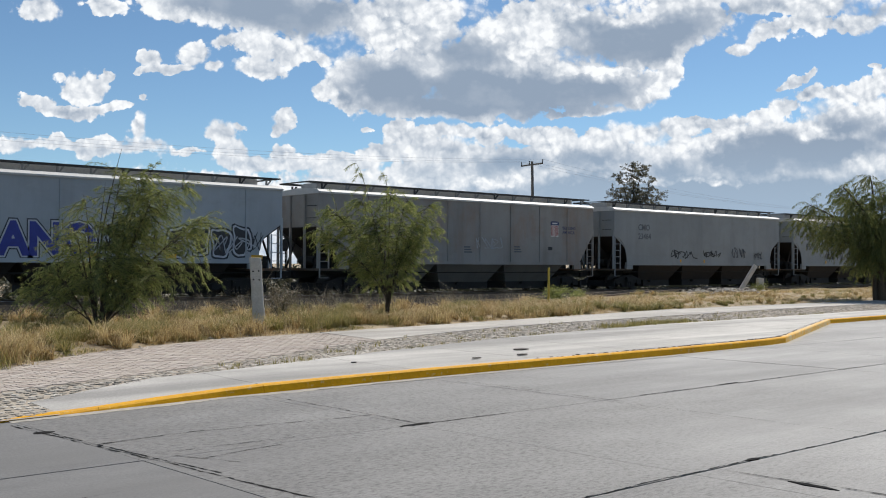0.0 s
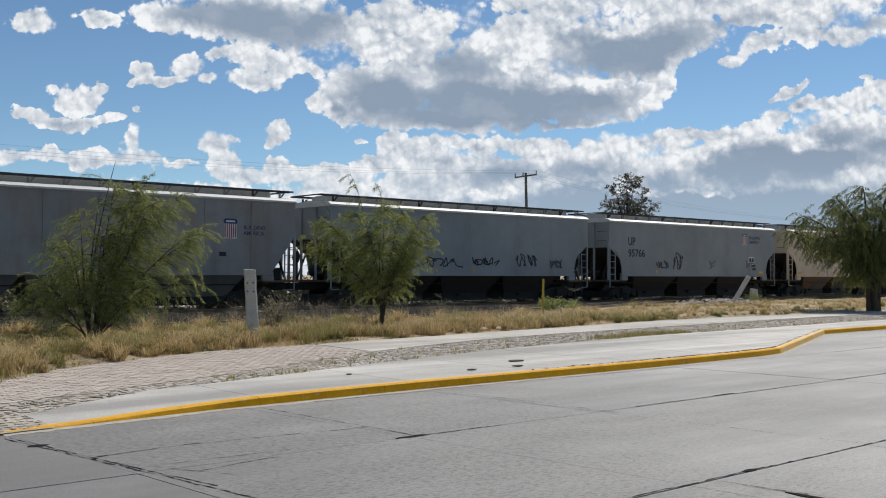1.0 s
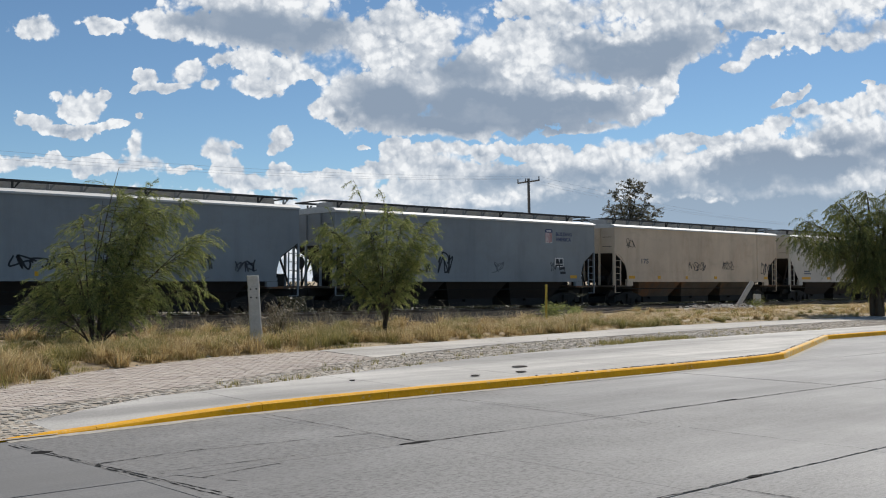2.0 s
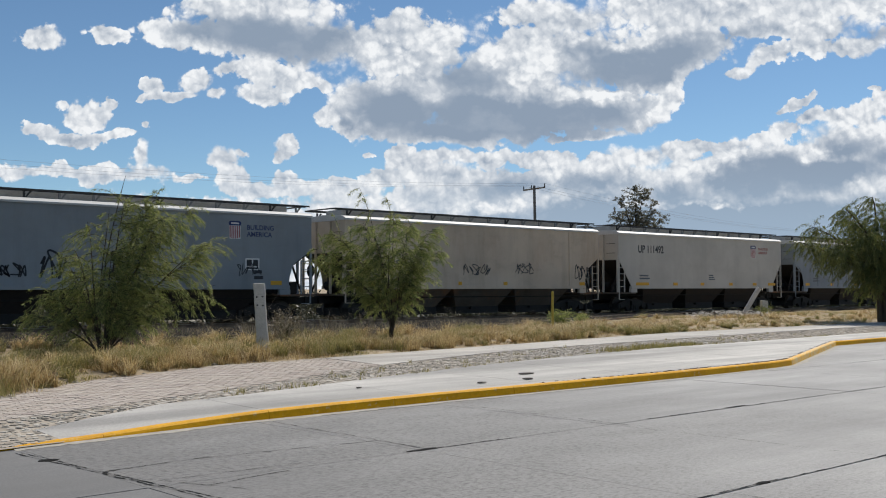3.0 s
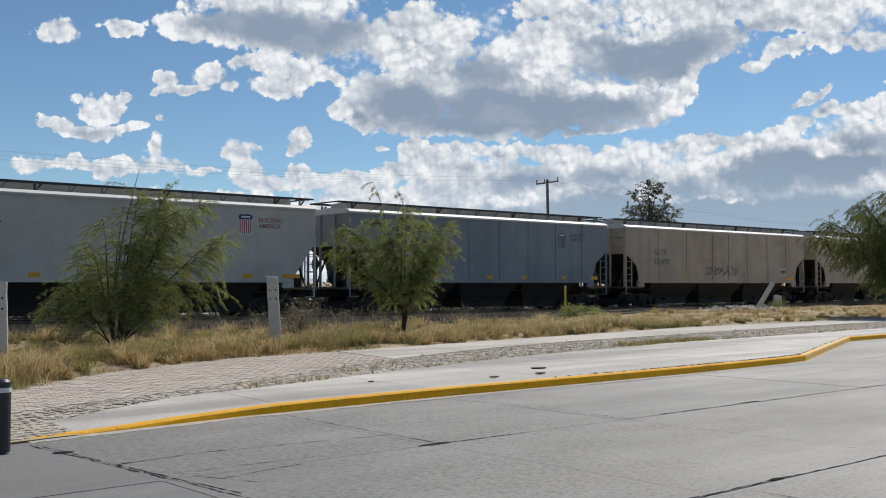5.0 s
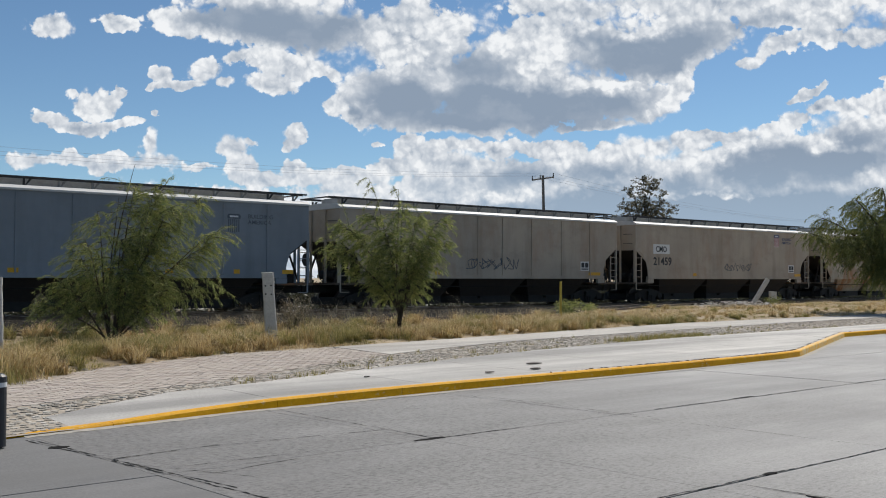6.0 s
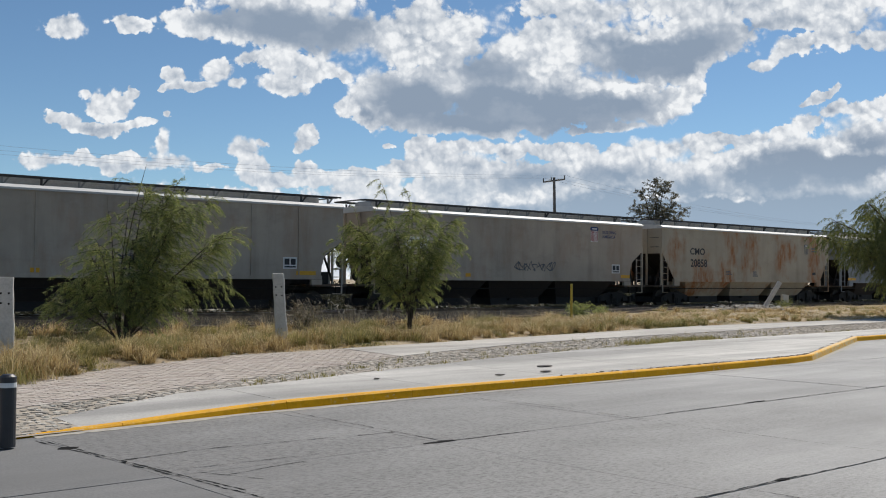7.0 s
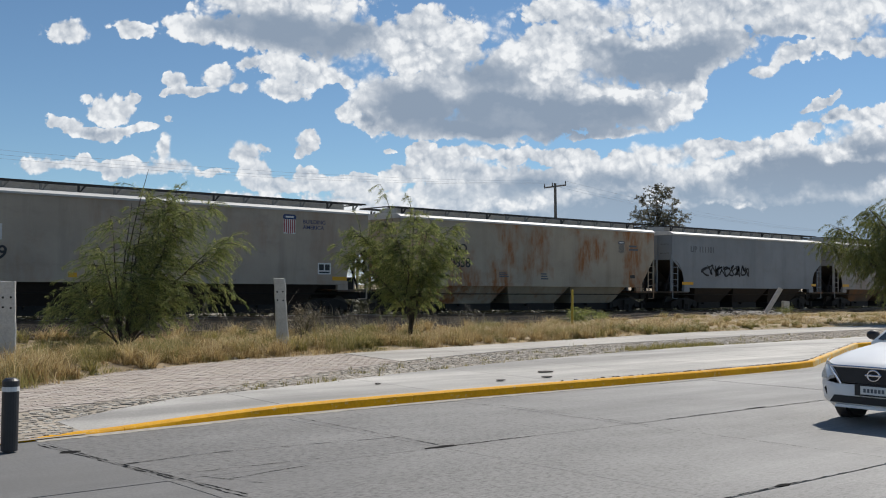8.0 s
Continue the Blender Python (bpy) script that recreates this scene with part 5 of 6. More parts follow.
def cobbles():
    rnd = random.Random(9)
    kinds = [lump(rnd, 0.061) for _ in range(8)]
    spots = []
    x = -6.0
    while x < 52:
        step = 0.106 if x < 26 else 0.16
        lo = along(SLAB_BACK, x) + 0.06 if x > 3.95 else along(KERB, x) + 0.12
        hi = along(STONE_BACK, x)
        y = lo
        while y < hi:
            spots.append((x + rnd.uniform(-0.04, 0.04), y + rnd.uniform(-0.03, 0.03), rnd.uniform(0, 360), rnd.choice(kinds), rnd.uniform(0.85, 1.25)))
            y += step
        x += step
    near = [s for s in spots if 2.4 < s[0] < 8.5][:290]
    chosen = set(id(s) for s in near)
    for x, y, a, me, k in near:
        ob = place("cobble", me, PAVING, m=pose(x, y, BASE_Z(x, y), 0, 0, a))
        ob.scale = (k, k, 1)
    verts, faces = [], []
    for s in spots:
        if id(s) in chosen:
            continue
        x, y, a, me, k = s
        z, ca, sa, b = BASE_Z(x, y), cos(radians(a)), sin(radians(a)), len(verts)
        verts += [(x + k * (ca * v.co.x - sa * v.co.y), y + k * (sa * v.co.x + ca * v.co.y), z + v.co.z) for v in me.vertices]
        faces += [tuple(b + i for i in p.vertices) for p in me.polygons]
    sheet("cobbles", verts, faces, M_COBBLES, "stuff", "", PAVING)


def footpath():
    """Smooth concrete path that carries on where the pavers end."""
    xs = [12.0, 14.6, 17.4, 20.2, 23.0, 26, 29, 32, 36, 40, 45, 52, 60, 78]
    for a, b in zip(xs, xs[1:]):
        cuts = sorted([a + 0.006, b - 0.006] + [p[0] for p in STONE_BACK + PAVING_BACK if a + 0.1 < p[0] < b - 0.1])
        bm = bmesh.new()
        rows = [[bm.verts.new((x + q, y, z)) for q, y, z in ((0, along(STONE_BACK, x) + 0.03, 0.06), (0, along(STONE_BACK, x) + 0.03, 0.150), (0.25, along(PAVING_BACK, x) + 0.06, 0.155), (0.25, along(PAVING_BACK, x) + 0.06, 0.06))] for x in cuts]
        for r, s in zip(rows, rows[1:]):
            for i in range(3):
                bm.faces.new((r[i], s[i], s[i + 1], r[i + 1]))
        bm.faces.new(rows[0]), bm.faces.new(rows[-1][::-1])
        bmesh.ops.recalc_face_normals(bm, faces=bm.faces[:])
        part("path_slab", bm, M_PATH, PAVING)


def pavers():
    rnd = random.Random(10)
    me = bpy.data.meshes.new("paver")
    bm = boxes((-0.098, 0.098, -0.048, 0.048, -0.04, 0.009))
    for v in bm.verts:
        if v.co.z > 0:
            v.co.x *= 0.985
            v.co.y *= 0.965
    bm.to_mesh(me)
    bm.free()
    me.materials.append(M_PAVER)
    near, verts, faces = 0, [], []
    corner = [tuple(v.co) for v in me.vertices]
    quads = [tuple(p.vertices) for p in me.polygons]
    turn = radians(4)
    ct, st = cos(turn), sin(turn)
    for i in range(-30, 250):
        for j in range(0, 100):
            u, w = i * 0.205 + 0.1 * (j % 2), j * 0.105
            x, y = u * ct - w * st + 1.0, u * st + w * ct + 10.6
            if x < -5 or x > 12.2 + 0.12 * (y - 16) or not along(STONE_BACK, x) + 0.05 < y < along(PAVING_BACK, x) + 0.05:
                continue
            z, a = BASE_Z(x, y) + rnd.uniform(-0.004, 0.002), turn + rnd.uniform(-0.03, 0.03)
            if near < 290 and 4.0 < x < 6.0:
                near += 1
                place("paver", me, PAVING, m=pose(x, y, z, 0, 0, math.degrees(a)))
                continue
            ca, sa, b = cos(a), sin(a), len(verts)
            verts += [(x + ca * p - sa * q, y + sa * p + ca * q, z + r) for p, q, r in corner]
            faces += [tuple(b + k for k in f) for f in quads]
    sheet("pavers", verts, faces, M_PAVERS, "stuff", "", PAVING)


# ---- plants ----
def leaf_material(name, tones, glow=0.42, rough=0.6):
    k = Mat(name, rough)
    c = k.ramp(k.random(True), *tones)
    k.colour(c)
    tr, mx = k.t.nodes.new("ShaderNodeBsdfTranslucent"), k.t.nodes.new("ShaderNodeMixShader")
    k.t.links.new(c, tr.inputs["Color"])
    mx.inputs[0].default_value = glow
    k.t.links.new(k.b.outputs[0], mx.inputs[1])
    k.t.links.new(tr.outputs[0], mx.inputs[2])
    k.t.links.new(mx.outputs[0], k.t.nodes["Material Output"].inputs["Surface"])
    return k.m


M_FRONDS = leaf_material("feathery_foliage", ((0.0, (0.13, 0.165, 0.05)), (0.5, (0.26, 0.30, 0.09)), (0.85, (0.41, 0.42, 0.14)), (1.0, (0.58, 0.53, 0.24))), 0.55)
M_FRONDS_DEEP = leaf_material("deep_green_foliage", ((0.0, (0.085, 0.11, 0.035)), (0.6, (0.17, 0.195, 0.06)), (1.0, (0.31, 0.30, 0.10))), 0.5)
M_GREYLEAF = leaf_material("grey_green_foliage", ((0.0, (0.085, 0.082, 0.06)), (0.6, (0.17, 0.165, 0.12)), (1.0, (0.28, 0.265, 0.20))), 0.35)
M_STRAW = leaf_material("dry_straw_grass", ((0.0, (0.15, 0.095, 0.04)), (0.3, (0.36, 0.245, 0.095)), (0.7, (0.56, 0.425, 0.20)), (1.0, (0.78, 0.65, 0.38))), 0.4)
M_GREENGRASS = leaf_material("yellow_green_grass", ((0.0, (0.13, 0.12, 0.035)), (0.5, (0.26, 0.235, 0.07)), (1.0, (0.50, 0.41, 0.18))), 0.4)
M_WEED = leaf_material("dry_weed", ((0.0, (0.09, 0.07, 0.045)), (0.6, (0.20, 0.16, 0.10)), (1.0, (0.36, 0.31, 0.21))), 0.2)
M_SCRUB = leaf_material("grey_scrub", ((0.0, (0.030, 0.035, 0.020)), (0.6, (0.060, 0.065, 0.035)), (1.0, (0.11, 0.105, 0.065))), 0.15)
M_BARK = simple("grey_brown_bark", (0.085, 0.068, 0.05), 0.9, 0.0, 0.4, 14, 0.7)
M_TWIG = simple("olive_twig", (0.075, 0.075, 0.035), 0.85, 0.0, 0.35, 14)
RIGHT, DEEP = Vector((0.757, -0.653, 0)), Vector((0.653, 0.757, 0))


def tube(bm, pts, r0, r1, n=6):
    """One unbroken tapering tube through points."""
    pts = [Vector(p) for p in pts]
    side, last = None, None
    for i, p in enumerate(pts):
        d = (pts[min(i + 1, len(pts) - 1)] - pts[max(i - 1, 0)]).normalized()
        side = d.orthogonal().normalized() if side is None else (side - d * side.dot(d)).normalized()
        up, r = d.cross(side), r0 + (r1 - r0) * i / (len(pts) - 1)
        ring = [bm.verts.new(p + (side * cos(2 * pi * k / n) + up * sin(2 * pi * k / n)) * r) for k in range(n)]
        if last:
            for k in range(n):
                bm.faces.new((last[k], last[(k + 1) % n], ring[(k + 1) % n], ring[k]))
        last = ring


def weeping_tree(name, base, limbs, label, category, trunk_r, twig_len, twigs, leaves, leaf, material, seed, fork=0.15, droop=1.0):
    """A feathery tree. limbs: tips as (to the side, in depth, height, share of twigs)."""
    rnd = random.Random(seed)
    tree = tagged(new(name), label, category)
    tree.location = base
    trunk, twig_bm = bmesh.new(), bmesh.new()
    verts, faces = [], []
    total = sum(l[3] for l in limbs)
    for a, d, h, share in limbs:
        tip = RIGHT * a + DEEP * d + Vector((0, 0, h))
        flat = Vector((tip.x, tip.y, 0))
        start = Vector((rnd.uniform(-1, 1) * trunk_r * 1.6, rnd.uniform(-1, 1) * trunk_r * 1.6, -0.15))
        pts = []
        wob = Vector((rnd.uniform(-1, 1), rnd.uniform(-1, 1), 0)) * 0.10
        for i in range(9):
            t = i / 8
            lean = max(0.0, (t - fork) / (1 - fork))
            p = start * (1 - t) + flat * (lean ** 1.25) + Vector((0, 0, h * (1 - (1 - t) ** 1.25))) + wob * sin(pi * t * 1.5)
            pts.append(p)
        tube(trunk, pts, trunk_r * rnd.uniform(0.75, 1.0), trunk_r * 0.12)
        for _ in range(max(1, int(twigs * share / total))):
            t = rnd.uniform(0.30, 1.0) ** 0.8
            f = t * 8
            i = min(7, int(f))
            p = pts[i].lerp(pts[i + 1], f - i)
            out = Vector((rnd.gauss(0, 1), rnd.gauss(0, 1), rnd.uniform(-0.1, 0.8))).normalized()
            out = (out + flat.normalized() * 0.5 if flat.length > 0.1 else out).normalized()
            ln = twig_len * rnd.uniform(0.45, 1.15) * (0.7 if t > 0.93 else 1.0)
            path = [p]
            way_ = out.copy()
            for s in range(6):
                way_ = (way_ + Vector((0, 0, -0.22 * droop)) + Vector((rnd.uniform(-1, 1), rnd.uniform(-1, 1), rnd.uniform(-1, 1))) * 0.10).normalized()
                path.append(path[-1] + way_ * ln / 6)
            tube(twig_bm, path, 0.008, 0.003, 3)
            for _l in range(leaves):
                f = rnd.uniform(0.12, 1.0) * 6
                i = min(5, int(f))
                q = path[i].lerp(path[i + 1], f - i)
                dirn = (path[i + 1] - path[i]).normalized()
                sidev = dirn.cross(Vector((rnd.gauss(0, 1), rnd.gauss(0, 1), rnd.gauss(0, 1)))).normalized()
                v = (dirn * rnd.uniform(0.4, 1.0) + sidev * rnd.uniform(0.3, 1.0) + Vector((0, 0, -0.35 * droop))).normalized()
                ll, lw = leaf[0] * rnd.uniform(0.6, 1.3), leaf[1] * rnd.uniform(0.7, 1.3)
                wv = v.cross(Vector((rnd.gauss(0, 1), rnd.gauss(0, 1), rnd.gauss(0, 1)))).normalized() * lw / 2
                b = len(verts)
                m = q + v * ll * 0.5
                e = q + v * ll + Vector((0, 0, -0.12 * ll * droop))
                verts += [tuple(q), tuple(m - wv), tuple(e), tuple(m + wv)]
                faces.append((b, b + 1, b + 2, b + 3))
    part("trunk", trunk, M_BARK, tree, smooth=True)
    tagged(part("fine_branching", twig_bm, M_TWIG, tree), kind="stuff")
    crown = sheet("crown", verts, faces, material, "", "", tree)
    return tree


weeping_tree("bushy_tree", (8.6, 21.33, 0.18),
             ((-1.15, 0.0, 1.35, 1.0), (-0.85, 0.4, 1.9, 1.1), (-0.55, -0.3, 2.3, 0.7), (0.35, 0.1, 3.95, 0.16), (0.05, 0.0, 3.2, 0.35), (0.9, 0.2, 3.4, 1.4), (1.45, -0.2, 3.0, 1.5), (-0.5, 0.2, 2.95, 0.6), (1.75, 0.1, 3.2, 1.2), (2.35, 0.0, 2.45, 0.9), (1.2, 0.0, 3.55, 0.9), (0.45, 0.1, 3.45, 0.8),
              (2.0, 0.1, 2.2, 0.9), (2.35, 0.3, 1.55, 0.35), (1.1, 0.5, 2.0, 1.2), (-0.4, 0.6, 1.5, 1.1), (0.5, -0.6, 1.6, 1.2), (1.4, -0.5, 1.25, 1.0), (0.2, 0.0, 2.3, 1.1), (-1.3, -0.2, 0.9, 0.6)),
             "bushy many-stemmed feathery tree growing from dry grass", "tree", 0.030, 0.84, 1050, 72, (0.095, 0.0070), M_FRONDS, 3, 0.02, 0.85)
weeping_tree("young_tree", (16.82, 21.78, 0.18),
             ((-1.75, 0.0, 2.35, 1.1), (-1.25, 0.3, 2.8, 1.1), (-0.65, -0.2, 3.25, 1.0), (-0.95, 0.0, 4.25, 0.18), (0.05, 0.2, 3.45, 0.9), (-0.1, 0.0, 3.9, 0.15), (0.55, -0.2, 3.2, 1.0), (0.85, 0.1, 2.7, 0.9),
              (0.45, 0.4, 2.2, 0.7), (-0.8, 0.5, 2.2, 1.0), (-0.35, -0.5, 2.7, 1.1), (0.9, -0.2, 1.75, 0.25), (-2.0, 0.1, 2.55, 0.6), (-1.55, -0.3, 3.0, 0.8), (1.15, 0.0, 3.1, 0.9), (1.2, 0.2, 2.5, 0.8)),
             "slender young tree with feathery yellow-green foliage on thin stems", "tree", 0.022, 0.72, 860, 68, (0.10, 0.0082), M_FRONDS, 7, 0.14, 0.8)
weeping_tree("weeping_tree", (43.2, 20.7, 0.15),
             ((-3.7, 0.0, 3.5, 1.2), (-2.9, 0.8, 4.2, 1.2), (-1.8, -0.5, 4.9, 1.1), (-0.5, 0.3, 5.5, 1.0), (0.8, 0.0, 5.7, 1.0), (2.0, 0.5, 5.2, 1.0), (3.2, 0.0, 4.4, 1.0), (3.8, -0.4, 3.4, 0.9),
              (-2.9, -1.0, 3.2, 1.1), (1.0, -1.5, 4.4, 1.0), (-1.0, 1.5, 4.6, 1.0), (2.2, 1.4, 4.0, 0.8), (-1.4, -1.2, 3.9, 1.1), (-0.3, -0.6, 4.6, 1.0)),
             "weeping feathery roadside tree with a dark trunk", "tree", 0.13, 1.35, 1500, 66, (0.15, 0.0145), M_FRONDS_DEEP, 11, 0.34, 1.25)
weeping_tree("broadleaf_tree", (85.8, 68.0, 0.2),
             ((-2.6, 0.0, 9.6, 1.0), (-1.6, 0.8, 11.2, 1.1), (-0.4, -0.5, 12.2, 1.0), (0.8, 0.3, 12.0, 1.1), (1.9, 0.0, 10.8, 1.0), (2.8, 0.5, 9.2, 1.0), (0.0, 1.0, 10.4, 0.9), (-2.9, 0.4, 8.2, 0.9), (2.9, -0.5, 7.6, 0.8), (0.6, -1.0, 9.0, 0.8)),
             "tall grey-green tree with an open crown behind the train", "tree", 0.16, 1.25, 620, 30, (0.24, 0.075), M_GREYLEAF, 13, 0.35, 0.25)


def blades(name, spots, material, label, category, seed):
    """Tufts of grass as one mesh: each spot is (x, y, height, spread, blades)."""
    rnd = np.random.RandomState(seed)
    verts, faces = [], []
    for x, y, h, spread, n in spots:
        z = ground_z(x, y) - 0.02
        for _ in range(n):
            a, l = rnd.uniform(0, 2 * pi), h * rnd.uniform(0.45, 1.1)
            lean = rnd.uniform(0.2, 1.9) * l
            bx, by = x + rnd.uniform(-spread, spread), y + rnd.uniform(-spread, spread)
            w = 0.002 + 0.004 * rnd.rand()
            px, py = -sin(a) * w, cos(a) * w
            mx, my, mz = bx + cos(a) * lean * 0.35, by + sin(a) * lean * 0.35, z + l * 0.62
            ex, ey, ez = bx + cos(a) * lean, by + sin(a) * lean, z + l * rnd.uniform(0.45, 1.0)
            b = len(verts)
            verts += [(bx - px, by - py, z), (bx + px, by + py, z), (mx + px * 0.8, my + py * 0.8, mz), (mx - px * 0.8, my - py * 0.8, mz), (ex, ey, ez)]
            faces += [(b, b + 1, b + 2, b + 3), (b + 3, b + 2, b + 4)]
    return tagged(sheet(name, verts, faces, material, "stuff"), label, category)


def verge():
    rnd = random.Random(21)
    straw, green, weeds = [], [], []
    n = 0
    while n < 13500:
        x = rnd.uniform(-2, 62) if rnd.random() < 0.45 else rnd.uniform(2, 30)
        edge = along(PAVING_BACK, x) + 0.10
        far = min(along(SIDING_LINE, x) - 0.95, 31.5)
        if far <= edge:
            continue
        y = edge + (far - edge) * rnd.random()
        n += 1
        clump = noise.noise((x * 0.8, y * 0.8, 7.0)) + 0.6 * noise.noise((x * 0.25, y * 0.3, 2.0))
        if clump < (-0.12 if x < 24 else -0.3) and rnd.random() < 0.8:
            continue
        tall = 0.05 + 0.22 * max(0, clump + 0.05) + 0.06 * rnd.random()
        if x > 24:
            tall *= 1.35
        if far - y < 1.0:
            tall *= 0.45
        if y - edge < 0.5:
            tall *= 0.7
        is_green = noise.noise((x * 0.3 + 4, y * 0.5, 1.0)) > (0.14 if x < 20 else 0.20)
        (green if is_green else straw).append((x, y, tall * (1.15 if is_green else 1.08), 0.11, 18))
    for _ in range(110):     # fuller bushes of dry grass along the edge
        x = rnd.uniform(4, 24)
        y = along(PAVING_BACK, x) + rnd.uniform(0.35, 2.2)
        pick = straw if rnd.random() < 0.6 else green
        for _k in range(9):
            pick.append((x + rnd.gauss(0, 0.20), y + rnd.gauss(0, 0.16), rnd.uniform(0.26, 0.50), 0.12, 26))
    for _ in range(420):     # round bunches of grass, bent outwards
        x = rnd.uniform(3.5, 30) if rnd.random() < 0.75 else rnd.uniform(28, 56)
        deep = min(along(SIDING_LINE, x) - 1.0, 30) - along(PAVING_BACK, x)
        if deep < 0.5:
            continue
        y = along(PAVING_BACK, x) + 0.2 + deep * rnd.random() ** 1.5
        h = rnd.uniform(0.22, 0.50) * (0.75 if x > 28 else 1.0)
        pick = straw if noise.noise((x * 0.5, y * 0.6, 12)) + 0.35 * rnd.uniform(-1, 1) > -0.02 else green
        for _k in range(3):
            pick.append((x + rnd.gauss(0, 0.07), y + rnd.gauss(0, 0.07), h * rnd.uniform(0.8, 1.1), 0.05, 60))
    for _ in range(1100):
        x = rnd.uniform(14, 46)
        green.append((x, along(SIDING_LINE, x) + rnd.uniform(-0.6, 1.6), rnd.uniform(0.05, 0.13), 0.12, 12))
    for _ in range(420):
        x = rnd.uniform(0, 60)
        lo = min(along(SIDING_LINE, x) + 0.4, 31.5)
        weeds.append((x, rnd.uniform(lo, 33.2), rnd.uniform(0.15, 0.6) * (1.0 if x < 26 else 0.6), 0.12, 7))
    for _ in range(190):
        weeds.append((rnd.uniform(10, 26), rnd.uniform(24.2, 31), rnd.uniform(0.40, 0.95), 0.16, 9))
    for _ in range(16):      # long arching stems behind the timber post
        weeds.append((13.6 + rnd.gauss(0, 0.5), 22.0 + rnd.gauss(0, 0.35), rnd.uniform(0.9, 1.35), 0.14, 7))
    blades("dry_grass", straw, M_STRAW, "dry straw-coloured grass tufts of the verge", "grass", 1)
    blades("green_grass", green, M_GREENGRASS, "yellow-green grass by the siding", "grass", 2)
    blades("dry_weeds", weeds, M_WEED, "tall dry weeds beside the track", "weeds", 3)
    tips = []
    for _ in range(170):
        x = rnd.uniform(7, 30)
        tips.append((x, along(SLAB_BACK, x) + rnd.choice((rnd.uniform(0.0, 0.12), rnd.uniform(0, along(STONE_BACK, x) - along(SLAB_BACK, x)))), rnd.uniform(0.04, 0.11), 0.06, 8))
    for _ in range(160):
        x = rnd.uniform(18.5, 22.5)
        tips.append((x, along(SLAB_BACK, x) + rnd.uniform(0.0, 0.5), rnd.uniform(0.08, 0.16), 0.08, 9))
    rows = np.random.RandomState(8)
    verts, faces = [], []
    for x, y, h, s, n in tips:
        for _ in range(n):
            a, bx, by = rows.uniform(0, 6.28), x + rows.uniform(-s, s), y + rows.uniform(-s, s)
            b = len(verts)
            z = 0.10
            verts += [(bx - sin(a) * 0.008, by + cos(a) * 0.008, z), (bx + sin(a) * 0.008, by - cos(a) * 0.008, z), (bx + cos(a) * h * 0.6, by + sin(a) * h * 0.6, z + h + 0.03)]
            faces.append((b, b + 1, b + 2))
    tagged(sheet("joint_weeds", verts, faces, M_GREENGRASS, "stuff"), "small weeds growing between the cobbles", "weeds")


verge()


def shrub(base, wide, high, count, material, label, seed):
    """A small shrub: a few stems and many thin leaves."""
    rnd = random.Random(seed)
    plant = tagged(new("shrub"), label, "shrub")
    plant.location = base
    stems, verts, faces = bmesh.new(), [], []
    for k in range(9):
        a, lean = rnd.uniform(0, 2 * pi), rnd.uniform(0.2, 1.0)
        tip = Vector((cos(a) * lean * wide / 2, sin(a) * lean * wide / 2, high * rnd.uniform(0.7, 1.0)))
        tube(stems, [Vector((0, 0, -0.05)), tip * 0.5 + Vector((0, 0, high * 0.1)), tip], 0.010, 0.004, 4)
        for _ in range(count // 9):
            t = rnd.uniform(0.25, 1.0)
            p = tip * t + Vector((rnd.gauss(0, 0.06), rnd.gauss(0, 0.06), rnd.gauss(0, 0.05))) * wide
            v = Vector((rnd.gauss(0, 1), rnd.gauss(0, 1), rnd.gauss(0.2, 0.8))).normalized() * rnd.uniform(0.05, 0.13)
            w = v.cross(Vector((rnd.gauss(0, 1), rnd.gauss(0, 1), rnd.gauss(0, 1)))).normalized() * 0.010
            b = len(verts)
            verts += [tuple(p), tuple(p + v * 0.5 - w), tuple(p + v), tuple(p + v * 0.5 + w)]
            faces.append((b, b + 1, b + 2, b + 3))
    part("stem", stems, M_TWIG, plant)
    sheet("foliage", verts, faces, material, "", "", plant)


shrub((27.6, 25.6, 0.2), 1.5, 0.62, 1400, M_FRONDS, "low green shrub growing beside the siding", 41)
shrub((30.0, 26.6, 0.2), 1.2, 0.45, 1000, M_FRONDS, "low green shrub growing between the rails", 42)
shrub((15.2, 24.6, 0.2), 1.1, 0.85, 900, M_WEED, "dry reddish-brown shrub beside the siding", 43)
shrub((12.9, 20.9, 0.2), 0.7, 0.75, 500, M_WEED, "dry thistle-like weed behind the timber post", 44)
shrub((49.5, 30.6, 0.15), 1.6, 0.55, 900, M_FRONDS_DEEP, "low shrub round the broken post", 45)


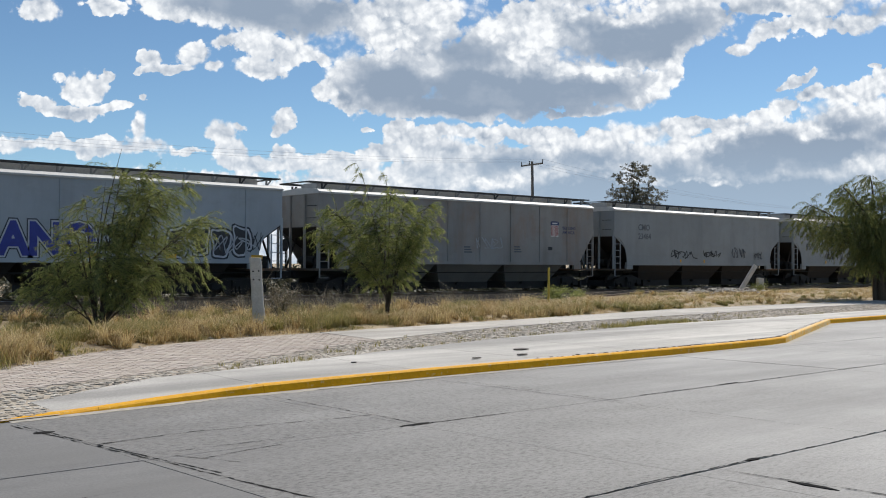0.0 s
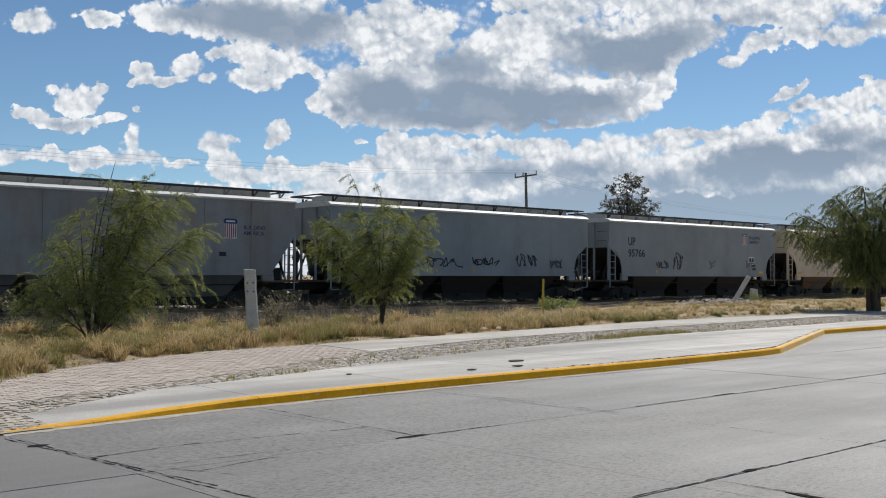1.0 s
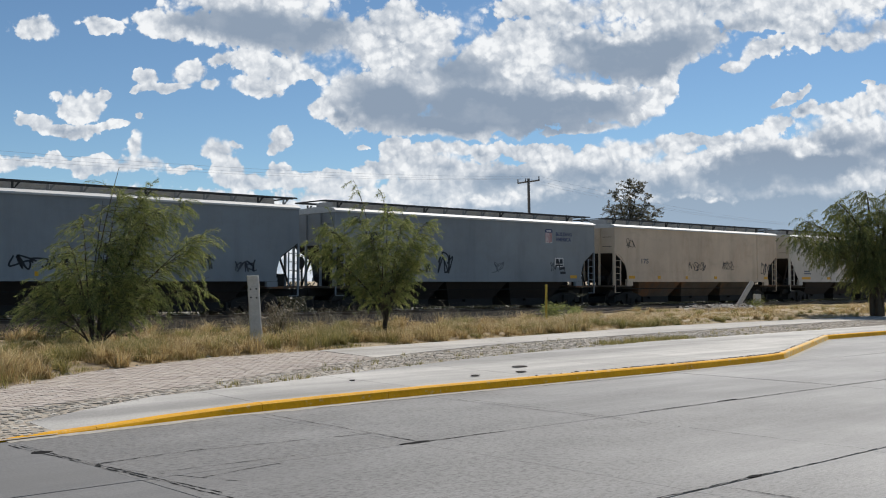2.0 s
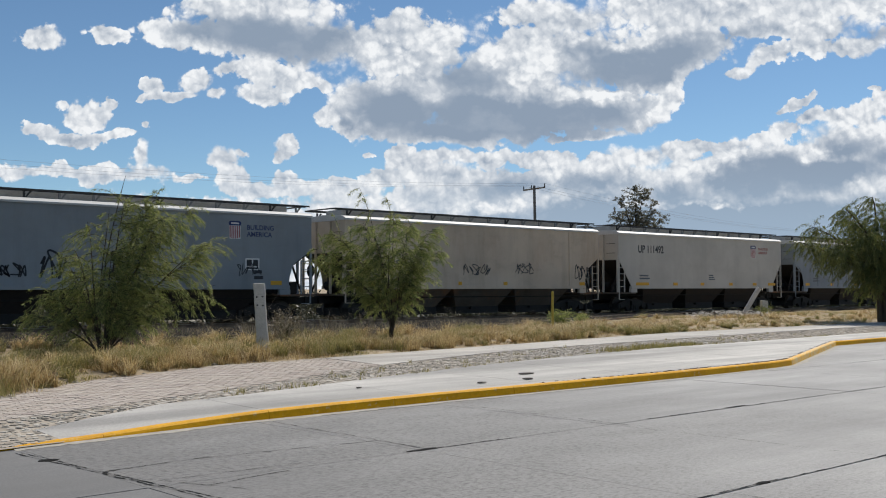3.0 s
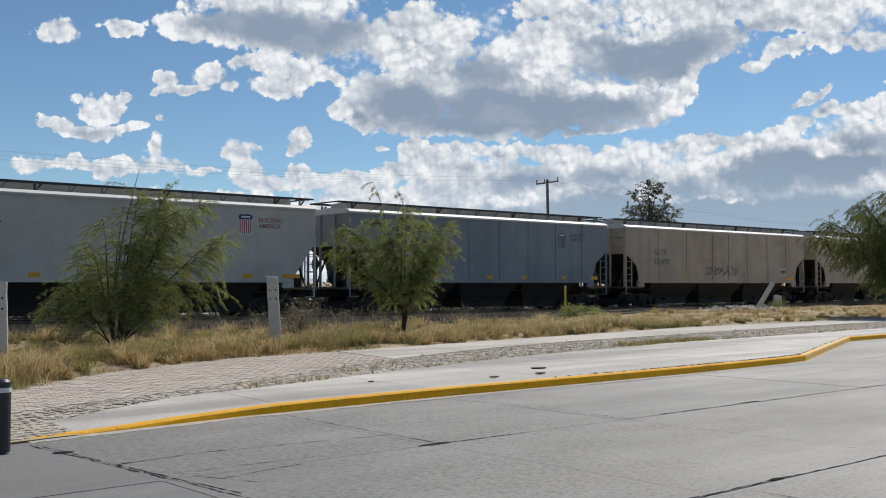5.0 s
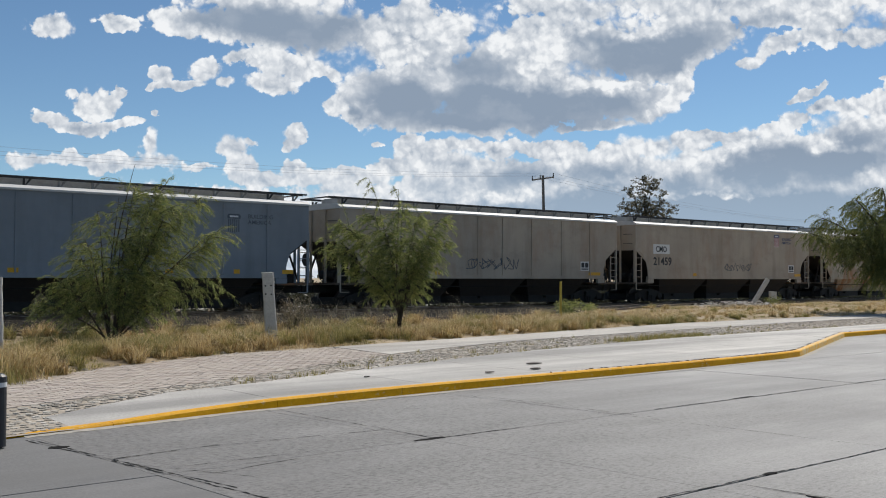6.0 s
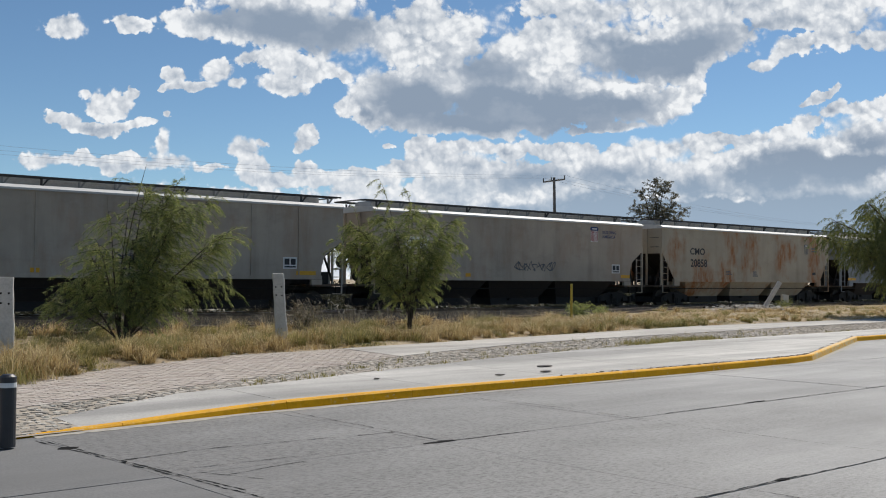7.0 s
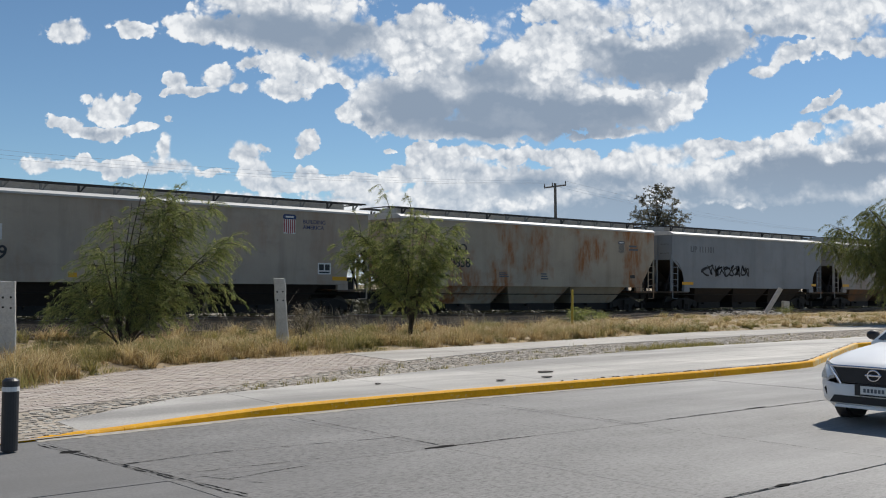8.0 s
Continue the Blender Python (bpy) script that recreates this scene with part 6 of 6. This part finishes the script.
def scrub():
    """Low grey scrub beyond the track."""
    rnd = np.random.RandomState(31)
    verts, faces = [], []
    for k in range(1750):
        far, low = 850 < k < 1150, k >= 1150
        cx, cy, r = rnd.uniform(4, 150), rnd.uniform(58, 80) if far else rnd.uniform(43.2, 48), rnd.uniform(0.8, 2.0) if far else rnd.uniform(0.6, 1.3)
        h = rnd.uniform(0.8, 1.5) * (1.25 if far else 1.0)
        if low:       # patchy low growth at the foot of the far ballast
            cx, cy, r, h = rnd.uniform(0, 110), rnd.uniform(39.8, 41.3), rnd.uniform(0.3, 0.8), rnd.uniform(0.22, 0.5)
        for _ in range(45 if low else 110):
            a, q = rnd.uniform(0, 6.28), rnd.rand() ** 0.5
            p = np.array((cx + r * q * cos(a), cy + r * q * sin(a), 0.15 + h * rnd.rand() * (1.1 - 0.5 * q)))
            u, v = rnd.normal(size=3) * 0.07, rnd.normal(size=3) * 0.04
            b = len(verts)
            verts += [tuple(p - u), tuple(p + v), tuple(p + u), tuple(p - v)]
            faces.append((b, b + 1, b + 2, b + 3))
    tagged(sheet("scrub", verts, faces, M_SCRUB, "stuff"), "low grey-green scrub beyond the track", "bushes")


scrub()
lane_v = [(x, y + 0.25 * noise.noise((x * 0.2, y, 9)), 0.235 + 0.02 * noise.noise((x, y, 2))) for x in np.arange(-20, 170, 1.5) for y in (41.4, 41.9, 42.4, 42.9)]
lane_f = [(i * 4 + k, i * 4 + 4 + k, i * 4 + 5 + k, i * 4 + k + 1) for i in range(len(lane_v) // 4 - 1) for k in range(3)]
tagged(sheet("dirt_lane", lane_v, lane_f, simple("pale_dirt", (0.36, 0.33, 0.285), 0.95, 0, 0.35, 1.5), "structure"), "pale dirt lane beyond the railway track", "dirt road")

# ---- posts, pole, bollard ----
M_POST = simple("weathered_whitewashed_timber", (0.50, 0.48, 0.45), 0.85, 0.0, 0.25, 5, 0.6)
M_HOLE = simple("dark_bolt_hole", (0.03, 0.027, 0.025), 0.9)
M_PIPE = simple("yellow_painted_pipe", (0.50, 0.36, 0.05), 0.6, 0.0, 0.3, 12)
M_BLACK = simple("black_bollard_paint", (0.018, 0.019, 0.024), 0.45, 0.0, 0.3, 8)
M_BAND = simple("white_reflective_band", (0.62, 0.62, 0.62), 0.5, 0.0, 0.1, 12)
M_POLE = simple("grey_utility_pole", (0.16, 0.15, 0.14), 0.85, 0.0, 0.3, 6)
M_WIRE = simple("overhead_wire", (0.55, 0.57, 0.60), 0.6, 0.3, 0.1)


def timber_post(base, high, wide, thick, lean, turn, label, holes=True):
    post = tagged(new("timber_post"), label, "post", group="old timber posts of the verge")
    post.matrix_basis = pose(*base, 0, lean, turn)
    bm = bmesh.new()
    rnd = random.Random(int(high * 100))
    rows = []
    for k in range(9):
        z = -0.25 + (high + 0.25) * k / 8
        s = 1.0 + (0.10 if k < 3 else 0.0) + rnd.uniform(-0.03, 0.03)
        dx = rnd.uniform(-0.008, 0.008)
        c = 0.18
        pts = [(-1 + c, -1), (1 - c, -1), (1, -1 + c), (1, 1 - c), (1 - c, 1), (-1 + c, 1), (-1, 1 - c), (-1, -1 + c)]
        rows.append([bm.verts.new((dx + p * wide / 2 * s, q * thick / 2 * s, z + (rnd.uniform(-0.02, 0.01) if k == 8 else 0))) for p, q in pts])
    for r, s in zip(rows, rows[1:]):
        for i in range(8):
            bm.faces.new((r[i], r[(i + 1) % 8], s[(i + 1) % 8], s[i]))
    bm.faces.new(rows[-1])
    part("shaft", bm, M_POST, post)
    if holes:
        for x, z in ((-0.07, 0.80), (0.06, 0.80), (-0.07, 0.68), (0.06, 0.67)):
            part("bolt_hole", rod(bmesh.new(), (x * wide / 0.27, -thick / 2 * 1.06, z * high), (x * wide / 0.27, -thick / 2 * 1.06 + 0.03, z * high), 0.020, 0.020, 8), M_HOLE, post)
    return post


timber_post((12.1, 20.55, 0.2), 1.58, 0.27, 0.20, -3.5, -32, "weathered whitewashed timber post with bolt holes, leaning slightly")
timber_post((5.45, 18.81, 0.2), 1.45, 0.27, 0.20, -1.0, -20, "grey weathered timber post with bolt holes at the verge")
timber_post((48.0, 30.9, 0.15), 1.75, 0.22, 0.20, 31, -38, "broken whitewashed post leaning over beside the track", False)
timber_post((50.2, 31.0, 0.1), 0.85, 0.36, 0.28, 2, -30, "short grey stump of a broken post", False)

pipe = tagged(new("marker_pipe"), "thin yellow-painted marker pipe standing in the grass", "marker post")
pipe.location = (25.0, 23.45, 0.0)
part("tube", rod(bmesh.new(), (0, 0, 0), (0, 0, 1.52), 0.042, 0.042, 10), M_PIPE, pipe)
part("cap", rod(bmesh.new(), (0, 0, 1.52), (0, 0, 1.545), 0.046, 0.03, 10), M_PIPE, pipe)

bollard = tagged(new("bollard"), "black steel bollard with a white band on the cobbles", "bollard")
bollard.location = (2.98, 10.2, 0.02)
part("shaft", rod(rod(bmesh.new(), (0, 0, 0), (0, 0, 0.67), 0.078, 0.078, 20), (0, 0, 0.67), (0, 0, 0.695), 0.078, 0.05, 20), M_BLACK, bollard, smooth=False)
part("band", rod(bmesh.new(), (0, 0, 0.57), (0, 0, 0.615), 0.0805, 0.0805, 20), M_BAND, bollard, "white reflective band")


def utility_pole():
    pole = tagged(new("utility_pole"), "grey utility pole with a crossarm behind the train", "utility pole")
    x, y, top = 53.8, 52.2, 9.3
    pole.location = (x, y, 0)
    part("shaft", rod(bmesh.new(), (0.25, 0, 0.1), (0, 0, top), 0.15, 0.10, 10), M_POLE, pole)
    arm = bmesh.new()
    rod(arm, tuple(RIGHT * -0.82 + Vector((0, 0, top - 0.35))), tuple(RIGHT * 0.82 + Vector((0, 0, top - 0.12))), 0.06, 0.06, 6)
    part("crossarm", arm, M_POLE, pole)
    tips = []
    for s in (-0.78, -0.2, 0.78):
        p = RIGHT * s + Vector((0, 0, top - 0.24 + 0.14 * s))
        part("insulator", rod(bmesh.new(), tuple(p), tuple(p + Vector((0, 0, 0.30))), 0.05, 0.035, 8), M_POLE, pole)
        tips.append(p + Vector((x, y, 0.30)))
    wires = tagged(new("overhead_wires"), "thin overhead wires strung behind the train", "wires")
    for k, p in enumerate(tips):
        for end, sag in ((Vector((-22, 52.2, top - 0.1 + 0.25 * k)), 1.5), (Vector((130, 52.2, top - 0.3)), 1.9)):
            pts = [p.lerp(end, i / 16) - Vector((0, 0, sag * 4 * (i / 16) * (1 - i / 16))) for i in range(17)]
            bm = bmesh.new()
            tube(bm, pts, 0.006, 0.006, 4)
            part("wire", bm, M_WIRE, wires)


utility_pole()

# ---- litter and rubble ----
M_RUBBLE = piece_stone("pale_rubble", ((0.0, (0.22, 0.20, 0.17)), (1.0, (0.50, 0.47, 0.42))))
stones("rubble", 150, lambda r: ((lambda x: (x, along(PAVING_BACK, x) + abs(r.normal(0, 0.5)), 0.14))(r.uniform(4, 40))), (0.02, 0.07), M_RUBBLE, "pale stones scattered along the verge edge", "stones", 12)
stones("gravel_heap", 260, lambda r: (44.0 + r.normal(0, 0.9), 29.3 + r.normal(0, 0.6), 0.2 + 0.25 * r.rand()), (0.06, 0.16), M_RUBBLE, "low heap of grey rubble beside the track", "rubble", 14)
boulder = bmesh.new()
bmesh.ops.create_icosphere(boulder, subdivisions=2, radius=0.26)
for v in boulder.verts:
    v.co *= 1 + 0.25 * noise.noise(v.co * 4)
    v.co.z *= 0.6
tagged(part("boulder", boulder, M_RUBBLE), "pale boulder lying in the grass", "stone").location = (28.6, 23.9, 0.25)

M_SOIL = piece_stone("dark_soil", ((0.0, (0.05, 0.04, 0.026)), (1.0, (0.17, 0.135, 0.085))), dust=0.05)
stones("kerb_soil", 420, lambda r: ((lambda x: (x, along(KERB, x) + 0.155 + abs(r.normal(0, 0.035)), along(KERB_RISE, x) + 0.0))(11.5 + 8.3 * r.rand() ** 0.6 if r.rand() < 0.8 else r.uniform(20, 28))), (0.008, 0.028), M_SOIL, "dark soil gathered behind the kerb", "soil", 16)
M_HOLECOVER = simple("dark_scrap", (0.05, 0.04, 0.032), 0.8, 0.2, 0.3, 15)
for x, y, r in ((12.7, 12.58, 0.17), (10.95, 11.85, 0.09), (12.0, 11.85, 0.11), (8.98, 12.46, 0.05)):
    bm = bmesh.new()
    rnd = random.Random(int(x * 10))
    prism(bm, [(r * cos(a) * rnd.uniform(0.8, 1.1), 0.6 * r * sin(a) * rnd.uniform(0.8, 1.1)) for a in np.linspace(0, 2 * pi, 14)[:-1]], 2, 0, 0.012)
    tagged(part("debris", bm, M_HOLECOVER), "small dark scrap lying on the concrete footway", "debris").location = (x, y, 0.144)


# ---- the car ----
def car_paint():
    k = Mat("white_car_paint", 0.35)
    k.colour(k.mix(k.ramp(k.noise(3.0), (0.3, 0.0), (0.7, 1.0)), (0.78, 0.78, 0.78), (0.84, 0.84, 0.835)))
    k.b.inputs["Coat Weight"].default_value = 0.2
    k.b.inputs["Coat Roughness"].default_value = 0.05
    return k.m


M_CAR, M_TRIM = car_paint(), simple("black_plastic_trim", (0.018, 0.018, 0.02), 0.5, 0, 0.2, 20)
M_TYRE, M_RIM = simple("tyre_rubber", (0.02, 0.02, 0.021), 0.85, 0, 0.2, 20), simple("silver_rim", (0.5, 0.5, 0.52), 0.3, 0.9, 0.1)
M_CHROME, M_PLATE = simple("chrome", (0.75, 0.75, 0.77), 0.12, 1.0, 0.05), simple("white_plate", (0.7, 0.7, 0.68), 0.5, 0, 0.05)
M_LENS, M_GLASS = Mat("headlamp_lens", 0.08), Mat("car_glass", 0.03)
M_LENS.colour((0.66, 0.69, 0.72)).b.inputs["Metallic"].default_value = 0.15
M_GLASS.colour((0.015, 0.02, 0.022)).b.inputs["Specular IOR Level"].default_value = 0.9
M_LENS, M_GLASS = M_LENS.m, M_GLASS.m


def loft(bm, stations):
    """A skin over cross sections, mirrored about y = 0. Each: x and half outlines (y, z) from the bottom to the top."""
    rows = []
    for x, half in stations:
        ring = [(y, z) for y, z in half] + [(-y, z) for y, z in reversed(half)]
        rows.append([bm.verts.new((x, y, z)) for y, z in ring])
    n = len(rows[0])
    for r, s in zip(rows, rows[1:]):
        for i in range(n):
            bm.faces.new((r[i], r[(i + 1) % n], s[(i + 1) % n], s[i]))
    bm.faces.new(rows[0]), bm.faces.new(rows[-1][::-1])
    bmesh.ops.recalc_face_normals(bm, faces=bm.faces[:])
    return bm


def sedan():
    car = tagged(new("car"), "white compact sedan driving along the concrete road", "car")
    def sec(w, low, top, crown):
        return [(w * 0.80, low), (w * 0.97, low + 0.10), (w, low + 0.28), (w * 0.99, top - 0.16), (w * 0.93, top - 0.03), (w * 0.70, top + crown * 0.6), (0.03, top + crown)]
    body = loft(bmesh.new(), [(-0.90, sec(0.50, 0.30, 0.66, 0.02)), (-0.86, sec(0.64, 0.24, 0.70, 0.03)), (-0.74, sec(0.77, 0.20, 0.74, 0.04)), (-0.50, sec(0.83, 0.19, 0.80, 0.05)),
                              (-0.1, sec(0.845, 0.19, 0.87, 0.06)), (0.45, sec(0.848, 0.19, 0.93, 0.06)), (0.9, sec(0.848, 0.19, 0.95, 0.05)), (2.4, sec(0.848, 0.19, 0.98, 0.04)),
                              (3.0, sec(0.84, 0.22, 1.01, 0.04)), (3.4, sec(0.80, 0.26, 1.0, 0.03)), (3.55, sec(0.66, 0.32, 0.94, 0.02))])
    part("body", body, M_CAR, car, smooth=True)
    def top(w, z):
        return [(w, 0.90), (w, 0.96), (w * 0.99, 0.99), (w * 0.97, 1.01), (w * 0.96, max(1.02, z - 0.10)), (w * 0.86, max(1.03, z - 0.02)), (0.03, max(1.04, z))]
    def slab(x, wb, wr, z):
        return (x, [(wb, 0.88), (wb, 0.95), (wb + (wr - wb) * 0.2, 0.95 + (z - 0.95) * 0.2), (wb + (wr - wb) * 0.6, 0.95 + (z - 0.95) * 0.6), (wr, 0.95 + (z - 0.95) * 0.88), (wr * 0.85, z - 0.01), (0.03, z + 0.012)])
    cabin = loft(bmesh.new(), [slab(0.40, 0.72, 0.70, 0.97), slab(0.80, 0.75, 0.64, 1.21), slab(1.22, 0.77, 0.57, 1.44), slab(1.7, 0.78, 0.56, 1.50), slab(2.2, 0.78, 0.56, 1.48), slab(2.65, 0.76, 0.58, 1.32), slab(3.12, 0.72, 0.66, 1.05)])
    part("cabin", cabin, M_CAR, car, smooth=True)
    def pane(name, pts, mat, label=""):
        bm = bmesh.new()
        f = bm.faces.new([bm.verts.new(p) for p in pts])
        r = bmesh.ops.extrude_face_region(bm, geom=[f])
        n = f.normal.copy() if f.normal.length else Vector((0, 0, 1))
        f.normal_update()
        for v in [g for g in r["geom"] if isinstance(g, bmesh.types.BMVert)]:
            v.co += f.normal * 0.004
        bmesh.ops.recalc_face_normals(bm, faces=bm.faces[:])
        return part(name, bm, mat, car, label)
    pane("windscreen", [(0.42, -0.64, 0.99), (0.42, 0.64, 0.99), (1.17, 0.50, 1.435), (1.17, -0.50, 1.435)], M_GLASS, "dark glossy windscreen")
    pane("rear_window", [(3.06, -0.58, 1.10), (2.62, -0.50, 1.36), (2.62, 0.50, 1.36), (3.06, 0.58, 1.10)], M_GLASS)
    for s in (-1, 1):
        pane("side_window", [(0.98, s * 0.770, 1.0), (1.62, s * 0.785, 1.0), (1.62, s * 0.625, 1.42), (1.28, s * 0.625, 1.40)], M_GLASS)
        pane("side_window", [(1.70, s * 0.785, 1.0), (2.45, s * 0.780, 1.0), (2.36, s * 0.640, 1.36), (1.70, s * 0.625, 1.42)], M_GLASS)
        # headlamp wrapping the corner
        bm = bmesh.new()
        rows = [[(-0.905, 0.44, 0.575), (-0.87, 0.47, 0.715)], [(-0.875, 0.58, 0.54), (-0.81, 0.585, 0.735)], [(-0.785, 0.735, 0.55), (-0.68, 0.72, 0.765)], [(-0.66, 0.80, 0.60), (-0.50, 0.785, 0.79)]]
        rows = [[bm.verts.new((x - 0.006, s * (y + 0.018), z)) for x, y, z in r] for r in rows]
        for a, b in zip(rows, rows[1:]):
            bm.faces.new((a[0], a[1], b[1], b[0]))
        bmesh.ops.solidify(bm, geom=bm.faces[:], thickness=0.02)
        part("headlight", bm, M_LENS, car, "clear swept-back headlight", True)
        bm = bmesh.new()
        prism(bm, [(s * 0.56, 0.36), (s * 0.66, 0.35), (s * 0.69, 0.43), (s * 0.66, 0.455), (s * 0.58, 0.43)], 0, -0.835, -0.70)
        part("fog_lamp_recess", bm, M_TRIM, car)
        mir = bmesh.new()
        bmesh.ops.create_icosphere(mir, subdivisions=2, radius=0.085)
        for v in mir.verts:
            v.co = Vector((v.co.x * 0.7 + 0.80, v.co.y * 1.1 + s * 0.90, v.co.z * 0.8 + 1.03))
        part("mirror", mir, M_TRIM, car, "black door mirror", True)
        for x in (0.0, 2.6):
            wheel = new("wheel")
            wheel.parent = car
            wheel.matrix_basis = pose(x, s * 0.74, 0.30)
            ty = bmesh.new()
            for r0, r1, y0, y1 in ((0.27, 0.30, -0.09, -0.07), (0.30, 0.30, -0.07, 0.07), (0.30, 0.27, 0.07, 0.09)):
                rod(ty, (0, y0, 0), (0, y1, 0), r0, r1, 24)
            part("tyre", ty, M_TYRE, wheel)
            rm = rod(bmesh.new(), (0, s * 0.085, 0), (0, s * 0.098, 0), 0.19, 0.17, 20)
            for k in range(5):
                a = 2 * pi * k / 5
                rod(rm, (0.03 * cos(a), s * 0.10, 0.03 * sin(a)), (0.17 * cos(a), s * 0.10, 0.17 * sin(a)), 0.022, 0.03, 6)
            part("rim", rm, M_RIM, wheel)
            CAR_WHEELS.append((wheel, x, s))
            arch = bmesh.new()
            rod(arch, (x, s * 0.70, 0.30), (x, s * 0.846, 0.30), 0.345, 0.345, 22)
            part("wheel_arch", arch, M_TRIM, car)
    part("grille", prism(bmesh.new(), [(-0.52, 0.70), (0.52, 0.70), (0.40, 0.52), (-0.40, 0.52)], 0, -0.925, -0.85), M_TRIM, car, "dark trapezoid grille")
    tr = bmesh.new()
    for a, b in (((-0.55, 0.70), (-0.42, 0.51)), ((0.55, 0.70), (0.42, 0.51)), ((-0.55, 0.715), (0.55, 0.715))):
        rod(tr, (-0.925, a[0], a[1]), (-0.925, b[0], b[1]), 0.015, 0.015, 6)
    part("grille_trim", tr, M_CHROME, car)
    em = bmesh.new()
    pts = [(-0.945, 0.075 * cos(a), 0.625 + 0.062 * sin(a)) for a in np.linspace(0, 2 * pi, 17)]
    tube(em, pts, 0.011, 0.011, 6)
    rod(em, (-0.945, -0.10, 0.625), (-0.945, 0.10, 0.625), 0.013, 0.013, 6)
    part("emblem", em, M_CHROME, car, "round chrome emblem")
    part("plate_frame", boxes((-0.935, -0.86, -0.24, 0.24, 0.375, 0.515)), M_TRIM, car)
    part("number_plate", boxes((-0.942, -0.936, -0.165, 0.165, 0.395, 0.495)), M_PLATE, car, "white number plate")
    bars = bmesh.new()
    for k in range(6):
        y = -0.13 + 0.045 * k
        box(bars, -0.946, -0.9425, y, y + 0.03, 0.42, 0.465)
    part("plate_marks", bars, M_FADED, car)
    part("lower_intake", prism(bmesh.new(), [(-0.58, 0.27), (0.58, 0.27), (0.52, 0.36), (-0.52, 0.36)], 0, -0.905, -0.80), M_TRIM, car)
    part("bumper_lip", prism(bmesh.new(), [(-0.52, 0.215), (0.52, 0.215), (0.50, 0.25), (-0.50, 0.25)], 0, -0.90, -0.78), M_CAR, car)
    return car


CAR_WHEELS = []
CAR = sedan()

footpath()
cobbles()
pavers()


# ---- motion ----
def motions():
    for w, start in WAGONS:
        walk(w, [(t, pose(start - SPEED * t, SIDE_Y, RAIL_Z)) for t in range(9)])
    turn = math.degrees(SPEED / 0.42) / FPS
    for ob, dx in TURNING:
        walk(ob, [(k / FPS, pose(dx, WIDE / 2, 0.42, 0, -turn * k, 0)) for k in range(8 * FPS + 1)])
    fast = 22.5
    walk(CAR, [(t, pose(12.48 + fast * (8 - t), 6.0, 0)) for t in range(9)])
    for wheel, x, s in CAR_WHEELS:
        walk(wheel, [(k / FPS, pose(x, s * 0.74, 0.30, 0, -80 * k, 0)) for k in range(8 * FPS + 1)])


motions()
